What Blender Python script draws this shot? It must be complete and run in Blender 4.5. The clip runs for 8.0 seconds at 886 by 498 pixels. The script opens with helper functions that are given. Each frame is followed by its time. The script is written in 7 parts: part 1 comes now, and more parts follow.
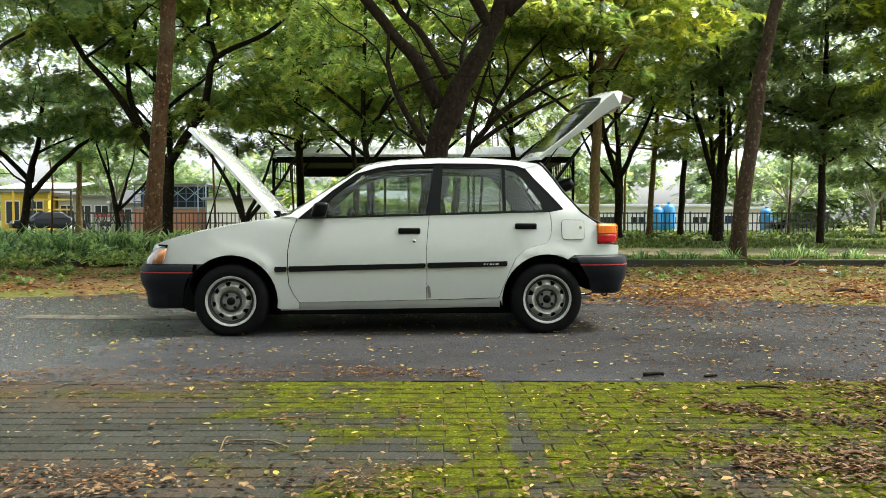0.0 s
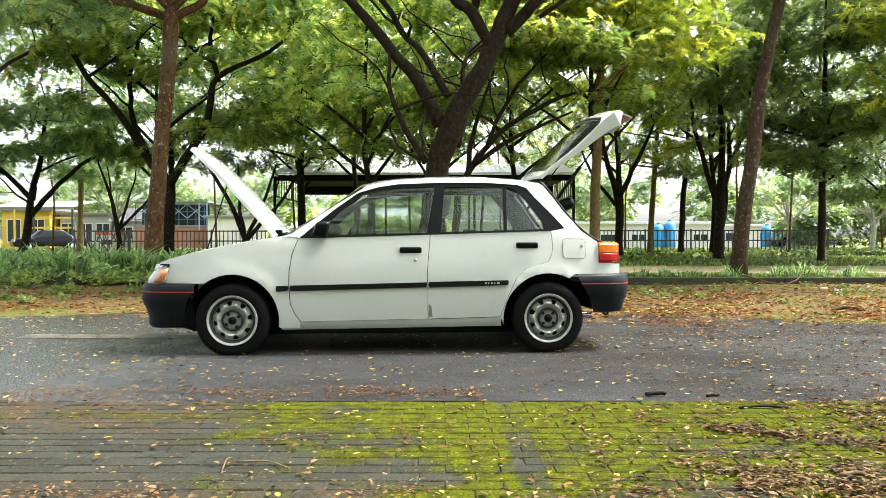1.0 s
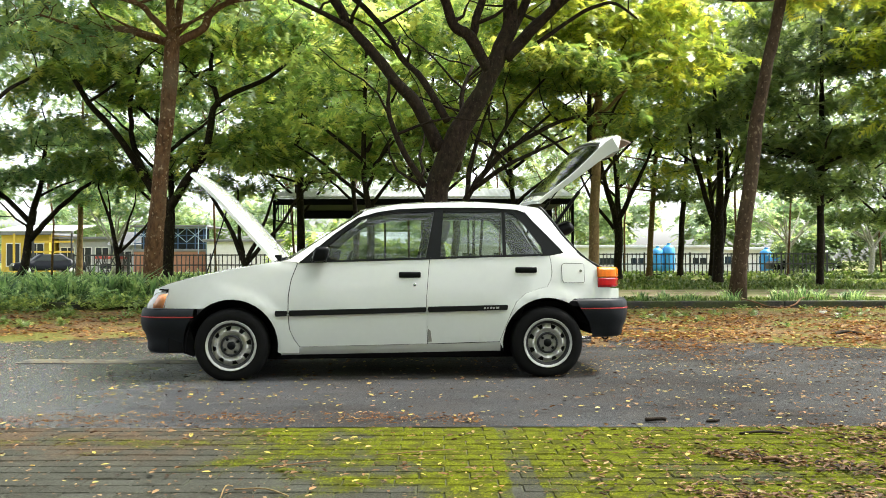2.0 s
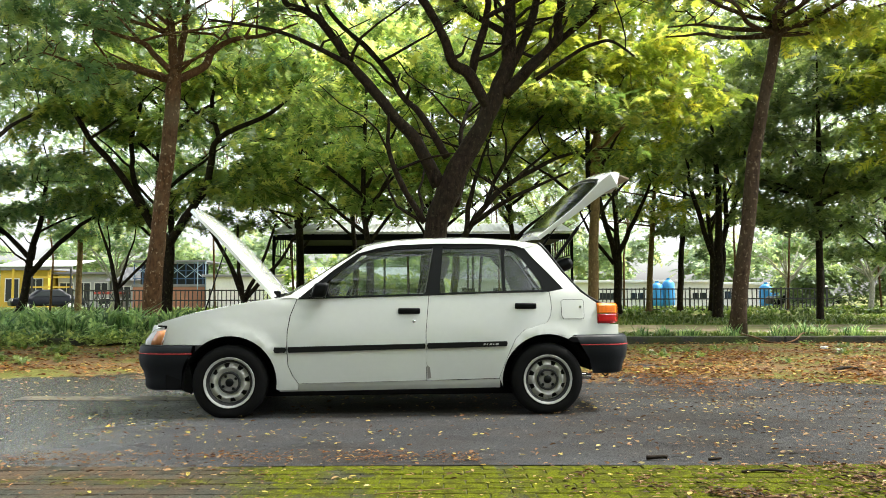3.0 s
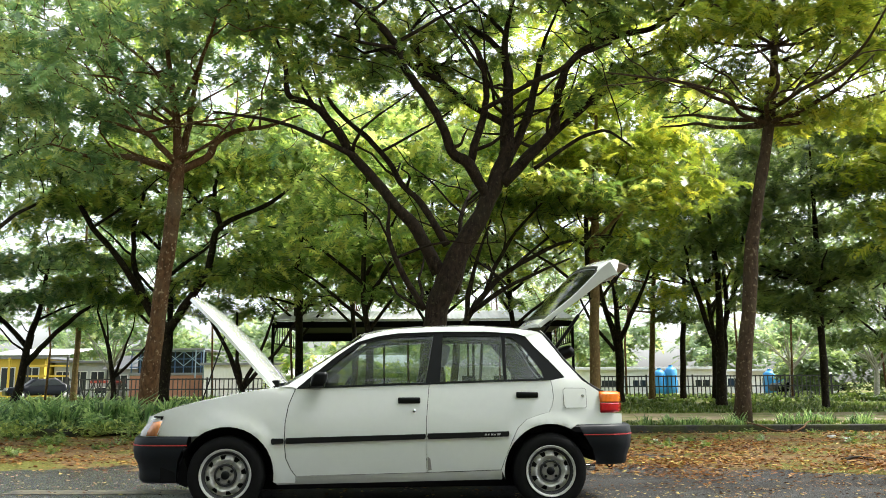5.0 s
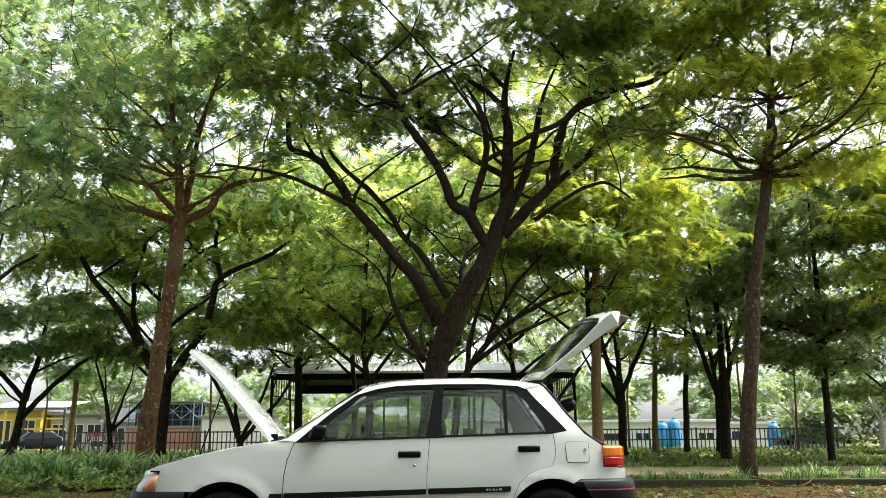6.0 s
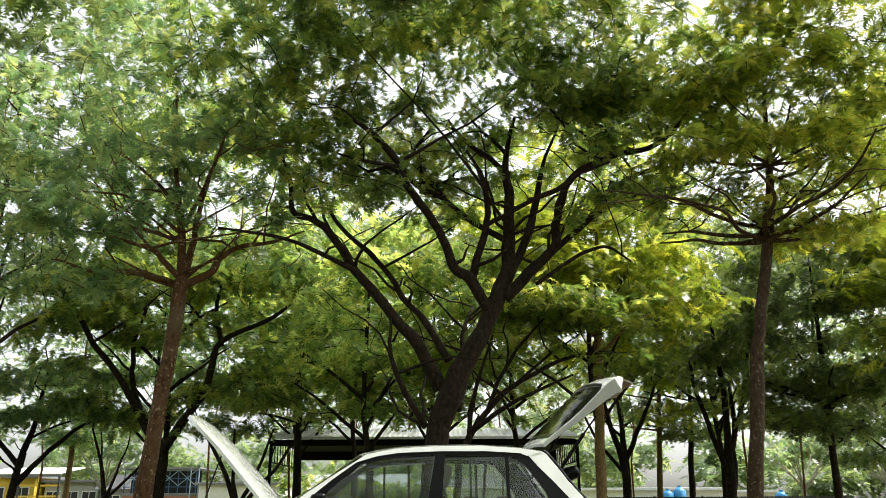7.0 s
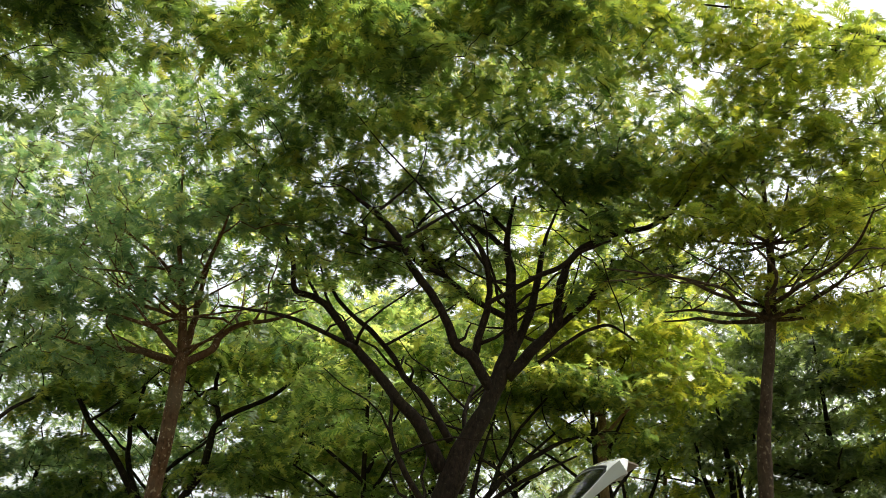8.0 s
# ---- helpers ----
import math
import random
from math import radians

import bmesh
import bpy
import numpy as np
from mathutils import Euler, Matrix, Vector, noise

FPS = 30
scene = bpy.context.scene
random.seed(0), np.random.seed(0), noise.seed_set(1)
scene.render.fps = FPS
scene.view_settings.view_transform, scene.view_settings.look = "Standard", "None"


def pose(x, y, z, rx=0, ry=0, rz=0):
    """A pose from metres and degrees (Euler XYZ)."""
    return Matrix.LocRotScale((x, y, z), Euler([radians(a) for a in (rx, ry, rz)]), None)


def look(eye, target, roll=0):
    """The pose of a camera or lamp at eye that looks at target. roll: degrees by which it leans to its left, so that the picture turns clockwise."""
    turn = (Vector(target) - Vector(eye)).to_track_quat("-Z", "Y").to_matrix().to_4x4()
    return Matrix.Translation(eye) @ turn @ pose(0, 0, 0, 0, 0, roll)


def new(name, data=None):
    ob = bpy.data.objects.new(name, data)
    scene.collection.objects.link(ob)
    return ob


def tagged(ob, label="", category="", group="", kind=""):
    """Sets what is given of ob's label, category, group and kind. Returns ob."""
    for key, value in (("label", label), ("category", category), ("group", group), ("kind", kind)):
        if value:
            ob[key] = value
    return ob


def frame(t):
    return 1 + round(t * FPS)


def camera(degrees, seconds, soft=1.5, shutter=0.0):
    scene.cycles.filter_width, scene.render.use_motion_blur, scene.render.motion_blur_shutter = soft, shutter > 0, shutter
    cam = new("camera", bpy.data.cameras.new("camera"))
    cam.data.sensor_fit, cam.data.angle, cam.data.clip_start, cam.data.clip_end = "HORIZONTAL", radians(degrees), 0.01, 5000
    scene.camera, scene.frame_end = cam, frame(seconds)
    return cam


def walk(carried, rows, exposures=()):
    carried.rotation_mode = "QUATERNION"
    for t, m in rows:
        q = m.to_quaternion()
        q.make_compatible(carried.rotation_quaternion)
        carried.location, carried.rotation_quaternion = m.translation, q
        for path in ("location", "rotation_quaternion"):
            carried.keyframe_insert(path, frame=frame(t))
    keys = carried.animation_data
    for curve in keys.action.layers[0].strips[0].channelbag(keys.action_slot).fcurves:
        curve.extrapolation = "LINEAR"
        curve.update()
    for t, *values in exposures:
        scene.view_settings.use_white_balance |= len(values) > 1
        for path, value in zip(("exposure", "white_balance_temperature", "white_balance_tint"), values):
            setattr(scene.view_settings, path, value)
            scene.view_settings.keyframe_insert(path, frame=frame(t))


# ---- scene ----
# camera: handheld at sitting height, tilts from the car up into the crowns
LENS = 56.15
EYE, TILT = 0.83, -2.0
# seconds, right, ahead, up (metres), turn, tilt, lean (degrees)
ROWS = [
    (0.0, 0.0, 0.0, 0.0, 0.0, 0.0, 0.0),
    (0.5, -0.001, -0.0042, 0.006, 0.02, 0.521, 0.026),
    (1.0, -0.0035, -0.0087, 0.0118, 0.051, 1.207, 0.071),
    (1.5, -0.0034, -0.0126, 0.0161, 0.019, 1.964, 0.106),
    (3.0, -0.0026, -0.0172, 0.0286, -0.051, 5.24, 0.174),
    (3.5, -0.0018, -0.0183, 0.0309, -0.097, 6.775, 0.213),
    (4.0, -0.0035, -0.018, 0.0326, -0.073, 8.033, 0.28),
    (4.5, -0.0045, -0.017, 0.0346, -0.088, 9.54, 0.342),
    (6.0, -0.006, -0.0116, 0.0409, -0.074, 14.747, 0.359),
    (6.5, -0.0075, -0.0106, 0.0436, -0.017, 16.651, 0.334),
    (7.0, -0.0071, -0.0111, 0.0455, -0.001, 19.141, 0.277),
    (7.5, -0.0074, -0.0122, 0.0466, 0.042, 21.695, 0.185),
    (8.0, -0.0085, -0.0132, 0.0479, 0.112, 24.503, 0.095),
]
cam = camera(LENS, 8.0, 0.9)
walk(cam, [(t, pose(x, y, EYE + z, 0, 0, turn) @ pose(0, 0, 0, 90 + TILT + tilt) @ pose(0, 0, 0, 0, 0, -lean))
           for t, x, y, z, turn, tilt, lean in ROWS],
     exposures=[(0.0, 1.7, 6300, 6), (0.6, 2.2, 6350, 6), (1.5, 2.18, 6350, 6), (3.0, 1.92, 6400, 6), (4.0, 1.96, 6300, 6), (4.5, 1.86, 6300, 6), (6.0, 1.65, 6300, 6), (6.5, 1.5, 6450, 6), (8.0, 1.16, 6650, 6)])

# ---- light: a bright hazy sky, a veiled sun high to the right beyond the trees ----
SUN_UP, SUN_TURN = 60.0, 80.0
world = bpy.data.worlds.new("world")
scene.world = world
world.use_nodes = True
wn, wl = world.node_tree.nodes, world.node_tree.links
sky = wn.new("ShaderNodeTexSky")
sky.sky_type = "NISHITA"
sky.sun_disc = False
sky.sun_elevation, sky.sun_rotation = radians(SUN_UP), radians(SUN_TURN)
sky.air_density, sky.dust_density, sky.ozone_density = 1.0, 4.0, 1.0
haze = wn.new("ShaderNodeHueSaturation")
haze.inputs["Saturation"].default_value = 0.22
wl.new(sky.outputs[0], haze.inputs["Color"])
wl.new(haze.outputs[0], wn["Background"].inputs["Color"])
wn["Background"].inputs["Strength"].default_value = 0.15
sun = new("sun", bpy.data.lights.new("sun", "SUN"))
sun.data.energy, sun.data.angle, sun.data.color = 2.4, radians(12), (1.0, 0.95, 0.86)
s_az, s_el = radians(SUN_TURN), radians(SUN_UP)
sun.matrix_world = look((0, 0, 30), Vector((0, 0, 30)) - Vector((math.sin(s_az) * math.cos(s_el), math.cos(s_az) * math.cos(s_el), math.sin(s_el))))


# ---- materials ----
def material(name, rough=0.6, metal=0.0):
    m = bpy.data.materials.new(name)
    m.use_nodes = True
    b = m.node_tree.nodes["Principled BSDF"]
    b.inputs["Roughness"].default_value = rough
    b.inputs["Metallic"].default_value = metal
    return m, m.node_tree.nodes, m.node_tree.links, b


def coords(n):
    return n.new("ShaderNodeTexCoord").outputs["Object"]


def noise_tex(n, l, src, scale, detail=4.0, rough=0.55, stretch=None):
    t = n.new("ShaderNodeTexNoise")
    t.inputs["Scale"].default_value, t.inputs["Detail"].default_value, t.inputs["Roughness"].default_value = scale, detail, rough
    if stretch:
        mp = n.new("ShaderNodeMapping")
        mp.inputs["Scale"].default_value = stretch
        l.new(src, mp.inputs["Vector"])
        src = mp.outputs[0]
    l.new(src, t.inputs["Vector"])
    return t.outputs["Fac"]


def ramp(n, l, fac, stops):
    r = n.new("ShaderNodeValToRGB")
    e = r.color_ramp.elements
    while len(e) < len(stops):
        e.new(0.5)
    for k, (p, c) in enumerate(stops):
        e[k].position, e[k].color = p, (*c, 1.0)
    l.new(fac, r.inputs["Fac"])
    return r.outputs["Color"]


def mixed(n, l, fac, a, b, mode="MIX"):
    m = n.new("ShaderNodeMix")
    m.data_type, m.blend_type = "RGBA", mode
    for sock, v in ((m.inputs["Factor"], fac), (m.inputs[6], a), (m.inputs[7], b)):
        if isinstance(v, (int, float)):
            sock.default_value = v
        elif isinstance(v, tuple):
            sock.default_value = (*v, 1.0)
        else:
            l.new(v, sock)
    return m.outputs[2]


def bumped(n, l, bsdf, height, strength=0.4, dist=0.01):
    b = n.new("ShaderNodeBump")
    b.inputs["Strength"].default_value, b.inputs["Distance"].default_value = strength, dist
    l.new(height, b.inputs["Height"])
    l.new(b.outputs[0], bsdf.inputs["Normal"])


def simple(name, color, rough=0.6, metal=0.0, vary=0.25, scale=6.0, bump=0.0, coat=0.0, shine=0.5):
    """A surface of one colour with stains at two scales."""
    m, n, l, b = material(name, rough, metal)
    c = coords(n)
    big, fine = noise_tex(n, l, c, scale), noise_tex(n, l, c, scale * 9, 3)
    dark = tuple(v * (1 - vary) for v in color)
    light = tuple(min(1, v * (1 + vary * 0.5)) for v in color)
    base = mixed(n, l, big, dark, light)
    base = mixed(n, l, 0.35 * vary * 2, base, ramp(n, l, fine, [(0.3, (0.35, 0.35, 0.35)), (0.7, (1, 1, 1))]), "MULTIPLY")
    l.new(base, b.inputs["Base Color"])
    if bump:
        bumped(n, l, b, fine, bump, 0.01)
    b.inputs["Specular IOR Level"].default_value = shine
    if coat:
        b.inputs["Coat Weight"].default_value = coat
        b.inputs["Coat Roughness"].default_value = 0.05
    return m


def foliage(name, stops, glow=0.54, rough=0.33, own=1.0, drift=1.0, clump=1.1, shine=0.6):
    """Leaves: a hue of its own for each leaflet, each clump and each side of the crown, and light through the blade."""
    m, n, l, b = material(name, rough)
    value = n.new("ShaderNodeNewGeometry").outputs["Random Per Island"]
    c = coords(n)
    total = 0.5 - (own + drift + clump) / 2
    acc = None
    for src, k in ((value, own), (noise_tex(n, l, c, 0.45, 2), drift), (noise_tex(n, l, c, 2.6, 2), clump)):
        q = n.new("ShaderNodeMath")
        q.operation = "MULTIPLY_ADD"
        l.new(src, q.inputs[0])
        q.inputs[1].default_value = k
        if acc is None:
            q.inputs[2].default_value = total
        else:
            l.new(acc, q.inputs[2])
        acc = q.outputs[0]
    col = ramp(n, l, acc, stops)
    l.new(col, b.inputs["Base Color"])
    b.inputs["Specular IOR Level"].default_value = shine
    tr = n.new("ShaderNodeBsdfTranslucent")
    l.new(mixed(n, l, 1.0, col, (2.5, 2.2, 1.9), "MULTIPLY"), tr.inputs["Color"])
    ms = n.new("ShaderNodeMixShader")
    ms.inputs[0].default_value = glow
    l.new(b.outputs[0], ms.inputs[1])
    l.new(tr.outputs[0], ms.inputs[2])
    l.new(ms.outputs[0], n["Material Output"].inputs["Surface"])
    return m


GREENS = [(0.0, (0.045, 0.088, 0.02)), (0.35, (0.1, 0.17, 0.038)), (0.7, (0.18, 0.255, 0.055)), (1.0, (0.3, 0.33, 0.07))]
DEEP = [(0.0, (0.044, 0.078, 0.030)), (0.5, (0.099, 0.154, 0.053)), (1.0, (0.171, 0.227, 0.074))]
COOL = [(0.0, (0.048, 0.106, 0.048)), (0.4, (0.106, 0.185, 0.075)), (0.8, (0.176, 0.255, 0.101)), (1.0, (0.264, 0.317, 0.114))]
# yellow-green for the right-hand trees: warm backlight put into the leaf colour
BACKLIT_GOLD = [(0.0, (0.075, 0.125, 0.017)), (0.4, (0.15, 0.21, 0.026)), (0.75, (0.225, 0.28, 0.034)), (1.0, (0.32, 0.335, 0.045))]
leaf_green, leaf_deep, leaf_cool, leaf_backlit = (foliage(k, s) for k, s in (("leaf_green", GREENS), ("leaf_deep", DEEP), ("leaf_cool", COOL), ("leaf_backlit", BACKLIT_GOLD)))
leaf_shrub = foliage("leaf_shrub", [(0.0, (0.026, 0.066, 0.024)), (0.5, (0.12, 0.22, 0.08)), (1.0, (0.3, 0.41, 0.17))], 0.42, 0.45)
leaf_spill = foliage("leaf_spill", [(0.0, (0.05, 0.085, 0.02)), (0.5, (0.15, 0.22, 0.05)), (1.0, (0.34, 0.4, 0.12))], 0.4, 0.5)
# leaf_green made lighter: sun from behind put into colour and glow
leaf_sunlit = foliage("leaf_sunlit", [(0.0, (0.068, 0.128, 0.036)), (0.35, (0.138, 0.222, 0.062)), (0.7, (0.225, 0.305, 0.088)), (1.0, (0.33, 0.365, 0.105))], 0.6)
leaf_grass = foliage("leaf_grass", [(0.0, (0.037, 0.068, 0.012)), (0.5, (0.074, 0.128, 0.020)), (1.0, (0.149, 0.188, 0.048))], 0.35)
leaf_dry = foliage("leaf_dry", [(0.0, (0.03, 0.011, 0.004)), (0.35, (0.085, 0.032, 0.008)), (0.7, (0.174, 0.076, 0.015)), (1.0, (0.24, 0.152, 0.05))], 0.12, 0.6, 0.9, 0.5, shine=0.2)
leaf_tan = foliage("leaf_tan", [(0.0, (0.019, 0.009, 0.004)), (0.35, (0.065, 0.033, 0.015)), (0.7, (0.140, 0.073, 0.029)), (1.0, (0.225, 0.150, 0.073))], 0.1, 0.7, 1.0, 0.4, shine=0.2)
leaf_brown = foliage("leaf_brown", [(0.0, (0.009, 0.004, 0.003)), (0.35, (0.046, 0.022, 0.009)), (0.7, (0.110, 0.055, 0.022)), (1.0, (0.209, 0.139, 0.070))], 0.08, 0.7, 1.0, 0.4, shine=0.2)
leaf_yellow = foliage("leaf_yellow", [(0.0, (0.12, 0.1, 0.018)), (0.45, (0.27, 0.22, 0.025)), (0.8, (0.34, 0.25, 0.04)), (1.0, (0.24, 0.1, 0.025))], 0.15, 0.5)


def bark(name, dark, light, lichen, scale=5.0):
    m, n, l, b = material(name, 0.85)
    c = coords(n)
    ridges = noise_tex(n, l, c, scale, 6, 0.7, (3.0, 3.0, 1.3))
    patch = noise_tex(n, l, c, 1.3, 3)
    base = ramp(n, l, ridges, [(0.3, dark), (0.65, light)])
    base = mixed(n, l, ramp(n, l, patch, [(0.48, (0, 0, 0)), (0.7, (0.6, 0.6, 0.6))]), base, lichen)
    speck = noise_tex(n, l, c, 16.0, 3, 0.6, (1.0, 1.0, 0.8))
    base = mixed(n, l, ramp(n, l, speck, [(0.6, (0, 0, 0)), (0.64, (0.7, 0.7, 0.7))]), base, tuple(v * 2.2 for v in lichen))
    knots = noise_tex(n, l, c, 7.0, 4, 0.7, (1.0, 1.0, 1.6))
    base = mixed(n, l, ramp(n, l, knots, [(0.28, (0.6, 0.6, 0.6)), (0.42, (0, 0, 0))]), base, tuple(v * 0.5 for v in dark))
    l.new(base, b.inputs["Base Color"])
    b.inputs["Specular IOR Level"].default_value = 0.15
    bumped(n, l, b, ridges, 0.7, 0.03)
    return m


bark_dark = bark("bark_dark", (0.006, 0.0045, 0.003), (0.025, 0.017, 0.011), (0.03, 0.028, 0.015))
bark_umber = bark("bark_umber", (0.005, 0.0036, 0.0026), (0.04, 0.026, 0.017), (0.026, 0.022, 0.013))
bark_rust = bark("bark_rust", (0.02, 0.0125, 0.0075), (0.078, 0.05, 0.029), (0.085, 0.068, 0.042))
bark_brown = bark("bark_brown", (0.04, 0.021, 0.01), (0.15, 0.078, 0.036), (0.17, 0.13, 0.08))
bark_pale = bark("bark_pale", (0.1, 0.062, 0.026), (0.22, 0.15, 0.07), (0.14, 0.115, 0.05))
bark_grey = bark("bark_grey", (0.2, 0.19, 0.16), (0.42, 0.4, 0.34), (0.3, 0.3, 0.24))


# asphalt: worn, damp, wettest at the front of the car, tinted there by sky sheen
m_asphalt, n, l, b = material("asphalt", 0.5)
c = coords(n)
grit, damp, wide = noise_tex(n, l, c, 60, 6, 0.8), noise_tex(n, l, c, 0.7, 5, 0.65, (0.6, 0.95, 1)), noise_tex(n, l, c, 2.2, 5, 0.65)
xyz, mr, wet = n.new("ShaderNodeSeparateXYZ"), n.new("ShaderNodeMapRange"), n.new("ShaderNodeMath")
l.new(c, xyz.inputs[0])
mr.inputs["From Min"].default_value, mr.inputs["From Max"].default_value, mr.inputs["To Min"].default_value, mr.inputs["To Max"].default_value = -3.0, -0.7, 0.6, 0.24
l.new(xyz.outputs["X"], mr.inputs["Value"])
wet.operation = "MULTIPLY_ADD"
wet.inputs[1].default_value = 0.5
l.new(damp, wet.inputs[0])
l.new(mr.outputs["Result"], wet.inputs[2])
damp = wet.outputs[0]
stone_spots = noise_tex(n, l, c, 150, 2, 0.5)
base = ramp(n, l, grit, [(0.34, (0.004, 0.004, 0.0046)), (0.5, (0.015, 0.0147, 0.0145)), (0.7, (0.078, 0.076, 0.071))])
base = mixed(n, l, ramp(n, l, wide, [(0.42, (0, 0, 0)), (0.66, (0.7, 0.7, 0.7))]), base, (0.03, 0.0235, 0.017))
# blue tint on the wet parts: the sky's reflection put into the base colour
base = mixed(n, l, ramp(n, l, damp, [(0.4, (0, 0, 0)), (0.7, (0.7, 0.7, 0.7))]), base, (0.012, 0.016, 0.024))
base = mixed(n, l, ramp(n, l, stone_spots, [(0.6, (0, 0, 0)), (0.68, (0.35, 0.35, 0.35))]), base, (0.1, 0.096, 0.088))
l.new(base, b.inputs["Base Color"])
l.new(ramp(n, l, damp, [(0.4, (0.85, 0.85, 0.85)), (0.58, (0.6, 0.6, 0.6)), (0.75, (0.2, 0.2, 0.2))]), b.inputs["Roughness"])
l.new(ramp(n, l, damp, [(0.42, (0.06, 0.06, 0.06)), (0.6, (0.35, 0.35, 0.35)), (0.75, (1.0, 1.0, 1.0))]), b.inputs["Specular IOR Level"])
bumped(n, l, b, grit, 1.0, 0.012)

# bare verge: earth under fallen leaves, moss towards the kerb
m_soil, n, l, b = material("verge_soil", 0.9)
c = coords(n)
crumb, patch = noise_tex(n, l, c, 38, 6, 0.7), noise_tex(n, l, c, 0.9, 5, 0.6)
base = ramp(n, l, crumb, [(0.3, (0.039, 0.027, 0.015)), (0.5, (0.112, 0.073, 0.036)), (0.7, (0.224, 0.140, 0.062))])
base = mixed(n, l, ramp(n, l, patch, [(0.45, (0, 0, 0)), (0.56, (0.75, 0.75, 0.75))]), base, ramp(n, l, crumb, [(0.3, (0.042, 0.054, 0.010)), (0.7, (0.138, 0.155, 0.030))]))
l.new(base, b.inputs["Base Color"])
b.inputs["Specular IOR Level"].default_value = 0.1
bumped(n, l, b, crumb, 0.8, 0.03)

m_sand, n, l, b = material("sandy_path", 0.95)
c = coords(n)
crumb, patch = noise_tex(n, l, c, 25, 6, 0.7), noise_tex(n, l, c, 1.1, 4)
base = ramp(n, l, crumb, [(0.3, (0.12, 0.09, 0.06)), (0.7, (0.28, 0.225, 0.16))])
base = mixed(n, l, ramp(n, l, patch, [(0.4, (0, 0, 0)), (0.58, (0.85, 0.85, 0.85))]), base, ramp(n, l, crumb, [(0.3, (0.05, 0.065, 0.015)), (0.7, (0.14, 0.16, 0.045))]))
l.new(base, b.inputs["Base Color"])
b.inputs["Specular IOR Level"].default_value = 0.1
m_lawn, n, l, b = material("lawn_soil", 0.95)
c = coords(n)
crumb, patch = noise_tex(n, l, c, 25, 6, 0.7), noise_tex(n, l, c, 0.35, 4, 0.6, (0.4, 1, 1))
base = ramp(n, l, crumb, [(0.3, (0.05, 0.07, 0.012)), (0.7, (0.15, 0.19, 0.035))])
base = mixed(n, l, ramp(n, l, patch, [(0.5, (0, 0, 0)), (0.58, (0.9, 0.9, 0.9))]), base, ramp(n, l, crumb, [(0.3, (0.12, 0.085, 0.05)), (0.7, (0.3, 0.24, 0.16))]))
l.new(base, b.inputs["Base Color"])
b.inputs["Specular IOR Level"].default_value = 0.1
bumped(n, l, b, crumb, 0.8, 0.05)

m_bed = simple("bedding_sand", (0.04, 0.043, 0.012), 0.9, 0, 0.5, 9, 0.4)
# moss and concrete darkened so that the kerb's shade is in its colour
m_kerb, n, l, b = material("mossy_concrete_shaded", 0.9)
c = coords(n)
crumb, patch = noise_tex(n, l, c, 22, 6, 0.7), noise_tex(n, l, c, 2.5, 4)
base = mixed(n, l, ramp(n, l, patch, [(0.42, (0, 0, 0)), (0.6, (1, 1, 1))]), ramp(n, l, crumb, [(0.3, (0.01, 0.01, 0.008)), (0.7, (0.045, 0.042, 0.034))]), ramp(n, l, crumb, [(0.3, (0.016, 0.023, 0.005)), (0.7, (0.055, 0.064, 0.012))]))
l.new(base, b.inputs["Base Color"])
bumped(n, l, b, crumb, 0.6, 0.02)


# ---- helpers for meshes ----
def part(name, bm, mat, parent=None, label="", smooth=False):
    """Links a bmesh as one mesh object, under its thing."""
    me = bpy.data.meshes.new(name)
    bm.normal_update()
    bm.to_mesh(me)
    bm.free()
    me.materials.append(mat)
    if smooth:
        me.polygons.foreach_set("use_smooth", [True] * len(me.polygons))
    ob = new(name, me)
    ob.parent = parent
    return tagged(ob, label) if label else ob


def mesh_part(name, verts, faces, mat, parent=None, label="", smooth=False):
    """The same from numpy rows of corners and of quads (or triangles)."""
    verts, faces = np.asarray(verts, np.float32), np.asarray(faces, np.int32)
    me = bpy.data.meshes.new(name)
    k = faces.shape[1]
    me.vertices.add(len(verts))
    me.vertices.foreach_set("co", verts.ravel())
    me.loops.add(faces.size)
    me.loops.foreach_set("vertex_index", faces.ravel())
    me.polygons.add(len(faces))
    me.polygons.foreach_set("loop_start", np.arange(0, faces.size, k, dtype=np.int32))
    me.polygons.foreach_set("use_smooth", np.full(len(faces), smooth))
    me.update(calc_edges=True)
    me.materials.append(mat)
    ob = new(name, me)
    ob.parent = parent
    return tagged(ob, label) if label else ob


def empty(name, m=None, label="", category="", group="", kind=""):
    ob = new(name)
    ob.empty_display_size = 0.2
    if m is not None:
        ob.matrix_world = m
    return tagged(ob, label, category, group, kind)


def box(bm, x0, x1, y0, y1, z0, z1, bevel=0.0):
    r = bmesh.ops.create_cube(bm, size=1.0, matrix=Matrix.LocRotScale(((x0 + x1) / 2, (y0 + y1) / 2, (z0 + z1) / 2), None, (x1 - x0, y1 - y0, z1 - z0)))
    if bevel:
        edges = {e for v in r["verts"] for e in v.link_edges}
        bmesh.ops.bevel(bm, geom=list(edges), offset=bevel, segments=2, affect="EDGES", profile=0.6)
    return bm


def boxed(*a, **k):
    return box(bmesh.new(), *a, **k)


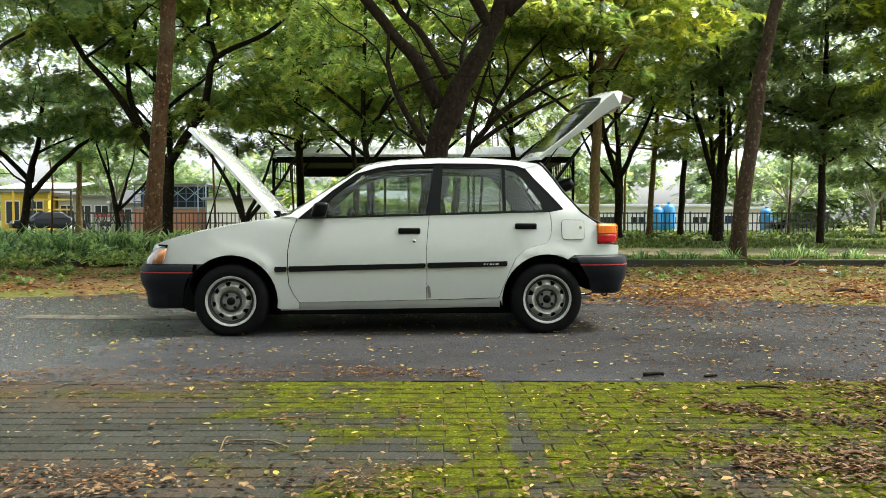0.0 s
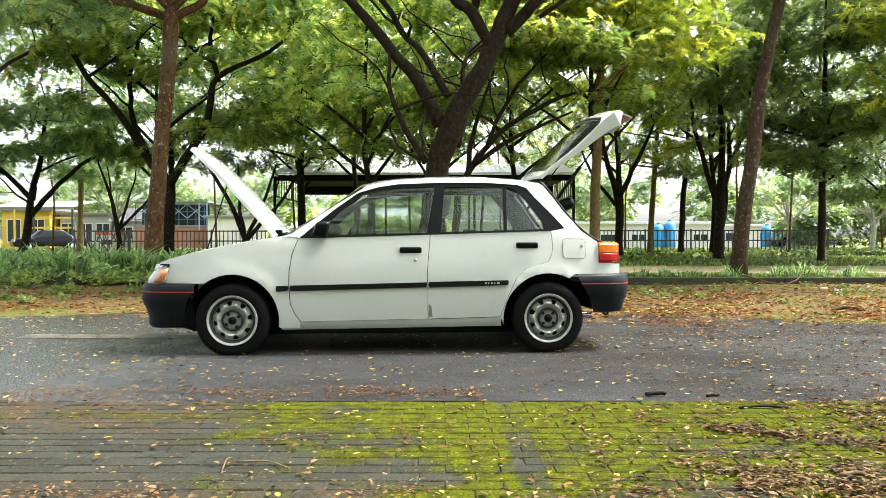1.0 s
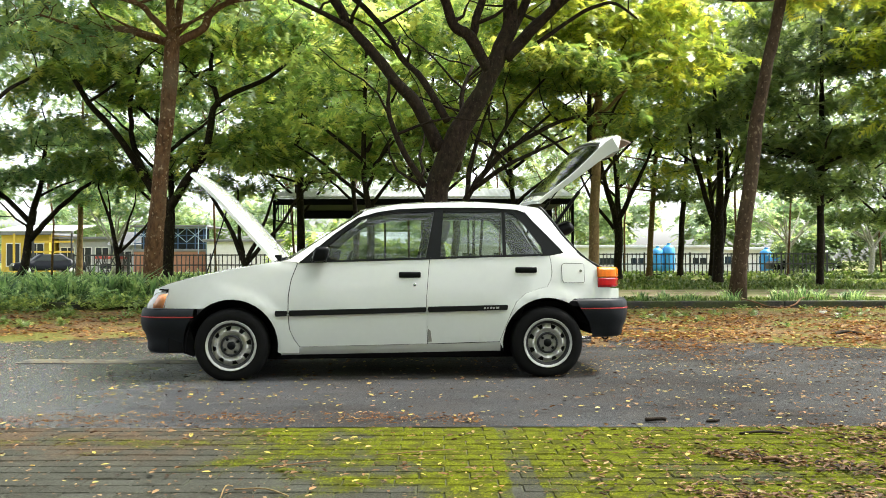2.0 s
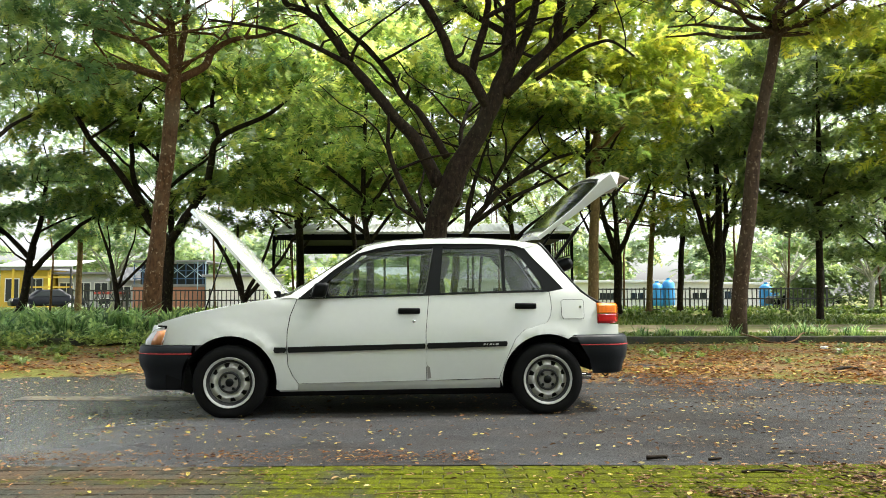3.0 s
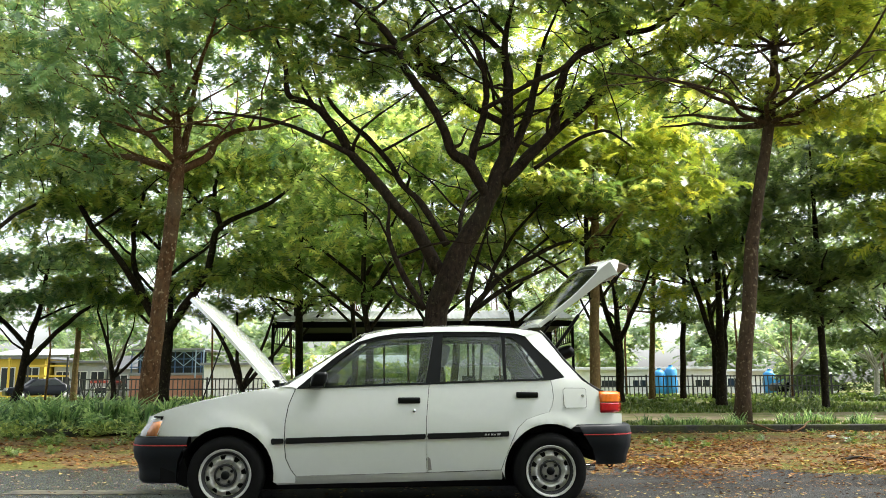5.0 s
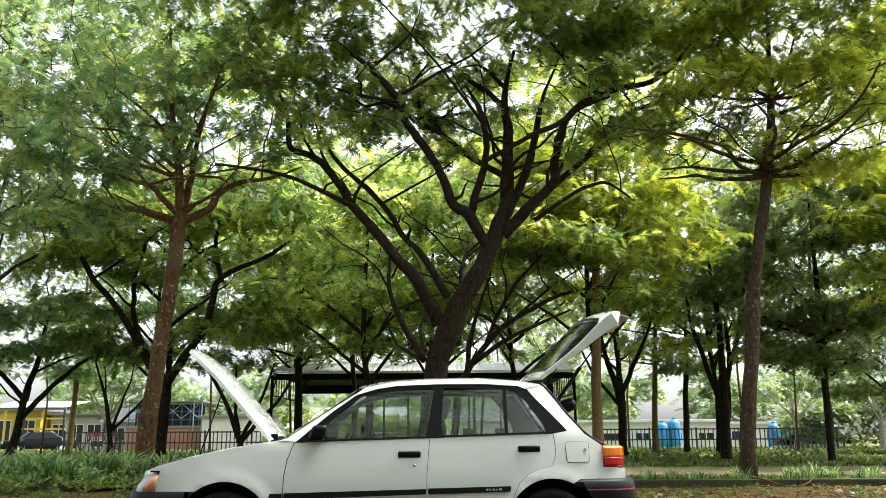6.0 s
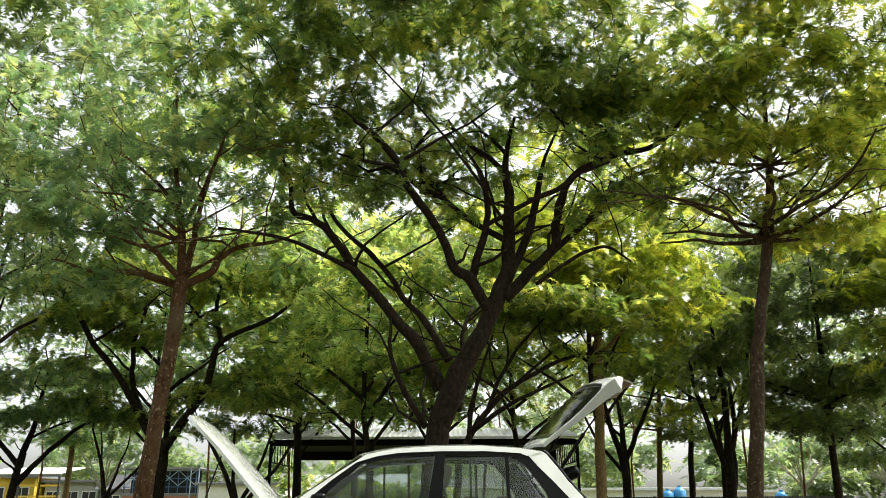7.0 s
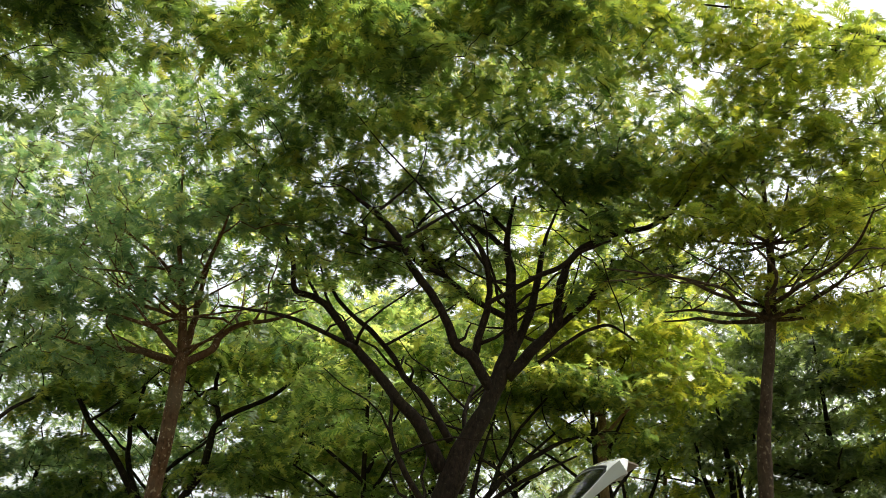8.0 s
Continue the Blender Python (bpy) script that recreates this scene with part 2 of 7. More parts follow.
def tube(bm, pts, radii, sides=8, caps=True):
    """A round bar along a line of points."""
    pts = [Vector(p) for p in pts]
    if isinstance(radii, (int, float)):
        radii = [radii] * len(pts)
    rings, up = [], None
    for i, p in enumerate(pts):
        d = (pts[min(i + 1, len(pts) - 1)] - pts[max(i - 1, 0)]).normalized()
        if up is None:
            up = Vector((1, 0, 0)) if abs(d.x) < 0.8 else Vector((0, 1, 0))
        a = (up - d * up.dot(d)).normalized()
        up = a
        q = d.cross(a)
        rings.append([bm.verts.new(p + (a * math.cos(s) + q * math.sin(s)) * radii[i]) for s in (2 * math.pi * k / sides for k in range(sides))])
    for r0, r1 in zip(rings, rings[1:]):
        for k in range(sides):
            bm.faces.new((r0[k], r0[(k + 1) % sides], r1[(k + 1) % sides], r1[k]))
    if caps:
        bm.faces.new(rings[0][::-1])
        bm.faces.new(rings[-1])
    return bm


def smooth_line(pts, steps=4):
    """Catmull-Rom through the points."""
    p = [np.array(q, float) for q in pts]
    p = [2 * p[0] - p[1]] + p + [2 * p[-1] - p[-2]]
    out = []
    for a, b_, c_, d in zip(p, p[1:], p[2:], p[3:]):
        for t in np.arange(steps) / steps:
            out.append(0.5 * (2 * b_ + (c_ - a) * t + (2 * a - 5 * b_ + 4 * c_ - d) * t * t + (3 * b_ - a - 3 * c_ + d) * t ** 3))
    return out + [p[-2]]


# ---- ground ----
def strip(name, x0, x1, y0, y1, z, mat, nx, ny, amp, label, category, edge=0.0, seed=0.0, sink=0.0, slant=0.0):
    """A sheet of ground with gentle unevenness; edge: raggedness of its near and far borders."""
    xs, ys = np.linspace(x0, x1, nx), np.linspace(0, 1, ny)
    verts = []
    for v in ys:
        for x in xs:
            lo = y0 + edge * noise.noise((x * 1.3, seed, 0)) + edge * 0.4 * noise.noise((x * 6, seed, 3))
            hi = y1 + edge * noise.noise((x * 1.1, seed, 9)) + edge * 0.4 * noise.noise((x * 5, seed, 7))
            y = lo - slant * max(-8, min(8, x)) * (1 - v) + (hi - lo) * v
            rough = amp * noise.noise((x * 0.6, y * 0.6, seed)) + 0.35 * sink * noise.noise((x * 2.3, y * 2.3, seed)) + 0.3 * sink * noise.noise((x * 7, y * 7, seed))
            verts.append((x, y, z + rough - sink * max(0.0, 1 - v * 4)))
    idx = np.arange(nx * ny).reshape(ny, nx)
    quads = np.stack([idx[:-1, :-1], idx[:-1, 1:], idx[1:, 1:], idx[1:, :-1]], -1).reshape(-1, 4)
    return tagged(mesh_part(name, verts, quads, mat, None, "", True), label, category, "", "structure")


# one sheet to the horizon; the road, the verge and the paving lie on it
gx = np.array([-900, -300, -120, -60, -30, -18, -10, -4, 0, 4, 10, 18, 30, 60, 120, 300, 900.0])
gy = np.array([-900, -300, -100, -30, -8, 0, 4, 9, 14.7, 14.76, 17, 20, 25, 32, 40, 60, 120, 300, 900.0])
gv = [(x, y, (-0.05 if y < 14.75 else 0.1)) for y in gy for x in gx]
gi = np.arange(len(gv)).reshape(len(gy), len(gx))
ground = mesh_part("ground", gv, np.stack([gi[:-1, :-1], gi[:-1, 1:], gi[1:, 1:], gi[1:, :-1]], -1).reshape(-1, 4), m_lawn, None, "", False)
tagged(ground, "patchy green grass and bare earth under the trees", "ground", "", "structure")
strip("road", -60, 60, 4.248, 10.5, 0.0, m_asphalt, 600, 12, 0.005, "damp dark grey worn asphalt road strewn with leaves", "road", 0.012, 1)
strip("verge", -40, 40, 7.9, 14.62, 0.012, m_soil, 700, 70, 0.02, "brown leaf-covered earth verge beside the road", "verge", 0.15, 5, 0.028, 0.14)
strip("path", -60, 60, 16.5, 20.9, 0.118, m_sand, 240, 14, 0.012, "pale sandy footpath between the kerb and the lawn", "path", 0.2, 8)
bm = bmesh.new()
for k in range(40):
    x0 = -60 + k * 3
    box(bm, x0 + 0.006, x0 + 2.994, 14.6, 14.78, -0.1, 0.135, 0.02)
tagged(part("kerb", bm, m_kerb), "low mossy concrete kerb along the planted bed, darkened for shade", "kerb", "", "structure")
bm = boxed(-60, 60, -40, 4.4, -0.12, -0.0065)
tagged(part("pavement", bm, m_bed), "mossy grey brick paving in running bond", "pavement", "", "structure")
# ---- the white hatchback ----
from mathutils import geometry

m_paint = simple("white_paint", (0.71, 0.73, 0.705), 0.2, 0, 0.05, 3.0, 0, 1.0)
m_trim = simple("black_trim", (0.0035, 0.004, 0.0045), 0.3, 0, 0.3, 12, shine=0.15)
m_bumper = simple("bumper_plastic", (0.009, 0.0108, 0.0135), 0.48, 0, 0.25, 6, 0.08, shine=0.15)
m_rubber = simple("tyre_rubber", (0.005, 0.005, 0.005), 0.75, 0, 0.35, 15, 0.2, shine=0.15)
m_steel = simple("rim_silver", (0.56, 0.56, 0.53), 0.35, 0.15, 0.4, 40)
m_disc = simple("rim_disc_grey", (0.62, 0.61, 0.57), 0.36, 0.2, 0.45, 30)
m_hub = simple("hub_grey", (0.33, 0.32, 0.3), 0.45, 0.3, 0.5, 30)
# near-black that puts shade into wheel recesses and the flap gap
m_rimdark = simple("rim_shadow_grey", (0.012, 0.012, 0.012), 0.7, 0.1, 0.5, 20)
m_dark = simple("underbody_black", (0.008, 0.008, 0.009), 0.9, 0, 0.3, 8, shine=0.1)
m_seat = simple("seat_cloth", (0.012, 0.012, 0.014), 0.9, 0, 0.3, 30, 0.2)
m_seatlight = simple("seat_cover_grey", (0.14, 0.14, 0.15), 0.85, 0, 0.3, 30, 0.2)
m_chrome = simple("worn_chrome", (0.6, 0.6, 0.6), 0.2, 1.0, 0.2, 20)
m_mould = simple("moulding_grey", (0.008, 0.0085, 0.009), 0.45, 0, 0.35, 8, shine=0.2)
m_redline = simple("red_pinstripe", (0.4, 0.03, 0.03), 0.5, 0, 0.1)
m_letter = simple("pale_lettering", (0.45, 0.45, 0.45), 0.5, 0, 0.1)
m_engine = simple("engine_grey", (0.12, 0.12, 0.12), 0.6, 0.5, 0.5, 8, 0.3)
m_tan = simple("tan_plate", (0.4, 0.33, 0.26), 0.5, 0, 0.3, 10)


def lens_material(name, color, rough=0.12, rib=0.75):
    m, n, l, b = material(name, rough)
    ribs = n.new("ShaderNodeTexWave")
    ribs.inputs["Scale"].default_value = 30.0
    l.new(coords(n), ribs.inputs["Vector"])
    l.new(mixed(n, l, ribs.outputs["Fac"], tuple(v * rib for v in color), color), b.inputs["Base Color"])
    b.inputs["Coat Weight"].default_value = 0.2
    b.inputs["Coat Roughness"].default_value = 0.03
    return m


m_amber = lens_material("amber_lens", (0.75, 0.17, 0.008))
m_signal = lens_material("faded_amber_lens", (0.5, 0.2, 0.075), 0.1)
m_red = lens_material("red_lens", (0.4, 0.002, 0.006))
m_clear = lens_material("clear_lens", (0.42, 0.41, 0.4), 0.06, 0.8)


def glass_material(name, tint, index=1.65):
    m, n, l, b = material(name, 0.0)
    tr, gl, mx, fr = n.new("ShaderNodeBsdfTransparent"), n.new("ShaderNodeBsdfGlossy"), n.new("ShaderNodeMixShader"), n.new("ShaderNodeFresnel")
    tr.inputs["Color"].default_value = (*tint, 1)
    gl.inputs["Roughness"].default_value = 0.004
    fr.inputs["IOR"].default_value = index
    wav = n.new("ShaderNodeBump")
    wav.inputs["Strength"].default_value, wav.inputs["Distance"].default_value = 0.7, 0.016
    l.new(noise_tex(n, l, coords(n), 4.5, 2, 0.5, (0.45, 1, 6.0)), wav.inputs["Height"])
    l.new(wav.outputs[0], gl.inputs["Normal"])
    l.new(fr.outputs[0], mx.inputs[0])
    l.new(tr.outputs[0], mx.inputs[1])
    l.new(gl.outputs[0], mx.inputs[2])
    l.new(mx.outputs[0], n["Material Output"].inputs["Surface"])
    return m


m_glass = glass_material("tinted_glass", (0.78, 0.82, 0.8), 1.7)
m_glassdark = glass_material("dark_tinted_glass", (0.16, 0.18, 0.19), 2.3)

AXLE_F, AXLE_R, HUB, ARCH = -1.146, 1.138, 0.25, 0.33


def side_w(x, z):
    """Half the body's width at a place along it and a height."""
    belt = 0.853 + 0.029 * x
    t = min(z, belt) - 0.55
    w = 0.805 - (0.2 if t > 0 else 0.32) * t * t
    if z > belt:
        w -= 0.36 * (z - belt) + 0.05 * (z - belt) ** 2
    if x < -1.0:
        w -= 0.09 * ((-1.0 - x) / 0.75) ** 2.5
    if x > 0.9:
        w -= 0.1 * ((x - 0.9) / 0.85) ** 2.5
    for hx in (AXLE_F, AXLE_R):
        w += 0.014 * math.exp(-((math.hypot(x - hx, z - HUB) - 0.35) / 0.03) ** 2)
    return w


def inside(p, poly):
    hit = False
    for (x0, y0), (x1, y1) in zip(poly, poly[1:] + poly[:1]):
        if (y0 > p[1]) != (y1 > p[1]) and p[0] < (x1 - x0) * (p[1] - y0) / (y1 - y0) + x0:
            hit = not hit
    return hit


def divided(poly, step):
    out = []
    for a, b_ in zip(poly, poly[1:] + poly[:1]):
        k = max(1, int(math.dist(a, b_) / step))
        out += [(a[0] + (b_[0] - a[0]) * i / k, a[1] + (b_[1] - a[1]) * i / k) for i in range(k)]
    return out


def sheet(outline, place, holes=(), grid=0.05, thick=0.01):
    """A plate with that outline (and holes) in its own plane; place(u, v, depth) sets it in space."""
    rings = [divided(list(outline), grid * 0.8)] + [divided(list(h), grid * 0.8) for h in holes]
    pts, edges = [], []
    for r in rings:
        k = len(pts)
        pts += r
        edges += [(k + i, k + (i + 1) % len(r)) for i in range(len(r))]
    rim = np.array(pts)
    us = np.arange(rim[:, 0].min() + grid / 2, rim[:, 0].max(), grid)
    vs = np.arange(rim[:, 1].min() + grid / 2, rim[:, 1].max(), grid)
    for u in us:
        for v in vs:
            if inside((u, v), rings[0]) and not any(inside((u, v), h) for h in rings[1:]) and np.min(np.hypot(rim[:, 0] - u, rim[:, 1] - v)) > grid * 0.35:
                pts.append((u, v))
    vc, _, fc, *_ = geometry.delaunay_2d_cdt([Vector(p) for p in pts], edges, [], 1, 1e-6)
    bm = bmesh.new()
    top = [bm.verts.new(place(v[0], v[1], 0.0)) for v in vc]
    low = [bm.verts.new(place(v[0], v[1], thick)) for v in vc]
    count = {}
    for f in fc:
        c_ = (sum(vc[i][0] for i in f) / len(f), sum(vc[i][1] for i in f) / len(f))
        if any(inside(c_, h) for h in rings[1:]):
            continue
        bm.faces.new([top[i] for i in f])
        bm.faces.new([low[i] for i in reversed(f)])
        for a, b_ in zip(f, f[1:] + f[:1]):
            count.setdefault((min(a, b_), max(a, b_)), []).append((a, b_))
    for e in count.values():
        if len(e) == 1:
            a, b_ = e[0]
            bm.faces.new((top[b_], top[a], low[a], low[b_]))
    for v in [v for v in bm.verts if not v.link_faces]:
        bm.verts.remove(v)
    bmesh.ops.recalc_face_normals(bm, faces=bm.faces)
    return bm


def skin(side, proud=0.0):
    return lambda x, z, d: (x, side * (side_w(x, z) + proud - d), z)


def sharp(ob, deg=32):
    ob.data.set_sharp_from_angle(angle=radians(deg))
    return ob


def panel(name, outline, side, mat, parent, holes=(), proud=0.0, grid=0.05, thick=0.012, label=""):
    return sharp(part(name, sheet(outline, skin(side, proud), holes, grid, thick), mat, parent, label, True))


def arc(cx, cz, r, a0, a1, k=14):
    return [(cx + r * math.cos(radians(a0 + (a1 - a0) * i / k)), cz + r * math.sin(radians(a0 + (a1 - a0) * i / k))) for i in range(k + 1)]


def swept(path, profile, closed=False):
    """A section (outward offset, height) carried along a line in plan."""
    bm = bmesh.new()
    rows = []
    for i, p in enumerate(path):
        a, b_ = path[max(i - 1, 0)], path[min(i + 1, len(path) - 1)]
        d = Vector((b_[0] - a[0], b_[1] - a[1])).normalized()
        nrm = (d.y, -d.x)
        rows.append([bm.verts.new((p[0] + nrm[0] * o, p[1] + nrm[1] * o, z)) for o, z in profile])
    m_ = len(profile)
    for r0, r1 in zip(rows, rows[1:]):
        for k in range(m_ if closed else m_ - 1):
            bm.faces.new((r0[k], r1[k], r1[(k + 1) % m_], r0[(k + 1) % m_]))
    if closed:
        bm.faces.new(rows[0])
        bm.faces.new(rows[-1][::-1])
    bmesh.ops.recalc_face_normals(bm, faces=bm.faces)
    return bm


def lathe(profile, segs=40):
    """Rings (radius, depth) turned about the y axis."""
    bm = bmesh.new()
    rings = [[bm.verts.new((r * math.cos(2 * math.pi * k / segs), y, r * math.sin(2 * math.pi * k / segs))) for k in range(segs)] for r, y in profile]
    for r0, r1 in zip(rings, rings[1:]):
        for k in range(segs):
            bm.faces.new((r0[k], r0[(k + 1) % segs], r1[(k + 1) % segs], r1[k]))
    bmesh.ops.recalc_face_normals(bm, faces=bm.faces)
    return bm


def mirrored(path):
    return path + [(x, -y) for x, y in path[::-1][1:]]


def wheel(parent, x, side, turn):
    """A black tyre on a steel rim with eight slots and a dark hub cap."""
    tyre = part("tyre", lathe([(0.172, 0.03), (0.176, 0.004), (0.19, -0.004), (0.225, -0.006), (0.25, 0.004), (0.262, 0.02), (0.266, 0.04), (0.266, 0.12), (0.25, 0.155), (0.18, 0.16), (0.172, 0.13)], 48), m_rubber, parent, "", True)
    for v in tyre.data.vertices:
        if v.co.z < -(HUB - 0.001):
            v.co.z = -(HUB - 0.001)
    tyre.matrix_local = pose(x, side * 0.8, HUB) @ pose(0, 0, 0, 0, 0, 0 if side < 0 else 180)
    rim = sharp(part("rim", lathe([(0.173, 0.002), (0.18, -0.006), (0.178, -0.01), (0.168, -0.008), (0.158, 0.004), (0.152, 0.03), (0.146, 0.04)], 48), m_steel, tyre, "worn silver steel rim", True), 40)
    slots = []
    for k in range(8):
        a0 = turn + k * 45
        slots.append(arc(0, 0, 0.108, a0 - 6, a0 + 6, 2) + arc(0, 0, 0.138, a0 + 9, a0 - 9, 2))
    dish = lambda u, v, d: (u, 0.036 - 0.03 * math.exp(-((math.hypot(u, v) - 0.108) / 0.02) ** 2) - 0.02 * math.exp(-((math.hypot(u, v) - 0.055) / 0.014) ** 2) + 0.006 * math.sin(8 * (math.atan2(v, u) - radians(turn) + math.pi / 16)) * math.exp(-((math.hypot(u, v) - 0.12) / 0.02) ** 2) + d, v)
    sharp(part("rim_disc", sheet(arc(0, 0, 0.15, 0, 354, 59), dish, slots, 0.009, 0.004), m_disc, tyre, "", True), 40)
    # dark surfaces carry the shade of the groove, the slots and the hub
    part("rim_groove_shade", lathe([(0.142, 0.022), (0.15, 0.006), (0.162, -0.003)], 40), m_rimdark, tyre, "", True)
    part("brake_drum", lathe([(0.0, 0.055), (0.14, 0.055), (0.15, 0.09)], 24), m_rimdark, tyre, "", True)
    part("hub_recess", lathe([(0.026, 0.008), (0.05, 0.012), (0.062, 0.01), (0.066, 0.014)], 32), m_hub, tyre, "", True)
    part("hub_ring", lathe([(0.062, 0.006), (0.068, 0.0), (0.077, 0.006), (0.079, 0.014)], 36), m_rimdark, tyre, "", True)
    part("hub_cap", lathe([(0.0, -0.008), (0.022, -0.008), (0.029, 0.0), (0.031, 0.02)], 20), m_trim, tyre, "", True)
    for k in range(4):
        a0 = radians(turn + 22 + k * 90)
        bm = lathe([(0.0, 0.0), (0.009, 0.0), (0.012, 0.004), (0.012, 0.03)], 6)
        nut = part("lug_nut", bm, m_trim, tyre)
        nut.location = (0.052 * math.cos(a0), 0.0, 0.052 * math.sin(a0))
    return tyre


def hatchback(m):
    car = empty("hatchback_car", m, "white five-door hatchback with hood and tailgate open", "car")
    # lines of the side
    hood_line = [(-0.766, 0.853), (-0.956, 0.827), (-1.15, 0.792), (-1.35, 0.751), (-1.5, 0.717), (-1.6, 0.689), (-1.665, 0.663)]
    door_front = [(-0.664, 0.236), (-0.7, 0.285), (-0.735, 0.362), (-0.745, 0.48), (-0.742, 0.605), (-0.722, 0.72), (-0.688, 0.808), (-0.676, 0.836)]
    door_back = [(0.783, 0.262), (0.867, 0.474), (0.905, 0.55), (0.971, 0.612), (1.06, 0.642), (1.136, 0.662), (1.162, 0.71), (1.173, 0.77), (1.166, 0.85), (1.158, 0.888)]
    mid_line = [(0.256, 0.25), (0.25, 0.42), (0.25, 0.6), (0.262, 0.75), (0.272, 0.862)]
    gap = 0.002
    black_line = [(-0.672, 0.838), (-0.56, 0.935), (-0.42, 1.05), (-0.25, 1.172), (-0.1, 1.216), (0.05, 1.238), (0.35, 1.25), (0.7, 1.25), (0.93, 1.235), (0.985, 1.215)]
    quarter = [(1.06, 1.135), (1.16, 1.03), (1.245, 0.935), (1.266, 0.908)]
    rail = [(-0.79, 0.85), (-0.726, 0.87), (-0.545, 0.992), (-0.383, 1.1), (-0.181, 1.228), (0.023, 1.268), (0.31, 1.286), (0.64, 1.29), (0.93, 1.272), (1.1, 1.245)]
    for side in (-1, 1):
        fender = hood_line + [(-1.657, 0.65), (-1.597, 0.65), (-1.634, 0.516), (-1.42, 0.516)] + arc(AXLE_F, HUB, ARCH, 126, -9) + [(-0.80, 0.19), (-0.668, 0.19)] + [(x - gap * 2, z) for x, z in door_front] + [(-0.7, 0.85)]
        panel("front_fender", fender, side, m_paint, car)
        bm = bmesh.new()
        prev = None
        for (x, z) in hood_line:
            w_ = side_w(x, z)
            row = [bm.verts.new((x, side * (w_ - o), z - dz)) for o, dz in ((0.001, 0.0), (0.05, -0.006), (0.1, -0.004), (0.105, 0.06))]
            if prev:
                for k in range(3):
                    bm.faces.new((prev[k], row[k], row[k + 1], prev[k + 1]))
            prev = row
        bmesh.ops.recalc_face_normals(bm, faces=bm.faces)
        part("fender_lip", bm, m_paint, car, "", True)
        door = panel("front_door", [(x + gap, z) for x, z in door_front] + [(x - gap, z) for x, z in mid_line[::-1]], side, m_paint, car)
        door2 = panel("rear_door", [(x + gap, z) for x, z in mid_line] + [(x - gap, z) for x, z in door_back[::-1]], side, m_paint, car)
        bm = sheet([(x + gap, z) for x, z in door_back] + quarter[::-1] + [(0.995, 1.216), (1.02, 1.25), (1.1, 1.245), (1.125, 1.228), (1.2, 1.13), (1.266, 1.035), (1.392, 0.889), (1.518, 0.806), (1.528, 0.65), (1.69, 0.645), (1.69, 0.573), (1.34, 0.572)]
                   + arc(AXLE_R, HUB, ARCH, 62, 188), skin(side), (), 0.05, 0.012)
        sharp(part("rear_fender", bm, m_paint, car, "", True))
        bm = sheet(rail + black_line[::-1] + [(-0.7, 0.85)], skin(side, 0.004), (), 0.04, 0.02)
        sharp(part("roof_rail", bm, m_paint, car, "", True))
        sharp(part("pillar_trim", sheet(rail[1:] + black_line[::-1], skin(side, -0.022), (), 0.05, 0.012), m_seat, car, "", True))
        glass_f = [(-0.6, 0.846), (-0.46, 0.968), (-0.33, 1.08), (-0.221, 1.155), (-0.1, 1.19), (0.023, 1.21), (0.314, 1.224), (0.243, 0.868)]
        glass_r = [(0.348, 0.87), (0.384, 1.222), (0.818, 1.216), (0.812, 0.882)]
        glass_q = [(0.836, 0.884), (0.844, 1.215), (0.905, 1.205), (0.985, 1.12), (1.1, 0.955), (1.112, 0.892)]
        inner = [(1.118, 0.75), (1.118, 0.892), (1.105, 0.955), (0.99, 1.125), (0.91, 1.21), (1.09, 1.225), (1.19, 1.12), (1.26, 1.02), (1.36, 0.885), (1.39, 0.75)]
        part("pillar_lining", sheet(inner, skin(side, -0.02), (), 0.06, 0.008), m_seat, car, "", True)
        black = black_line + quarter + [(1.14, 0.893), (0.272, 0.864)]
        panel("window_frame", black, side, m_trim, car, (glass_f, glass_r, glass_q), -0.004, 0.04, 0.03)
        for nm, g_, holder in (("front_window", glass_f, door), ("rear_window", glass_r, door2), ("quarter_window", glass_q, door2)):
            cx, cz = sum(p[0] for p in g_) / len(g_), sum(p[1] for p in g_) / len(g_)
            pane = part(nm, sheet([(cx + (x - cx) * 1.015, cz + (z - cz) * 1.02) for x, z in g_], skin(side, -0.016), (), 0.08, 0.004), m_glass, holder, "", True)
            sharp(pane)
            pane.visible_shadow = False
        # strips at the belt and between doors
        for a, b_ in (((-0.66, 0.841), (0.262, 0.866)), ((0.28, 0.868), (1.15, 0.892))):
            bm = sheet([(a[0], a[1] - 0.001), (b_[0], b_[1] - 0.001), (b_[0], b_[1] + 0.012), (a[0], a[1] + 0.012)], skin(side, 0.006), (), 0.06, 0.01)
            part("belt_strip", bm, m_trim, door if a[0] < 0 else door2)
        sill_ = [(-0.80, 0.172), (0.795, 0.19), (0.79, 0.257), (0.5, 0.249), (-0.668, 0.232), (-0.668, 0.188), (-0.80, 0.188)]
        under = lambda x, z, d: (x, side * (side_w(x, z) - 0.012 - 7.0 * max(0.0, 0.245 - z) ** 2 - d), z)
        sharp(part("sill", sheet(sill_, under, (), 0.02, 0.012), m_paint, car, "", True))
        for a, b_, hol in ((-0.838, -0.749, car), (-0.74, 0.246, door), (0.256, 0.842, door2)):
            za, zb = 0.476 + (a + 0.835) * 0.0215, 0.476 + (b_ + 0.835) * 0.0215
            strip_ = sheet([(a + 0.008, za - 0.02), (b_ - 0.006, zb - 0.018), (b_, zb), (b_ - 0.003, zb + 0.018), (a + 0.006, za + 0.021), (a, za)], skin(side, 0.014), (), 0.05, 0.014)
            part("side_moulding", strip_, m_mould, hol)
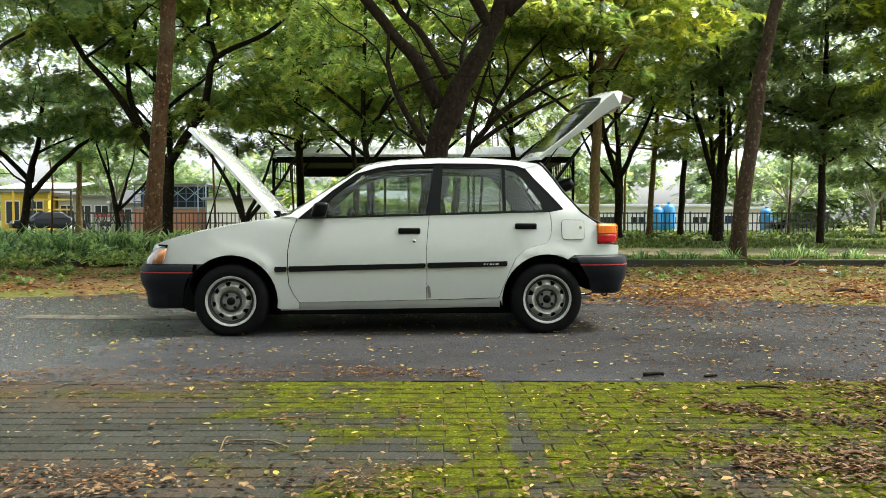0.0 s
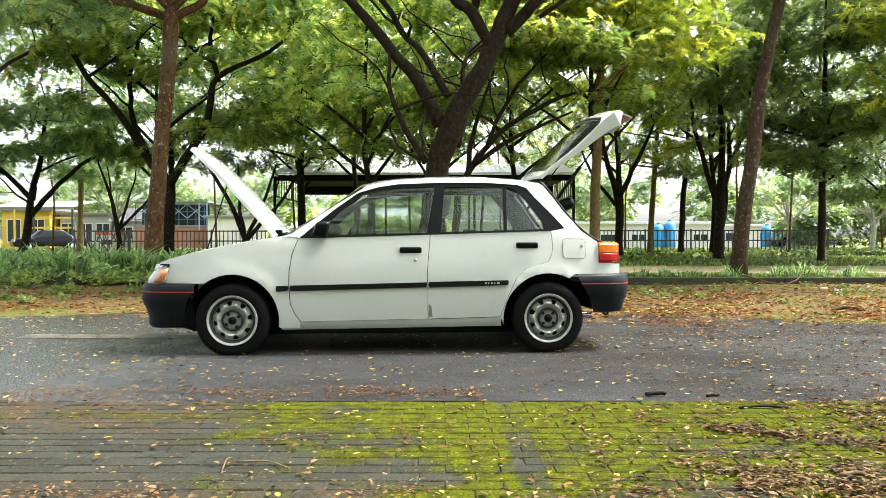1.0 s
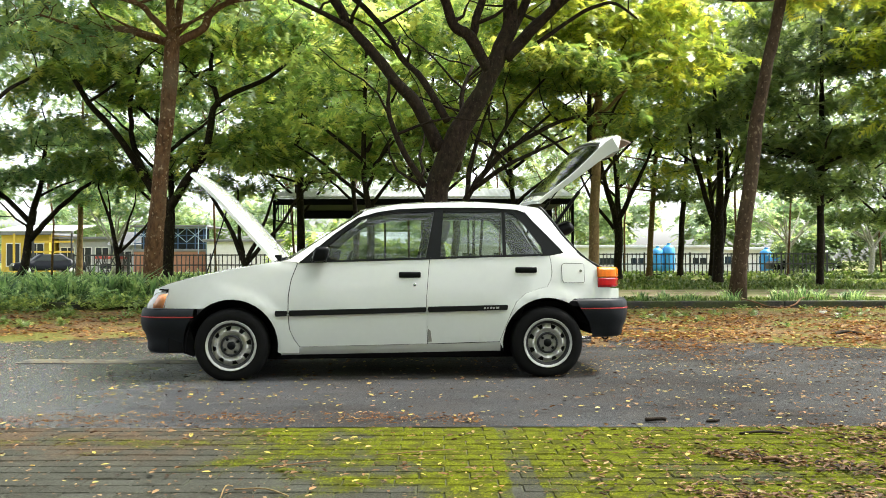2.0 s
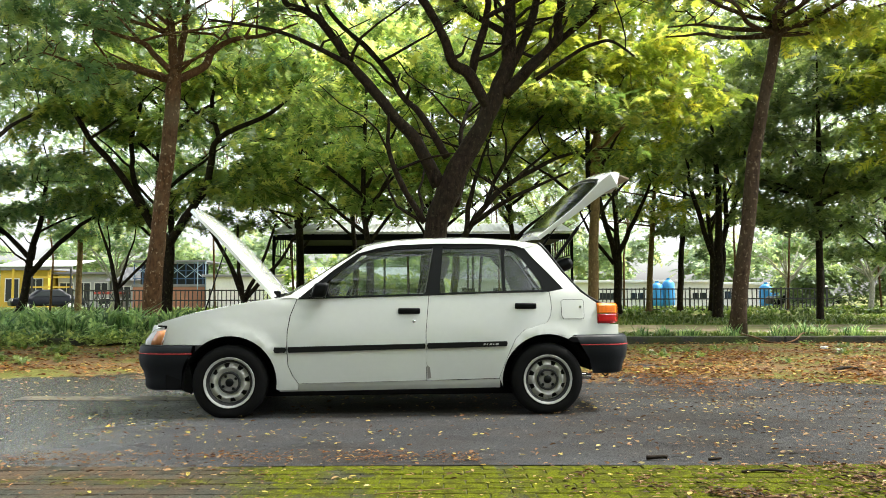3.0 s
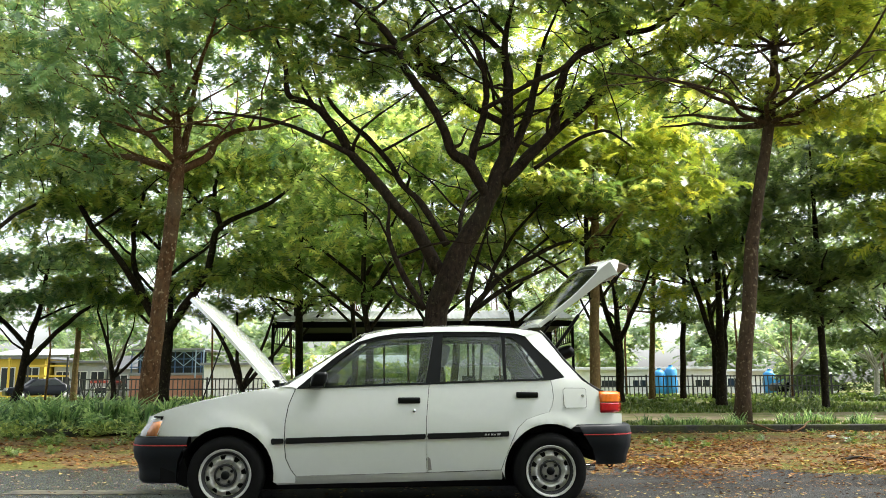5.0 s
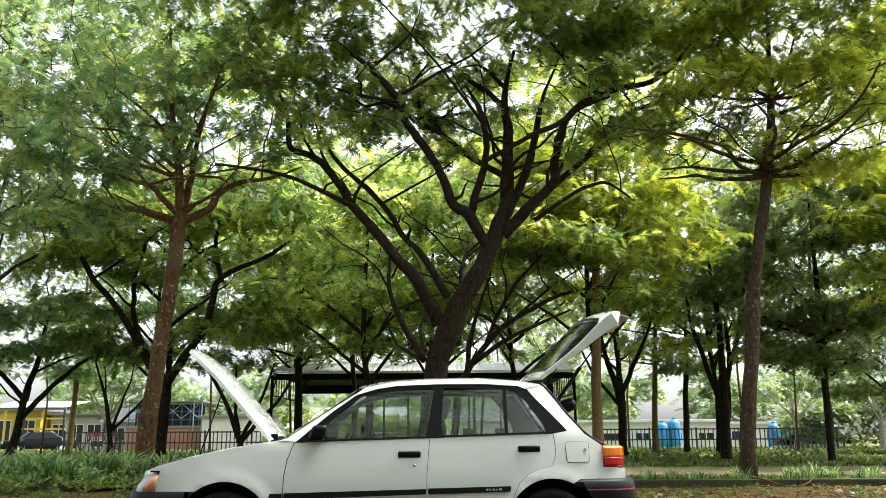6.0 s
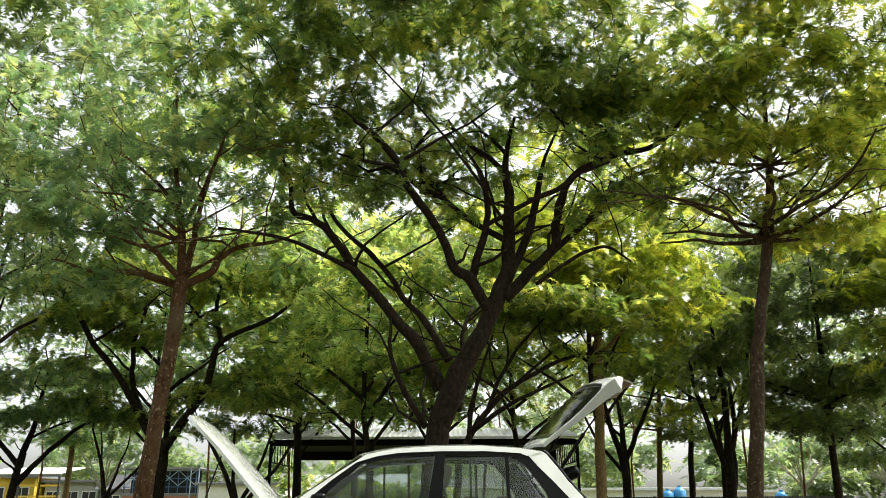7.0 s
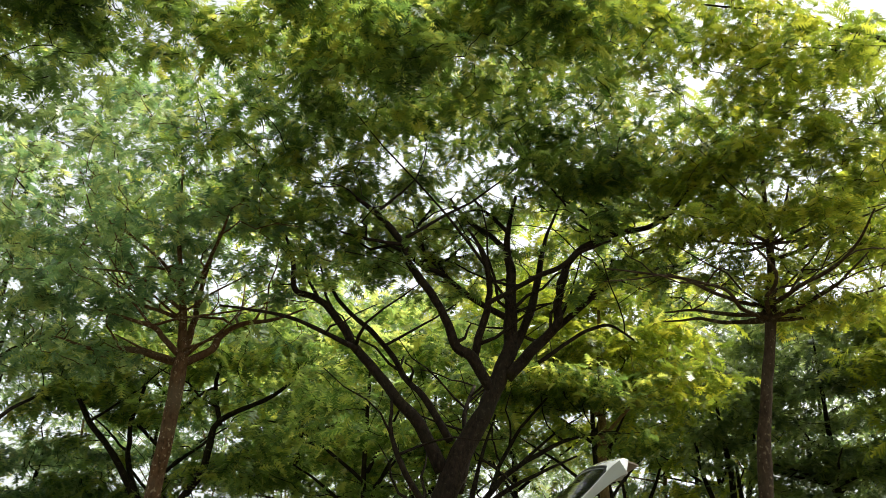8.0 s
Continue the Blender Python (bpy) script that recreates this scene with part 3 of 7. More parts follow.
        for k, (w_, h_) in enumerate(((0.014, 0.012), (0.01, 0.012), (0.016, 0.012), (0.012, 0.01), (0.022, 0.014))):
            x0 = 0.665 + k * 0.022
            bm = sheet([(x0, 0.503), (x0 + w_, 0.503), (x0 + w_ + 0.003, 0.503 + h_), (x0 + 0.003, 0.503 + h_)], skin(side, 0.0155), (), 0.03, 0.003)
            part("lettering_bar", bm, m_letter, door2)
        for x0, z0, hol in ((0.128, 0.752, door), (0.98, 0.785, door2)):
            w_ = side_w(x0, z0)
            bm = boxed(x0 - 0.08, x0 + 0.08, -0.014, 0.012, z0 - 0.022, z0 + 0.021, 0.011)
            h_ = part("door_handle", bm, m_trim, hol, "black pull handle", True)
            h_.location = (0, side * w_, 0)
        bm = lathe([(0.0, -0.004), (0.011, -0.004), (0.012, 0.004)], 14)
        lock = part("key_lock", bm, m_chrome, door, "", True)
        lock.location = (0.163, side * (side_w(0.163, 0.678) + 0.0), 0.678)
        part("door_edge_guard", sheet([(0.262, 0.262), (0.288, 0.266), (0.278, 0.345), (0.258, 0.36)], skin(side, 0.003), (), 0.04, 0.003), m_hub, door2)
        # black seal along the open edge of the hatch, dark liner behind the front bumper
        edge = smooth_line([(1.1, 1.252), (1.135, 1.222), (1.205, 1.128), (1.272, 1.03), (1.396, 0.888), (1.525, 0.806), (1.6, 0.79)], 3)
        part("hatch_seal", tube(bmesh.new(), [(x + 0.006, side * (side_w(x, z) - 0.022), z + 0.004) for x, z in edge], 0.013, 8), m_trim, car, "", True)
        part("arch_liner", box(bmesh.new(), -1.6, -1.482, min(side * 0.5, side * 0.762), max(side * 0.5, side * 0.762), 0.2, 0.508, 0.01), m_dark, car)
        guard = bmesh.new()
        wedge = [(-1.56, 0.22), (-1.42, 0.166), (-1.395, 0.2), (-1.46, 0.42), (-1.56, 0.42)]
        ends = [[guard.verts.new((x, side * y, z)) for x, z in wedge] for y in (0.5, 0.735)]
        for e in ends:
            guard.faces.new(e)
        for k in range(5):
            guard.faces.new((ends[0][k], ends[0][k - 1], ends[1][k - 1], ends[1][k]))
        bmesh.ops.recalc_face_normals(guard, faces=guard.faces)
        part("splash_guard", guard, m_dark, car)
        # mirror
        bm = boxed(-0.055, 0.05, -0.045, 0.045, -0.055, 0.05, 0.025)
        for v in bm.verts:
            v.co.x += v.co.z * 0.25
        mirror = part("wing_mirror", bm, m_trim, door, "black door mirror", True)
        mirror.location = (-0.505, side * 0.855, 0.905)
        part("mirror_foot", box(bmesh.new(), -0.58, -0.47, side * 0.8 - 0.04, side * 0.8 + 0.04, 0.845, 0.885, 0.012), m_trim, door)
        # headlamp and its amber corner, tail lamp
        lamp = [(-1.63, 0.768), (-1.65, 0.764), (-1.672, 0.757), (-1.71, 0.738), (-1.75, 0.705), (-1.788, 0.62), (-1.815, 0.45), (-1.83, 0.3)]
        lamp = [(x, side * y) for x, y in lamp]
        sec = [(0.0, 0.515), (0.012, 0.55), (0.008, 0.6), (-0.006, 0.638), (-0.05, 0.646), (-0.05, 0.515)]
        if side < 0:
            lamp = lamp[::-1]
        amber, clear = (lamp[-4:], lamp) if side < 0 else (lamp[:4], lamp)
        head = part("headlamp", swept(clear, [(o * 1, z) for o, z in sec], True), m_clear, car, "clear ribbed glass headlamp", True)
        sig = part("turn_signal", swept(amber, [(0.003, 0.519), (0.0145, 0.55), (0.0125, 0.58), (0.006, 0.62), (-0.02, 0.62), (-0.02, 0.519)], True), m_signal, head, "faded amber corner lens", True)
        for ob in (head, sig):
            for v in ob.data.vertices:
                v.co.z -= 0.9 * max(0.0, -1.65 - v.co.x) * (v.co.z - 0.515)
                v.co.x += (v.co.z - 0.515) * (0.3 + min(0.35, 2.2 * max(0.0, -1.63 - v.co.x)))
        sharp(head)
        edge = [(-1.632, 0.516), (-1.59, 0.654), (-1.66, 0.656), (-1.66, 0.645), (-1.606, 0.643), (-1.646, 0.516)]
        part("lamp_gasket", sheet(edge, skin(side, 0.012), (), 0.05, 0.01), m_trim, head)
        tail = [(1.522, 0.758), (1.59, 0.748), (1.655, 0.715), (1.69, 0.65), (1.705, 0.52)]
        tail = [(x, side * y) for x, y in tail]
        if side > 0:
            tail = tail[::-1]
        low_ = sharp(part("tail_lamp", swept(tail, [(0.0, 0.652), (0.016, 0.664), (0.016, 0.724), (-0.04, 0.724), (-0.04, 0.652)], True), m_red, car, "red and amber tail lamp", True))
        top_ = sharp(part("amber_lens", swept(tail, [(0.016, 0.726), (0.015, 0.785), (0.002, 0.804), (-0.04, 0.804), (-0.04, 0.726)], True), m_amber, low_, "", True))
        for lens in (low_, top_):
            soft_ = lens.modifiers.new("bevel", "BEVEL")
            soft_.width, soft_.segments, soft_.limit_method, soft_.angle_limit = 0.008, 2, "ANGLE", radians(45)
        # fuel flap, wheel wells
        if side < 0:
            sq = lambda e: [(1.244 - e + 0.02, 0.69 - e), (1.41 + e, 0.69 - e), (1.418 + e, 0.7), (1.416 + e, 0.82), (1.405, 0.828 + e), (1.262, 0.83 + e), (1.246 - e, 0.815), (1.25 - e, 0.71)]
            part("flap_gap", sheet(sq(0.003), skin(side, 0.0012), (), 0.04, 0.004), m_rimdark, car)
            flap = part("fuel_flap", sheet(sq(0.0), skin(side, 0.003), (), 0.04, 0.006), m_paint, car, "", True)
            sharp(flap)
            fl = part("flap_lock", lathe([(0.0, -0.004), (0.01, -0.004), (0.012, 0.002)], 12), m_chrome, flap)
            fl.location = (1.39, side * side_w(1.39, 0.775) - 0.004, 0.775)
        for hx in (AXLE_F, AXLE_R):
            bm = bmesh.new()
            rows = [[bm.verts.new((hx + 0.328 * math.cos(a), side * y, HUB + 0.328 * math.sin(a))) for y in (0.79, 0.5)] for a in np.linspace(radians(-6 if hx < 0 else 24), radians(190), 24)]
            for r0, r1 in zip(rows, rows[1:]):
                bm.faces.new((r0[0], r0[1], r1[1], r1[0]))
            bm.faces.new([r[1] for r in rows])
            part("wheel_well", bm, m_dark, car)
            wheel(car, hx, side, 10 if hx < 0 else 24)
    # bumpers, cut to the line of the wheel arches
    def to_arch(ob, axle, way):
        ends = max(-v.co.x * way for v in ob.data.vertices)
        for v in ob.data.vertices:
            line = axle + way * math.sqrt(max(0.0, 0.342 ** 2 - (v.co.z - HUB) ** 2))
            if -v.co.x * way > ends - 0.002 or (v.co.x - line) * way < 0:
                v.co.x = line if way < 0 else max(line, 1.35 + 0.45 * (0.57 - v.co.z))

    front = mirrored([(-1.41, -0.795), (-1.5, -0.792), (-1.62, -0.78), (-1.72, -0.745), (-1.785, -0.68), (-1.82, -0.58), (-1.85, -0.4), (-1.868, -0.2), (-1.873, 0.0)])[::-1]
    sec = [(-0.05, 0.514), (-0.004, 0.512), (0.008, 0.497), (0.016, 0.46), (0.017, 0.41), (0.006, 0.36), (-0.018, 0.32), (-0.03, 0.27), (-0.032, 0.215), (-0.05, 0.195), (-0.09, 0.19)]
    fb = sharp(part("front_bumper", swept(front, sec), m_bumper, car, "dark blue-grey plastic front bumper", True), 50)
    to_arch(fb, AXLE_F, -1)
    part("red_pinstripe", swept(front, [(0.0135, 0.452), (0.019, 0.452), (0.019, 0.459), (0.0135, 0.459)], True), m_redline, fb)
    part("towing_eye", tube(bmesh.new(), [(-1.685 + 0.018 * math.cos(a), -0.6, 0.2 + 0.018 * math.sin(a)) for a in np.linspace(0.2, -3.4, 9)], 0.006, 6), m_trim, fb)
    back = mirrored([(1.345, -0.8), (1.47, -0.798), (1.6, -0.785), (1.7, -0.74), (1.76, -0.65), (1.79, -0.4), (1.8, 0.0)])
    sec = [(-0.05, 0.572), (-0.004, 0.57), (0.01, 0.555), (0.016, 0.51), (0.015, 0.46), (0.002, 0.4), (-0.02, 0.35), (-0.028, 0.3), (-0.045, 0.285), (-0.1, 0.28)]
    rb = sharp(part("rear_bumper", swept(back, sec), m_bumper, car, "dark blue-grey plastic rear bumper", True), 50)
    to_arch(rb, AXLE_R, 1)
    to_arch(part("red_pinstripe", swept(back, [(0.0125, 0.497), (0.0185, 0.497), (0.0185, 0.504), (0.0125, 0.504)], True), m_redline, rb), AXLE_R, 1)
    bm = tube(bmesh.new(), [(1.62 + 0.02 * math.cos(a), -0.6, 0.275 + 0.02 * math.sin(a)) for a in np.linspace(0.2, -3.4, 9)], 0.006, 6)
    part("tow_hook", bm, m_trim, rb)
    part("exhaust_pipe", tube(bmesh.new(), [(1.2, -0.6, 0.25), (1.38, -0.62, 0.262), (1.5, -0.64, 0.256)], 0.024, 12), m_chrome, car, "", True)
    # nose between the lamps, rear panel
    part("nose_panel", swept([(-1.828, 0.3), (-1.845, 0.0), (-1.828, -0.3)], [(0.0, 0.515), (0.004, 0.56), (-0.02, 0.64), (-0.08, 0.65), (-0.08, 0.515)], True), m_paint, car, "", True)
    part("grille", swept([(-1.842, 0.24), (-1.854, 0.0), (-1.842, -0.24)], [(0.0, 0.53), (0.004, 0.56), (-0.004, 0.585), (-0.04, 0.585), (-0.04, 0.53)], True), m_trim, car)
    part("rear_panel", swept([(1.7, -0.53), (1.72, 0.0), (1.7, 0.53)], [(0.0, 0.572), (0.004, 0.62), (-0.02, 0.645), (-0.08, 0.645), (-0.08, 0.572)], True), m_paint, car, "", True)
    # roof
    bm = bmesh.new()
    rows = []
    top_line = smooth_line([(-0.2, 1.224), (0.023, 1.266), (0.31, 1.284), (0.64, 1.288), (0.93, 1.27), (1.12, 1.243)], 3)
    for x, z in top_line:
        w_ = side_w(x, z) - 0.004
        rows.append([bm.verts.new((x - (0.05 if x < -0.05 else 0) * (1 - abs(v)), w_ * v, z + 0.036 * (1 - abs(v) ** 2.6))) for v in np.linspace(-1, 1, 17)])
    for r0, r1 in zip(rows, rows[1:]):
        for k in range(16):
            bm.faces.new((r0[k], r1[k], r1[k + 1], r0[k + 1]))
    bmesh.ops.solidify(bm, geom=bm.faces[:], thickness=0.02)
    bmesh.ops.recalc_face_normals(bm, faces=bm.faces)
    sharp(part("roof", bm, m_paint, car, "", True))
    bm = bmesh.new()
    rows = [[bm.verts.new((x, (side_w(x, z) - 0.03) * v, z - 0.03 + 0.03 * (1 - v * v))) for v in np.linspace(-1, 1, 9)] for x, z in top_line]
    for r0, r1 in zip(rows, rows[1:]):
        for k in range(8):
            bm.faces.new((r0[k], r0[k + 1], r1[k + 1], r1[k]))
    part("headliner", bm, m_seat, car, "", True)
    bm = bmesh.new()
    rows = []
    for s in np.linspace(0, 1, 8):
        x0, z0 = -0.735 + 0.535 * s, 0.862 + 0.378 * s - 0.02 * math.sin(math.pi * s)
        w_ = side_w(x0, z0) - 0.02
        rows.append([bm.verts.new((x0 - 0.11 * (1 - v * v) * (1 - 0.5 * s), w_ * v, z0 + 0.01 * (1 - v * v))) for v in np.linspace(-1, 1, 11)])
    for r0, r1 in zip(rows, rows[1:]):
        for k in range(10):
            bm.faces.new((r0[k], r1[k], r1[k + 1], r0[k + 1]))
    ws = part("windscreen", bm, m_glass, car, "", True)
    ws.visible_shadow = False
    part("cowl", box(bmesh.new(), -0.86, -0.72, -0.72, 0.72, 0.82, 0.845, 0.01), m_trim, car)
    part("wiper", tube(bmesh.new(), [(-0.84, -0.5, 0.87), (-0.78, -0.1, 0.885), (-0.74, 0.3, 0.9)], 0.008, 6), m_trim, car)
    # hood, propped up
    prof = smooth_line([(-0.85, 0.858), (-1.06, 1.09), (-1.27, 1.315), (-1.45, 1.475), (-1.53, 1.525)], 4)
    acc = np.concatenate([[0], np.cumsum([math.dist(a, b_) for a, b_ in zip(prof, prof[1:])])])

    def along(line, dist_, s, depth):
        s = min(max(s, 0), dist_[-1] - 1e-6)
        k = int(np.searchsorted(dist_, s, "right")) - 1
        a, b_ = line[k], line[k + 1]
        f = (s - dist_[k]) / (dist_[k + 1] - dist_[k])
        d = Vector((b_[0] - a[0], b_[1] - a[1])).normalized()
        return a[0] + (b_[0] - a[0]) * f + d.y * depth, a[1] + (b_[1] - a[1]) * f - d.x * depth

    def on_hood(s, y, depth):
        x, z = along(prof, acc, s + 0.05 * (1 - (y / 0.62) ** 2) * (s / acc[-1]), -depth * 1.0)
        bow = 0.03 * (1 - (y / 0.62) ** 2) if depth == 0 else 0.02 * (1 - (y / 0.62) ** 2)
        return (x + bow * 0.75, y, z + bow * 0.65)

    L_ = acc[-1] - 0.05
    hood = sheet([(0.0, -0.66), (0.35, -0.655), (0.7, -0.63), (L_ - 0.08, -0.58), (L_, -0.48), (L_ + 0.02, -0.2), (L_ + 0.03, 0.0), (L_ + 0.02, 0.2), (L_, 0.48), (L_ - 0.08, 0.58), (0.7, 0.63), (0.35, 0.655), (0.0, 0.66)], on_hood, (), 0.07, 0.022)
    hd = sharp(part("hood", hood, m_paint, car, "white hood propped fully open", True))
    for y in (-0.55, 0.55):
        part("hinge", box(bmesh.new(), -0.87, -0.82, y - 0.02, y + 0.02, 0.8, 0.9, 0.006), m_trim, hd)
    part("prop_rod", tube(bmesh.new(), [(-1.62, 0.5, 0.64), (-1.38, 0.45, 1.38)], 0.006, 6), m_trim, car)
    # engine bay
    part("engine", box(bmesh.new(), -1.5, -1.1, -0.3, 0.3, 0.3, 0.62, 0.03), m_engine, car, "", True)
    part("air_cleaner", lathe([(0.0, -0.03), (0.13, -0.03), (0.14, 0.0), (0.14, 0.05)], 20), m_trim, car).matrix_local = pose(-1.3, 0, 0.66, -90)
    part("battery", box(bmesh.new(), -1.55, -1.35, 0.4, 0.58, 0.42, 0.62, 0.01), m_trim, car)
    part("firewall", box(bmesh.new(), -0.85, -0.82, -0.7, 0.7, 0.2, 0.83), m_dark, car)
    # pan set low and side plate added to block light under the car
    part("floor_pan", box(bmesh.new(), -1.4, 1.3, -0.52, 0.52, 0.12, 0.215), m_dark, car)
    part("side_floor_blocker", box(bmesh.new(), -0.8, 0.8, -0.66, 0.66, 0.145, 0.225), m_dark, car)
    part("boot_floor", box(bmesh.new(), 0.85, 1.62, -0.5, 0.5, 0.5, 0.54), m_seat, car)
    part("rear_cross_wall", box(bmesh.new(), 1.5, 1.54, -0.6, 0.6, 0.3, 0.62), m_dark, car)
    # tailgate, raised
    gprof = smooth_line([(1.12, 1.306), (1.37, 1.505), (1.575, 1.72), (1.65, 1.785), (1.705, 1.805), (1.775, 1.785)], 4)
    gacc = np.concatenate([[0], np.cumsum([math.dist(a, b_) for a, b_ in zip(gprof, gprof[1:])])])

    def on_gate(s, y, depth):
        x, z = along(gprof, gacc, s, depth * (0.4 + 1.3 * min(1.0, s / gacc[-1]) ** 2))
        bow = (0.036 + 0.05 * math.sin(math.pi * min(1.0, max(0.0, s / gacc[-1])))) * (1 - (y / 0.62) ** 2)
        return (x - bow * 0.7, y, z + bow * 0.7)

    G = gacc[-1]
    win = [(0.1, -0.55), (0.4, -0.595), (0.58, -0.618), (0.63, -0.56), (0.64, 0.0), (0.63, 0.56), (0.58, 0.618), (0.4, 0.595), (0.1, 0.55), (0.09, 0.0)]
    shell = [(0.0, -0.56), (0.3, -0.6), (0.6, -0.64), (G - 0.12, -0.66), (G - 0.03, -0.62), (G, -0.5), (G, 0.5), (G - 0.03, 0.62), (G - 0.12, 0.66), (0.6, 0.64), (0.3, 0.6), (0.0, 0.56)]
    gate = sharp(part("tailgate", sheet(shell, on_gate, (win,), 0.06, 0.085), m_paint, car, "white tailgate raised high", True))
    bev = gate.modifiers.new("bevel", "BEVEL")
    bev.width, bev.segments, bev.limit_method, bev.angle_limit = 0.014, 3, "ANGLE", radians(50)
    gl = part("rear_screen", sheet([(u, v * 1.01) for u, v in win], lambda s, y, d: on_gate(s, y, 0.008 + d), (), 0.08, 0.004), m_glassdark, gate, "", True)
    sharp(gl)
    gl.visible_shadow = False
    rim_ = [(0.06, -0.56), (0.4, -0.605), (0.6, -0.632), (0.655, -0.57), (0.665, 0.0), (0.655, 0.57), (0.6, 0.632), (0.4, 0.605), (0.06, 0.56), (0.05, 0.0)]
    part("screen_seal", sheet(rim_, lambda s, y, d: on_gate(s, y, d - 0.003), (win,), 0.06, 0.006), m_trim, gate)
    part("gate_spoiler", sheet([(0.0, -0.45), (0.13, -0.42), (0.14, 0.0), (0.13, 0.42), (0.0, 0.45)], lambda u, v, d: (1.75 + u, v, 1.815 - 0.03 * u - 5 * u * u * 0.3 - d), (), 0.08, 0.012), m_tan, gate)
    part("gate_latch", box(bmesh.new(), 1.75, 1.8, -0.05, 0.05, 1.69, 1.73, 0.008), m_trim, gate)
    for side in (-1, 1):
        part("gas_strut", tube(bmesh.new(), [(1.21, side * 0.56, 1.08), (1.43, side * 0.57, 1.38), (1.432, side * 0.57, 1.383), (1.53, side * 0.58, 1.51)], [0.014, 0.014, 0.006, 0.006], 8), m_trim, gate)
    # cabin
    for y in (-0.36, 0.36):
        seat = part("front_seat", box(bmesh.new(), -0.35, 0.15, y - 0.24, y + 0.24, 0.3, 0.47, 0.05), m_seat, car, "dark cloth front seat", True)
        bm = box(bmesh.new(), -0.07, 0.07, y - 0.23, y + 0.23, -0.02, 0.56, 0.06)
        bk = part("backrest", bm, m_seat, seat, "", True)
        bk.matrix_local = pose(0.17, 0, 0.44, 0, 20, 0)
        hr = part("headrest", box(bmesh.new(), -0.045, 0.045, y - 0.12, y + 0.12, 0.0, 0.17, 0.035), m_seatlight, seat, "", True)
        hr.matrix_local = pose(0.375, 0, 1.0, 0, 15, 0)
    bench = part("rear_seat", box(bmesh.new(), 0.42, 0.85, -0.6, 0.6, 0.33, 0.48, 0.05), m_seat, car, "", True)
    bk = part("backrest", box(bmesh.new(), -0.07, 0.07, -0.6, 0.6, 0.0, 0.5, 0.05), m_seat, bench, "", True)
    bk.matrix_local = pose(0.9, 0, 0.42, 0, 22, 0)
    bm = box(bmesh.new(), -0.095, 0.095, -0.4, 0.4, -0.05, 0.05, 0.045)
    shelf = part("parcel_shelf", bm, m_trim, car, "black parcel shelf tipped up", True)
    shelf.matrix_local = pose(1.345, 0, 1.09, 0, -24, 0)
    dash = part("dashboard", box(bmesh.new(), -0.8, -0.5, -0.68, 0.68, 0.55, 0.83, 0.06), m_trim, car, "", True)
    ring = [(0.17 * math.cos(a), 0.17 * math.sin(a), 0) for a in np.linspace(0, 2 * math.pi, 25)]
    sw = part("steering_wheel", tube(bmesh.new(), ring, 0.014, 8, False), m_trim, dash, "", True)
    sw.matrix_local = pose(-0.4, 0.36, 0.78, 0, -65, 0)
    return car


CAR_AT = pose(-0.4296, 6.7929, 0.0, 0, 0, 4.2)
hatchback(CAR_AT)
# ---- trees ----
def frond_mesh(centres, axes, sizes, rng, leaflets=14, droop=0.25):
    """Feathered leaves: two rows of pointed leaflets joined along each rib. centres n x 3, axes n x 3 (the rib's direction), sizes n."""
    n_ = len(centres)
    ax = axes / np.linalg.norm(axes, axis=1, keepdims=True)
    side = np.cross(ax, np.array([0, 0, 1.0]) + rng.normal(0, 0.3, (n_, 3)))
    side /= np.linalg.norm(side, axis=1, keepdims=True) + 1e-9
    up = np.cross(side, ax)
    half = leaflets // 2
    size = sizes[:, None]
    j = np.arange(half + 1) / half
    rib = centres[:, None] + ax[:, None] * ((j - 0.5) * size)[..., None] - np.array([0, 0, droop]) * (size * j ** 2)[..., None]
    k = np.arange(leaflets)
    t = (k // 2 + 0.6) / half
    sgn = np.where(k % 2 == 0, 1.0, -1.0)
    reach = size * 0.4 * np.sin(np.clip(t * 0.86 + 0.12, 0, 1) * np.pi) ** 0.6 * rng.uniform(0.75, 1.2, (n_, leaflets))
    fold = rng.uniform(0, 0.35, (n_, 1)) + rng.normal(0, 0.12, (n_, leaflets))
    way = side[:, None] * sgn[None, :, None] * 0.92 + ax[:, None] * 0.5 - up[:, None] * fold[..., None]
    tip = rib[:, k // 2 + 1] * 0.5 + rib[:, k // 2] * 0.5 + way * reach[..., None]
    verts = np.concatenate([rib, tip], 1)
    one = np.stack([k // 2, k // 2 + 1, half + 1 + k], 1)
    faces = one[None] + (np.arange(n_) * (half + 1 + leaflets))[:, None, None]
    return verts.reshape(-1, 3), faces.reshape(-1, 3)


def crown_points(rng, lobes, n_):
    """Centres of sprays in ellipsoid lobes (x, y, z, rx, ry, rz), thicker towards the skin and on top, in loose layers."""
    w = np.array([a[3] * a[4] + a[3] * a[5] for a in lobes])
    pick = rng.choice(len(lobes), n_, p=w / w.sum())
    L = np.array(lobes)[pick]
    d = rng.normal(size=(n_, 3))
    d /= np.linalg.norm(d, axis=1, keepdims=True)
    d[:, 2] = np.where((d[:, 2] < -0.3) & (rng.uniform(size=n_) < 0.5), -d[:, 2] * 0.6, d[:, 2])
    r = rng.uniform(0.3, 1.0, n_) ** 0.6
    p = L[:, :3] + d * r[:, None] * L[:, 3:]
    step, base = 1.25, rng.uniform(0, 1.25)
    layer = np.round((p[:, 2] - base + 0.5 * np.sin(L[:, 0] * 3.1)) / step) * step + base
    p[:, 2] += (layer - p[:, 2]) * 0.82 + rng.normal(0, 0.13, n_) + 0.25 * np.sin(p[:, 0] * 1.3 + p[:, 1] * 0.9)
    return p


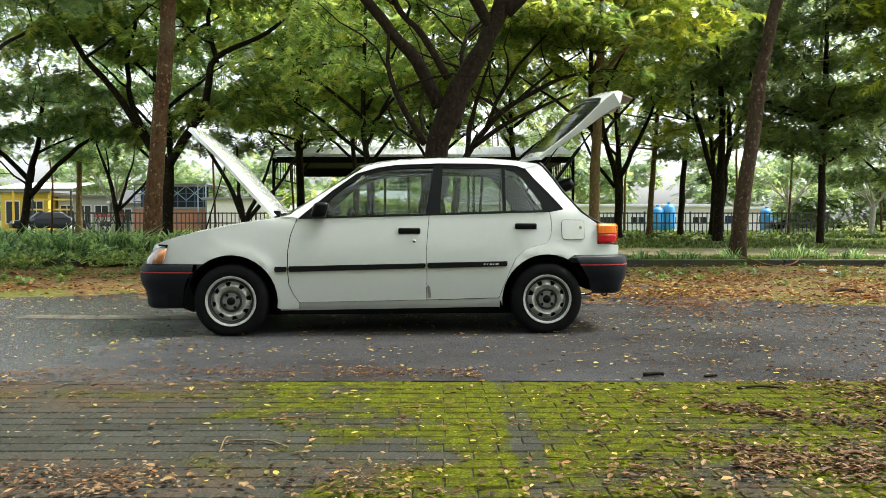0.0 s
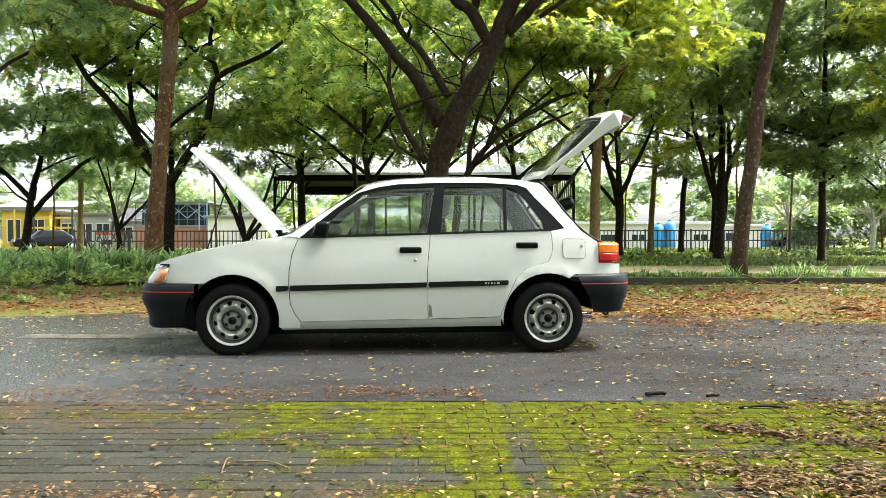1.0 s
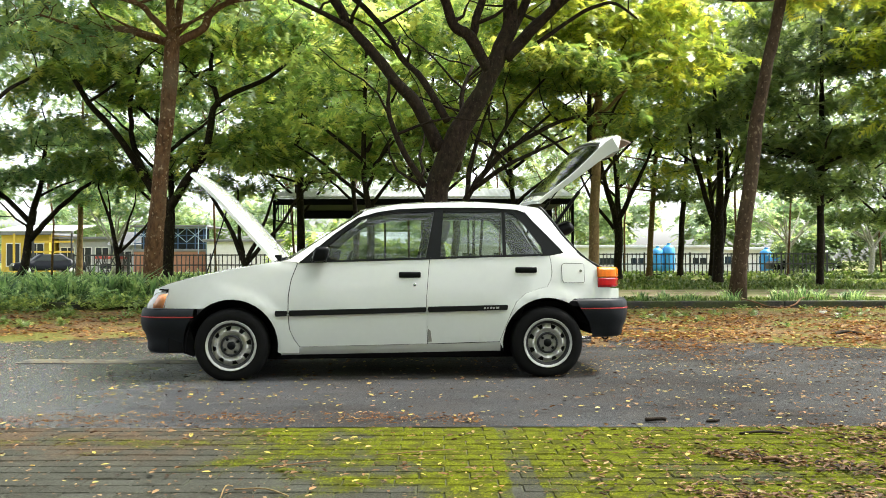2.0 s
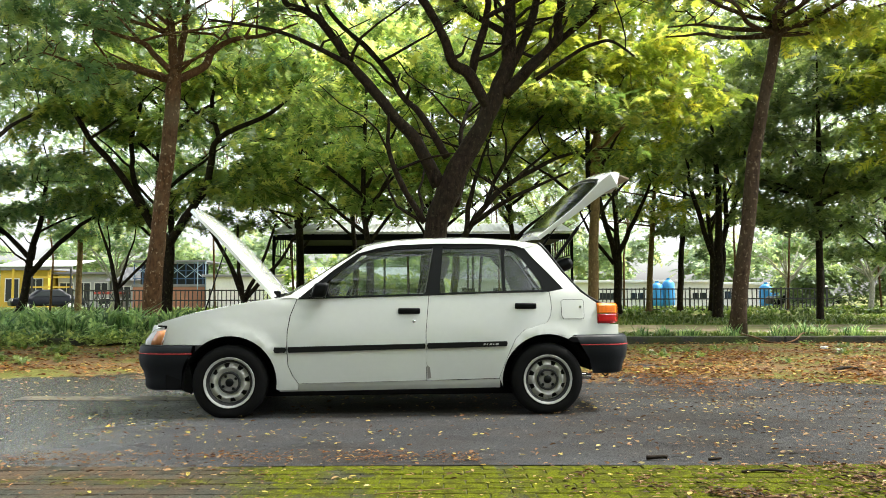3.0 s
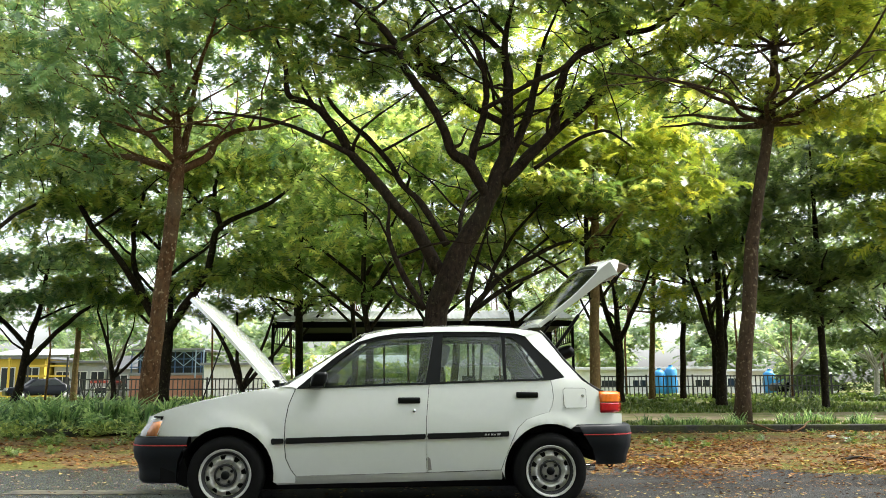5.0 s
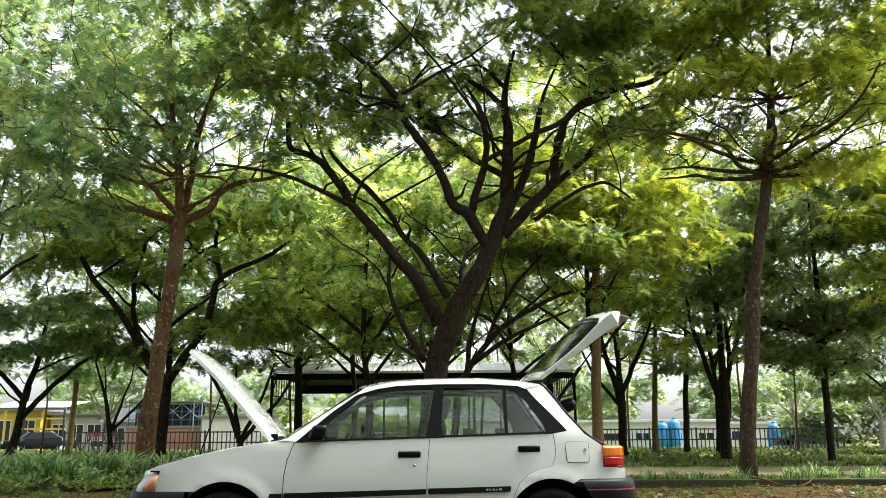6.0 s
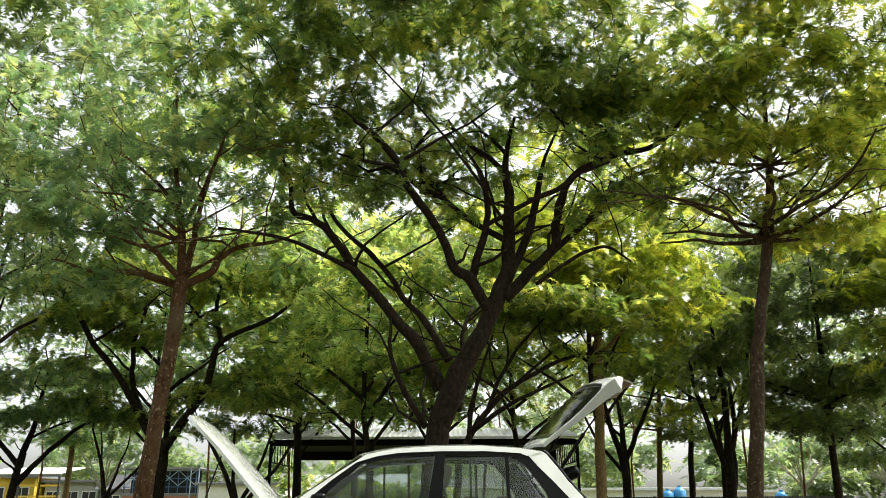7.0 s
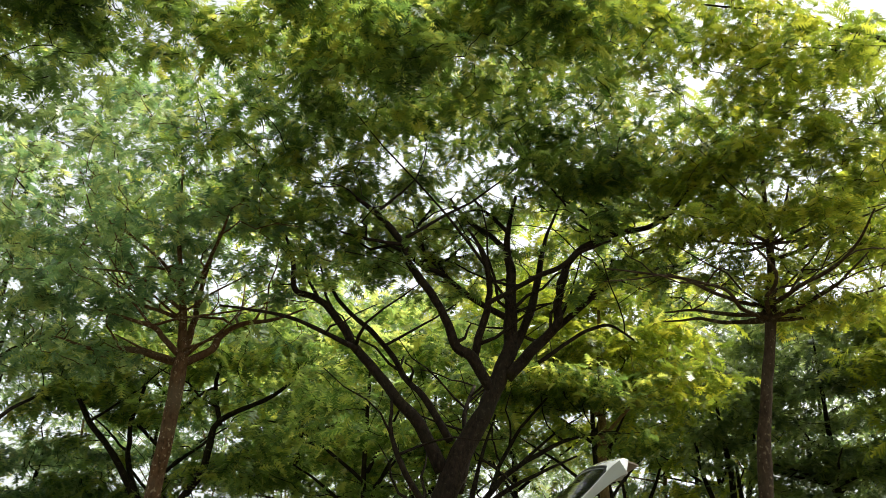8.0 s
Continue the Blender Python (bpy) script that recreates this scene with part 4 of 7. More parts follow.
def tree(name, limbs, lobes, mat_wood, mat_leaf, label, seed, sprays=70, fronds=42, frond=0.5, spread=0.85, thin=0.62, tip=0.016, group="park trees", leaflets=12, flat=0.15, boughs=0, wob=0.25):
    """limbs: lines of (x, y, z, radius), the first one the trunk; twigs grow from them to every spray of leaves in the lobes."""
    rng = np.random.default_rng(seed)
    sprays, fronds, frond, spread = int(sprays * 3.0), int(fronds * thin * 0.475), frond * 0.66, spread * 0.6
    base = limbs[0][0]
    holder = empty(name, Matrix.Translation(base[:3]), label, "tree", group)
    org = np.array(base[:3])
    bm = bmesh.new()
    nodes, rad = [], []
    for k, limb in enumerate(limbs):
        line = smooth_line(limb, 5)
        bend = wob if k else 0.07
        pts, rr = [], []
        for i, q in enumerate(line):
            f = min(1, i / 4) * bend * min(1.0, q[3] * 4 + 0.15)
            s = seed * 7.3 + k * 3.1
            j = np.array([noise.noise((q[2] * 1.1 + s, i * 0.31, 0)), noise.noise((q[2] * 1.1, s, i * 0.31)), 0.4 * noise.noise((s, q[0], i * 0.3))]) * f
            pts.append(q[:3] + j - org)
            rr.append(max(0.008, q[3] * (1 + 0.12 * noise.noise((q[0] * 2, q[2] * 2.5, s)))))
        if k == 0:
            rr[0] *= 1.3
            pts[0] = pts[0] - np.array([0, 0, 0.15])
        tube(bm, pts, rr, 12 if k == 0 else 8)
        for i, q in enumerate(pts):
            if k or i > len(pts) * 0.55:
                nodes.append(q)
                rad.append(rr[i])
    side_rng = np.random.default_rng(seed + 500)
    for k in range(boughs):
        i = side_rng.integers(len(nodes))
        r0 = min(0.045, rad[i] * 0.6)
        a = side_rng.uniform(0, 2 * math.pi)
        way = np.array([math.cos(a), math.sin(a) * 0.6, side_rng.uniform(0.25, 0.95)])
        L = side_rng.uniform(1.0, 2.3)
        turn = side_rng.normal(0, 0.3, 3)
        pts = [nodes[i] + way * L * s + turn * L * s * s + side_rng.normal(0, 0.05, 3) * (s > 0) for s in np.linspace(0, 1, 6)]
        rr = [r0 + (0.01 - r0) * s for s in np.linspace(0, 1, 6)]
        tube(bm, pts, rr, 6, False)
        nodes += pts[1:]
        rad += rr[1:]
    P = crown_points(rng, lobes, sprays) - org
    nodes, rad = list(nodes), list(rad)
    order = np.argsort(np.min(np.linalg.norm(P[:, None] - np.array(nodes)[None], axis=2), axis=1))
    for idx in order:
        c_ = P[idx]
        N = np.array(nodes)
        gap = c_ - N
        dist = np.linalg.norm(gap, axis=1) + np.maximum(0, -gap[:, 2]) * 1.2
        a = int(np.argmin(dist))
        start, r0 = N[a], min(rad[a] * 0.6, 0.012 + 0.016 * dist[a])
        steps = max(3, int(dist[a] / 0.45))
        bend = rng.normal(0, 0.13, 3) * dist[a]
        bend[2] = abs(bend[2]) * 0.5 - 0.05 * dist[a]
        pts = [start + (c_ - start) * s + bend * math.sin(math.pi * s) + rng.normal(0, 0.025, 3) * (0 < s < 1) for s in np.linspace(0, 1, steps + 1)]
        rr = [max(tip * 0.5, r0 + (tip * 0.6 - r0) * s) for s in np.linspace(0, 1, steps + 1)]
        tube(bm, pts, rr, 5, False)
        nodes += pts[1:]
        rad += rr[1:]
    part("trunk", bm, mat_wood, holder, "", True)
    m_ = sprays * fronds
    cl = np.repeat(np.arange(sprays), fronds)
    ang, r = rng.uniform(0, 2 * math.pi, m_), np.sqrt(rng.uniform(0, 1, m_)) * spread * rng.uniform(0.6, 1.25, sprays)[cl]
    off = np.stack([np.cos(ang) * r, np.sin(ang) * r, rng.normal(0, flat, m_) * spread - 0.12 * r], 1)
    axes = np.stack([np.cos(ang), np.sin(ang), rng.normal(-0.25, 0.35, m_)], 1) + rng.normal(0, 0.4, (m_, 3))
    v, f = frond_mesh(P[cl] + off, axes, frond * rng.uniform(0.65, 1.3, m_), rng, leaflets, 0.28)
    mesh_part("crown", v, f, mat_leaf, holder)
    return holder


# slender brown tree that leans over the shrubs, its crown spread from one fork
tree("tree", [[(-5.95, 16.9, 0.1, 0.2), (-5.76, 16.7, 1.82, 0.165), (-5.56, 16.6, 3.5, 0.15), (-5.4, 16.5, 5.0, 0.145), (-5.39, 16.5, 5.45, 0.12), (-5.43, 16.5, 5.95, 0.088), (-5.5, 16.5, 6.44, 0.078), (-5.62, 16.5, 7.23, 0.06), (-5.77, 16.5, 8.1, 0.045), (-5.9, 16.6, 9.8, 0.02)],
              [(-5.36, 16.5, 5.2, 0.09), (-5.70, 16.5, 5.27, 0.08), (-6.16, 16.4, 5.43, 0.068), (-6.60, 16.4, 5.49, 0.055), (-7.10, 16.3, 5.45, 0.04), (-7.9, 16.2, 5.7, 0.018)],
              [(-5.42, 16.5, 5.36, 0.075), (-5.73, 16.3, 5.67, 0.06), (-5.88, 16.1, 5.85, 0.05), (-6.24, 16.0, 5.95, 0.04), (-6.9, 15.7, 6.1, 0.018)],
              [(-5.34, 16.5, 5.2, 0.09), (-4.83, 16.6, 5.54, 0.08), (-4.64, 16.7, 5.89, 0.07), (-4.26, 16.8, 6.14, 0.055), (-3.69, 16.9, 6.26, 0.04), (-3.0, 17.0, 6.55, 0.018)],
              [(-5.34, 16.5, 5.3, 0.085), (-5.32, 16.7, 5.95, 0.078), (-5.33, 16.9, 6.49, 0.065), (-5.25, 17.0, 7.30, 0.048), (-5.1, 17.3, 8.5, 0.025)],
              [(-5.48, 16.5, 6.14, 0.05), (-5.80, 16.1, 6.20, 0.04), (-6.1, 15.8, 6.25, 0.03), (-6.6, 15.2, 6.6, 0.014)],
              [(-5.45, 16.6, 6.6, 0.05), (-6.4, 17.2, 7.8, 0.04), (-7.9, 17.6, 9.0, 0.02)],
              [(-5.4, 16.7, 6.8, 0.045), (-4.7, 15.6, 7.3, 0.035), (-4.2, 14.8, 7.9, 0.02)]],
     [(-6.6, 16.0, 7.6, 2.9, 2.6, 1.5), (-4.6, 16.2, 7.6, 2.2, 2.4, 1.1), (-8.0, 16.0, 6.9, 1.9, 2.0, 1.1), (-7.9, 15.6, 6.0, 2.2, 1.8, 0.6), (-7.2, 15.4, 5.3, 1.6, 1.2, 0.35), (-6.0, 16.4, 9.3, 2.9, 2.4, 1.0), (-8.4, 17.4, 9.8, 2.6, 2.2, 1.1), (-5.2, 17.6, 11.4, 2.8, 2.2, 1.0), (-5.0, 16.0, 10.9, 3.2, 2.2, 0.8)],
     bark_brown, leaf_cool, "slender leaning tree with brown bark and feathery grey-green crown", 11, 135, 36, 0.46, 0.8, boughs=24, wob=0.08)

# the big dark tree behind the car, many limbs from a low fork
tree("tree", [[(-0.2, 17.1, 0.1, 0.303), (-0.2, 17.0, 1.2, 0.260), (-0.14, 17.0, 2.14, 0.242), (0.07, 17.0, 2.95, 0.235), (0.49, 17.0, 3.77, 0.206), (1.01, 17.0, 4.73, 0.177), (1.33, 17.0, 5.58, 0.165), (1.41, 17.0, 6.46, 0.132), (1.45, 17.0, 7.36, 0.106), (1.38, 17.0, 7.95, 0.080), (1.45, 17.0, 8.55, 0.055), (1.62, 17.0, 9.22, 0.036)],
              [(1.23, 17.0, 5.21, 0.102), (1.74, 17.1, 6.25, 0.096), (2.03, 17.3, 7.14, 0.082), (2.15, 17.4, 7.72, 0.067), (2.32, 17.6, 8.39, 0.042), (2.66, 17.7, 9.28, 0.024), (2.9, 17.9, 10.2, 0.014), (2.8, 18.0, 11.0, 0.01)],
              [(-0.06, 17.0, 3.12, 0.150), (-0.50, 16.9, 3.99, 0.132), (-0.97, 16.7, 4.50, 0.112), (-1.43, 16.6, 5.07, 0.102), (-1.83, 16.5, 5.52, 0.094), (-2.12, 16.4, 5.97, 0.084), (-2.40, 16.2, 6.30, 0.074), (-2.70, 16.1, 6.50, 0.065), (-3.03, 16.0, 6.58, 0.061), (-3.11, 15.9, 6.98, 0.051), (-3.15, 15.7, 7.39, 0.037), (-3.44, 15.6, 7.95, 0.018)],
              [(-1.76, 16.2, 5.41, 0.060), (-2.51, 15.9, 5.73, 0.045), (-3.15, 15.7, 5.95, 0.037), (-3.77, 15.4, 5.99, 0.029), (-4.36, 15.2, 6.02, 0.018)],
              [(0.10, 17.1, 3.73, 0.086), (-0.45, 17.2, 4.67, 0.071), (-0.82, 17.4, 5.07, 0.064), (-1.14, 17.5, 5.61, 0.057), (-1.65, 17.6, 6.24, 0.058), (-2.18, 17.8, 6.75, 0.050), (-2.59, 17.9, 7.33, 0.042), (-2.82, 18.1, 8.00, 0.034), (-2.93, 18.2, 8.69, 0.022)],
              [(1.01, 17.0, 4.66, 0.124), (0.57, 16.8, 5.36, 0.115), (0.27, 16.7, 5.60, 0.105), (0.04, 16.5, 6.07, 0.095), (-0.20, 16.4, 6.51, 0.084), (-0.54, 16.2, 6.95, 0.084), (-0.80, 16.0, 7.32, 0.084), (-0.87, 15.9, 7.59, 0.074), (-1.16, 15.7, 7.89, 0.070), (-1.49, 15.6, 8.23, 0.056), (-1.82, 15.4, 8.40, 0.037)],
              [(-0.86, 15.7, 7.49, 0.046), (-1.26, 15.6, 7.51, 0.038), (-1.82, 15.5, 7.59, 0.030), (-2.32, 15.4, 7.73, 0.018)],
              [(1.35, 17.0, 6.31, 0.072), (0.84, 17.1, 6.64, 0.065), (0.41, 17.3, 7.01, 0.061), (-0.02, 17.4, 7.45, 0.058), (-0.46, 17.5, 7.71, 0.054), (-0.85, 17.6, 8.17, 0.042), (-0.66, 17.8, 8.77, 0.034), (-0.27, 17.9, 9.39, 0.022)],
              [(0.05, 17.6, 7.49, 0.042), (-0.14, 17.7, 7.87, 0.034), (0.24, 17.7, 7.99, 0.034), (0.57, 17.8, 8.09, 0.030)],
              [(0.59, 17.0, 5.37, 0.087), (0.73, 16.8, 5.91, 0.079), (0.91, 16.7, 6.48, 0.071), (0.94, 16.5, 6.86, 0.063), (0.88, 16.3, 7.30, 0.055), (0.73, 16.2, 7.67, 0.039), (0.48, 16.0, 7.98, 0.027)],
              [(0.89, 16.4, 6.45, 0.054), (1.38, 16.2, 6.66, 0.053), (1.83, 16.0, 6.86, 0.053), (2.33, 15.8, 7.02, 0.053), (2.82, 15.6, 7.30, 0.038), (3.35, 15.4, 7.43, 0.022)],
              [(1.38, 17.0, 7.89, 0.065), (1.03, 17.4, 8.41, 0.059), (0.70, 17.7, 8.80, 0.055), (0.41, 18.0, 9.24, 0.044), (0.13, 18.4, 9.85, 0.027)],
              [(1.44, 17.0, 8.28, 0.049), (1.12, 17.2, 8.75, 0.042), (0.76, 17.4, 9.22, 0.034), (0.52, 17.6, 9.74, 0.017)],
              [(1.28, 17.0, 5.03, 0.144), (1.94, 16.9, 5.69, 0.105), (2.33, 16.7, 6.06, 0.096), (2.40, 16.6, 6.57, 0.087), (2.47, 16.4, 6.98, 0.087), (2.64, 16.3, 7.36, 0.076), (3.04, 16.2, 7.68, 0.066), (3.73, 16.0, 7.88, 0.061), (4.29, 15.9, 7.96, 0.056), (4.79, 15.7, 8.27, 0.046), (5.13, 15.6, 8.70, 0.028)],
              [(1.69, 16.8, 5.38, 0.078), (2.50, 16.9, 6.17, 0.067), (3.15, 17.0, 6.77, 0.064), (3.62, 17.1, 7.36, 0.057), (4.10, 17.2, 7.79, 0.053), (4.77, 17.3, 8.10, 0.042), (5.84, 17.4, 8.57, 0.025)],
              [(2.45, 17.0, 6.14, 0.056), (3.46, 17.3, 7.04, 0.050), (4.17, 17.6, 7.50, 0.050), (5.16, 17.9, 7.82, 0.038), (6.32, 18.2, 8.21, 0.022)],
              [(1.95, 17.0, 5.33, 0.048), (2.59, 16.8, 5.74, 0.039), (3.04, 16.6, 5.95, 0.039), (3.42, 16.4, 5.95, 0.031), (3.82, 16.2, 5.59, 0.019)],
              [(-0.37, 17.0, 2.37, 0.069), (-0.79, 16.9, 3.06, 0.061), (-1.02, 16.8, 3.62, 0.053), (-1.10, 16.7, 4.02, 0.042), (-1.07, 16.6, 4.53, 0.023)],
              [(0.28, 17.2, 2.74, 0.077), (0.47, 17.6, 3.50, 0.056), (0.40, 18.0, 4.44, 0.050), (0.67, 18.4, 5.18, 0.034)]],
     [(0.4, 16.0, 11.3, 5.2, 3.0, 1.3), (5.2, 16.4, 10.0, 2.4, 2.0, 0.7), (-3.6, 15.9, 9.3, 2.4, 2.4, 1.2), (1.0, 16.2, 13.0, 5.0, 3.0, 1.3), (3.2, 17.4, 9.0, 1.6, 1.4, 0.4), (-3.1, 16.0, 8.0, 1.5, 1.5, 0.5), (4.6, 16.3, 8.5, 2.0, 1.6, 0.5), (0.6, 16.2, 10.2, 3.6, 2.0, 0.5), (3.0, 16.0, 9.4, 1.6, 1.6, 0.5), (-2.2, 16.0, 9.0, 1.2, 1.4, 0.4), (5.6, 17.0, 7.9, 1.3, 1.2, 0.3), (0.0, 17.4, 8.9, 1.6, 1.2, 0.4), (-1.9, 17.4, 7.6, 1.2, 1.0, 0.3), (-0.5, 17.6, 8.1, 1.6, 1.0, 0.35), (0.3, 18.6, 9.2, 2.6, 1.2, 0.7), (-2.2, 15.6, 7.6, 1.8, 0.9, 0.35), (2.6, 15.6, 8.2, 2.0, 1.0, 0.4), (0.2, 18.2, 7.6, 1.8, 0.8, 0.35), (3.6, 16.6, 7.3, 1.6, 1.0, 0.3)],
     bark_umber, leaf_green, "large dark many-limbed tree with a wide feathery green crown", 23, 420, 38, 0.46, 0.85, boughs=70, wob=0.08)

# dark boughs of a tree standing close behind the big one
tree("tree", [[(0.2, 19.8, 0.1, 0.102), (0.28, 19.7, 1.0, 0.093), (0.37, 19.6, 1.94, 0.087), (0.82, 19.8, 2.74, 0.073), (1.45, 19.9, 3.43, 0.065), (2.23, 20.1, 3.93, 0.058), (3.03, 20.2, 4.30, 0.042), (3.90, 20.4, 4.50, 0.025)],
              [(0.68, 19.6, 2.53, 0.064), (1.41, 19.4, 3.03, 0.055), (2.19, 19.2, 3.40, 0.040), (2.96, 19.0, 3.72, 0.023)],
              [(1.03, 19.8, 3.01, 0.056), (1.33, 20.1, 3.74, 0.050), (1.87, 20.5, 4.64, 0.043), (2.57, 20.8, 5.43, 0.026)],
              [(0.56, 19.6, 2.27, 0.064), (0.66, 19.9, 3.16, 0.057), (0.92, 20.1, 4.02, 0.041), (1.23, 20.4, 4.92, 0.025)],
              [(1.65, 19.8, 3.55, 0.041), (2.48, 20.3, 4.32, 0.034), (3.42, 20.8, 4.98, 0.022)]],
     [(2.6, 20.4, 5.0, 2.2, 1.6, 0.5), (4.0, 20.4, 5.3, 1.6, 1.4, 0.5), (1.6, 20.6, 6.0, 2.0, 1.6, 0.6)],
     bark_dark, leaf_green, "low dark tree with spreading boughs behind the big trunk", 29, 46, 34, 0.5, 0.9, boughs=14, wob=0.1)

# tree with a whorl of level branches
whorl = [[(5.47, 15.5, 0.1, 0.15), (5.76, 15.5, 2.62, 0.13), (6.03, 15.5, 4.22, 0.115), (6.37, 15.5, 5.86, 0.1), (6.58, 15.5, 7.34, 0.07), (6.65, 15.5, 8.97, 0.035), (6.69, 15.5, 10.1, 0.018)]]
for k in range(11):
    a_ = 0.35 + k * 2 * math.pi / 11 + 0.25 * math.sin(k * 2.7)
    h_ = 5.8 + 0.13 * (k % 3)
    L_ = 1.0 + 0.22 * math.sin(k * 4.1)
    whorl.append([(6.34, 15.5, h_, 0.05)] + [(6.34 + math.cos(a_ + w) * r * L_, 15.5 + math.sin(a_ + w) * r * L_, h_ + dz, w_) for r, dz, w_, w in ((0.8, 0.1, 0.042, 0.0), (1.6, 0.32, 0.03, 0.12), (2.7, 0.6, 0.015, -0.1))])
for k in range(7):
    a_ = 0.1 + k * 2 * math.pi / 7
    whorl.append([(6.6, 15.5, 7.4, 0.04)] + [(6.6 + math.cos(a_) * r, 15.5 + math.sin(a_) * r, 7.4 + dz, w_) for r, dz, w_ in ((0.7, 0.13, 0.03), (1.7, 0.45, 0.018))])
tree("tree", whorl, [(6.4, 15.3, 6.9, 2.8, 2.4, 0.4), (6.6, 15.3, 8.2, 2.5, 2.2, 0.8), (7.3, 15.1, 9.3, 2.3, 2.1, 1.0), (6.4, 15.2, 10.4, 2.3, 1.9, 0.8), (7.6, 15.7, 6.4, 1.8, 1.5, 0.35)],
     bark_rust, leaf_backlit, "straight tree with whorled level branches and backlit yellow-green leaves", 31, 152, 40, 0.42, 0.7, boughs=46)

# dark forked tree further back
tree("tree", [[(-8.0, 24.0, 0.1, 0.2), (-7.98, 24.0, 2.3, 0.165), (-8.4, 24.0, 2.9, 0.125), (-9.36, 23.8, 4.5, 0.09), (-10.1, 23.6, 5.4, 0.08), (-10.8, 23.5, 6.6, 0.04)],
              [(-8.2, 24.0, 2.6, 0.11), (-8.9, 24.2, 3.9, 0.09), (-9.2, 24.4, 5.2, 0.07), (-9.0, 24.6, 6.8, 0.05)],
              [(-7.98, 24.0, 2.3, 0.135), (-6.79, 23.8, 4.16, 0.11), (-6.38, 23.7, 5.4, 0.085), (-4.92, 23.5, 6.1, 0.06), (-4.0, 23.4, 6.8, 0.03)],
              [(-6.4, 23.7, 5.3, 0.08), (-6.7, 23.9, 6.6, 0.06), (-6.5, 24.1, 7.6, 0.03)]],
     [(-8.6, 24.0, 7.6, 3.6, 3.0, 1.6), (-5.2, 23.6, 7.6, 2.2, 2.2, 1.0), (-10.6, 23.6, 6.6, 2.0, 2.0, 1.2), (-8.0, 23.5, 6.2, 2.0, 1.6, 0.5)],
     bark_dark, leaf_green, "dark forked tree with upswept limbs and green leaves", 41, 85, 36, 0.6, 1.0, boughs=10)

# thin tiered tree before the shed
tree("tree", [[(-5.15, 30.0, 0.1, 0.17), (-5.14, 30.0, 1.4, 0.15), (-5.18, 30.0, 5.0, 0.11), (-5.2, 30.0, 7.9, 0.05), (-5.2, 30.0, 9.5, 0.02)]]
     + [[(-5.17, 30, h_, 0.05), (-5.17 + math.cos(a_) * 1.1, 30 + math.sin(a_) * 1.1, h_ + 0.3, 0.035), (-5.17 + math.cos(a_) * 2.3, 30 + math.sin(a_) * 2.3, h_ + 0.55, 0.015)] for h_, a_ in ((3.6, 0.2), (3.7, 2.9), (4.9, 0.9), (5.0, 3.6), (5.1, 5.6), (6.2, 0.3), (6.3, 3.2), (6.4, 1.9))],
     [(-6.9, 29.4, 4.6, 1.7, 1.8, 0.5), (-3.2, 29.4, 4.5, 1.7, 1.8, 0.5), (-5.2, 29.6, 6.4, 2.6, 2.2, 0.9), (-5.2, 29.8, 8.6, 2.6, 2.2, 1.2)],
     bark_dark, leaf_sunlit, "thin straight tree with tiers of sunlit light green leaves", 43, 80, 34, 0.62, 1.0)

# spreading tree by the parked dark car
tree("tree", [[(-13.3, 26.0, 0.1, 0.15), (-13.05, 26.0, 1.0, 0.125), (-12.9, 26.0, 2.2, 0.1), (-12.6, 26.0, 3.4, 0.075), (-12.4, 26.0, 5.0, 0.05)],
              [(-13.0, 26.0, 1.5, 0.1), (-12.2, 26.0, 2.4, 0.08), (-11.3, 25.9, 3.1, 0.06), (-10.2, 25.8, 3.8, 0.03)],
              [(-12.95, 26.0, 2.1, 0.09), (-13.8, 26.0, 3.0, 0.07), (-14.8, 26.0, 3.9, 0.03)]],
     [(-13.0, 25.6, 4.3, 2.8, 2.4, 1.1), (-11.2, 25.5, 3.8, 1.8, 1.8, 0.8), (-14.6, 25.6, 5.4, 2.0, 2.0, 1.2), (-14.6, 25.4, 3.7, 1.8, 1.6, 0.7), (-13.2, 25.8, 7.4, 2.8, 2.4, 1.2)],
     bark_dark, leaf_cool, "low spreading tree with dark boughs beside the car park", 47, 105, 34, 0.56, 0.95, boughs=14)

# pale straight trunk
tree("tree", [[(3.97, 22.0, 0.1, 0.15), (3.99, 22.0, 0.8, 0.14), (4.13, 22.0, 4.9, 0.11), (4.25, 22.0, 7.5, 0.06), (4.3, 22.0, 9.0, 0.02)],
              [(4.1, 22.0, 4.6, 0.05), (5.0, 22.0, 5.5, 0.04), (6.0, 22.0, 6.0, 0.02)], [(4.15, 22.0, 5.1, 0.05), (3.2, 21.8, 5.9, 0.035), (2.2, 21.6, 6.3, 0.02)]],
     [(4.6, 21.8, 6.6, 2.8, 2.2, 1.3), (3.4, 21.8, 8.4, 2.6, 2.2, 1.2), (6.2, 21.8, 6.0, 1.7, 1.7, 0.7)],
     bark_pale, leaf_backlit, "straight tree with a pale tan trunk and bright backlit leaves", 53, 80, 36, 0.56, 0.95)

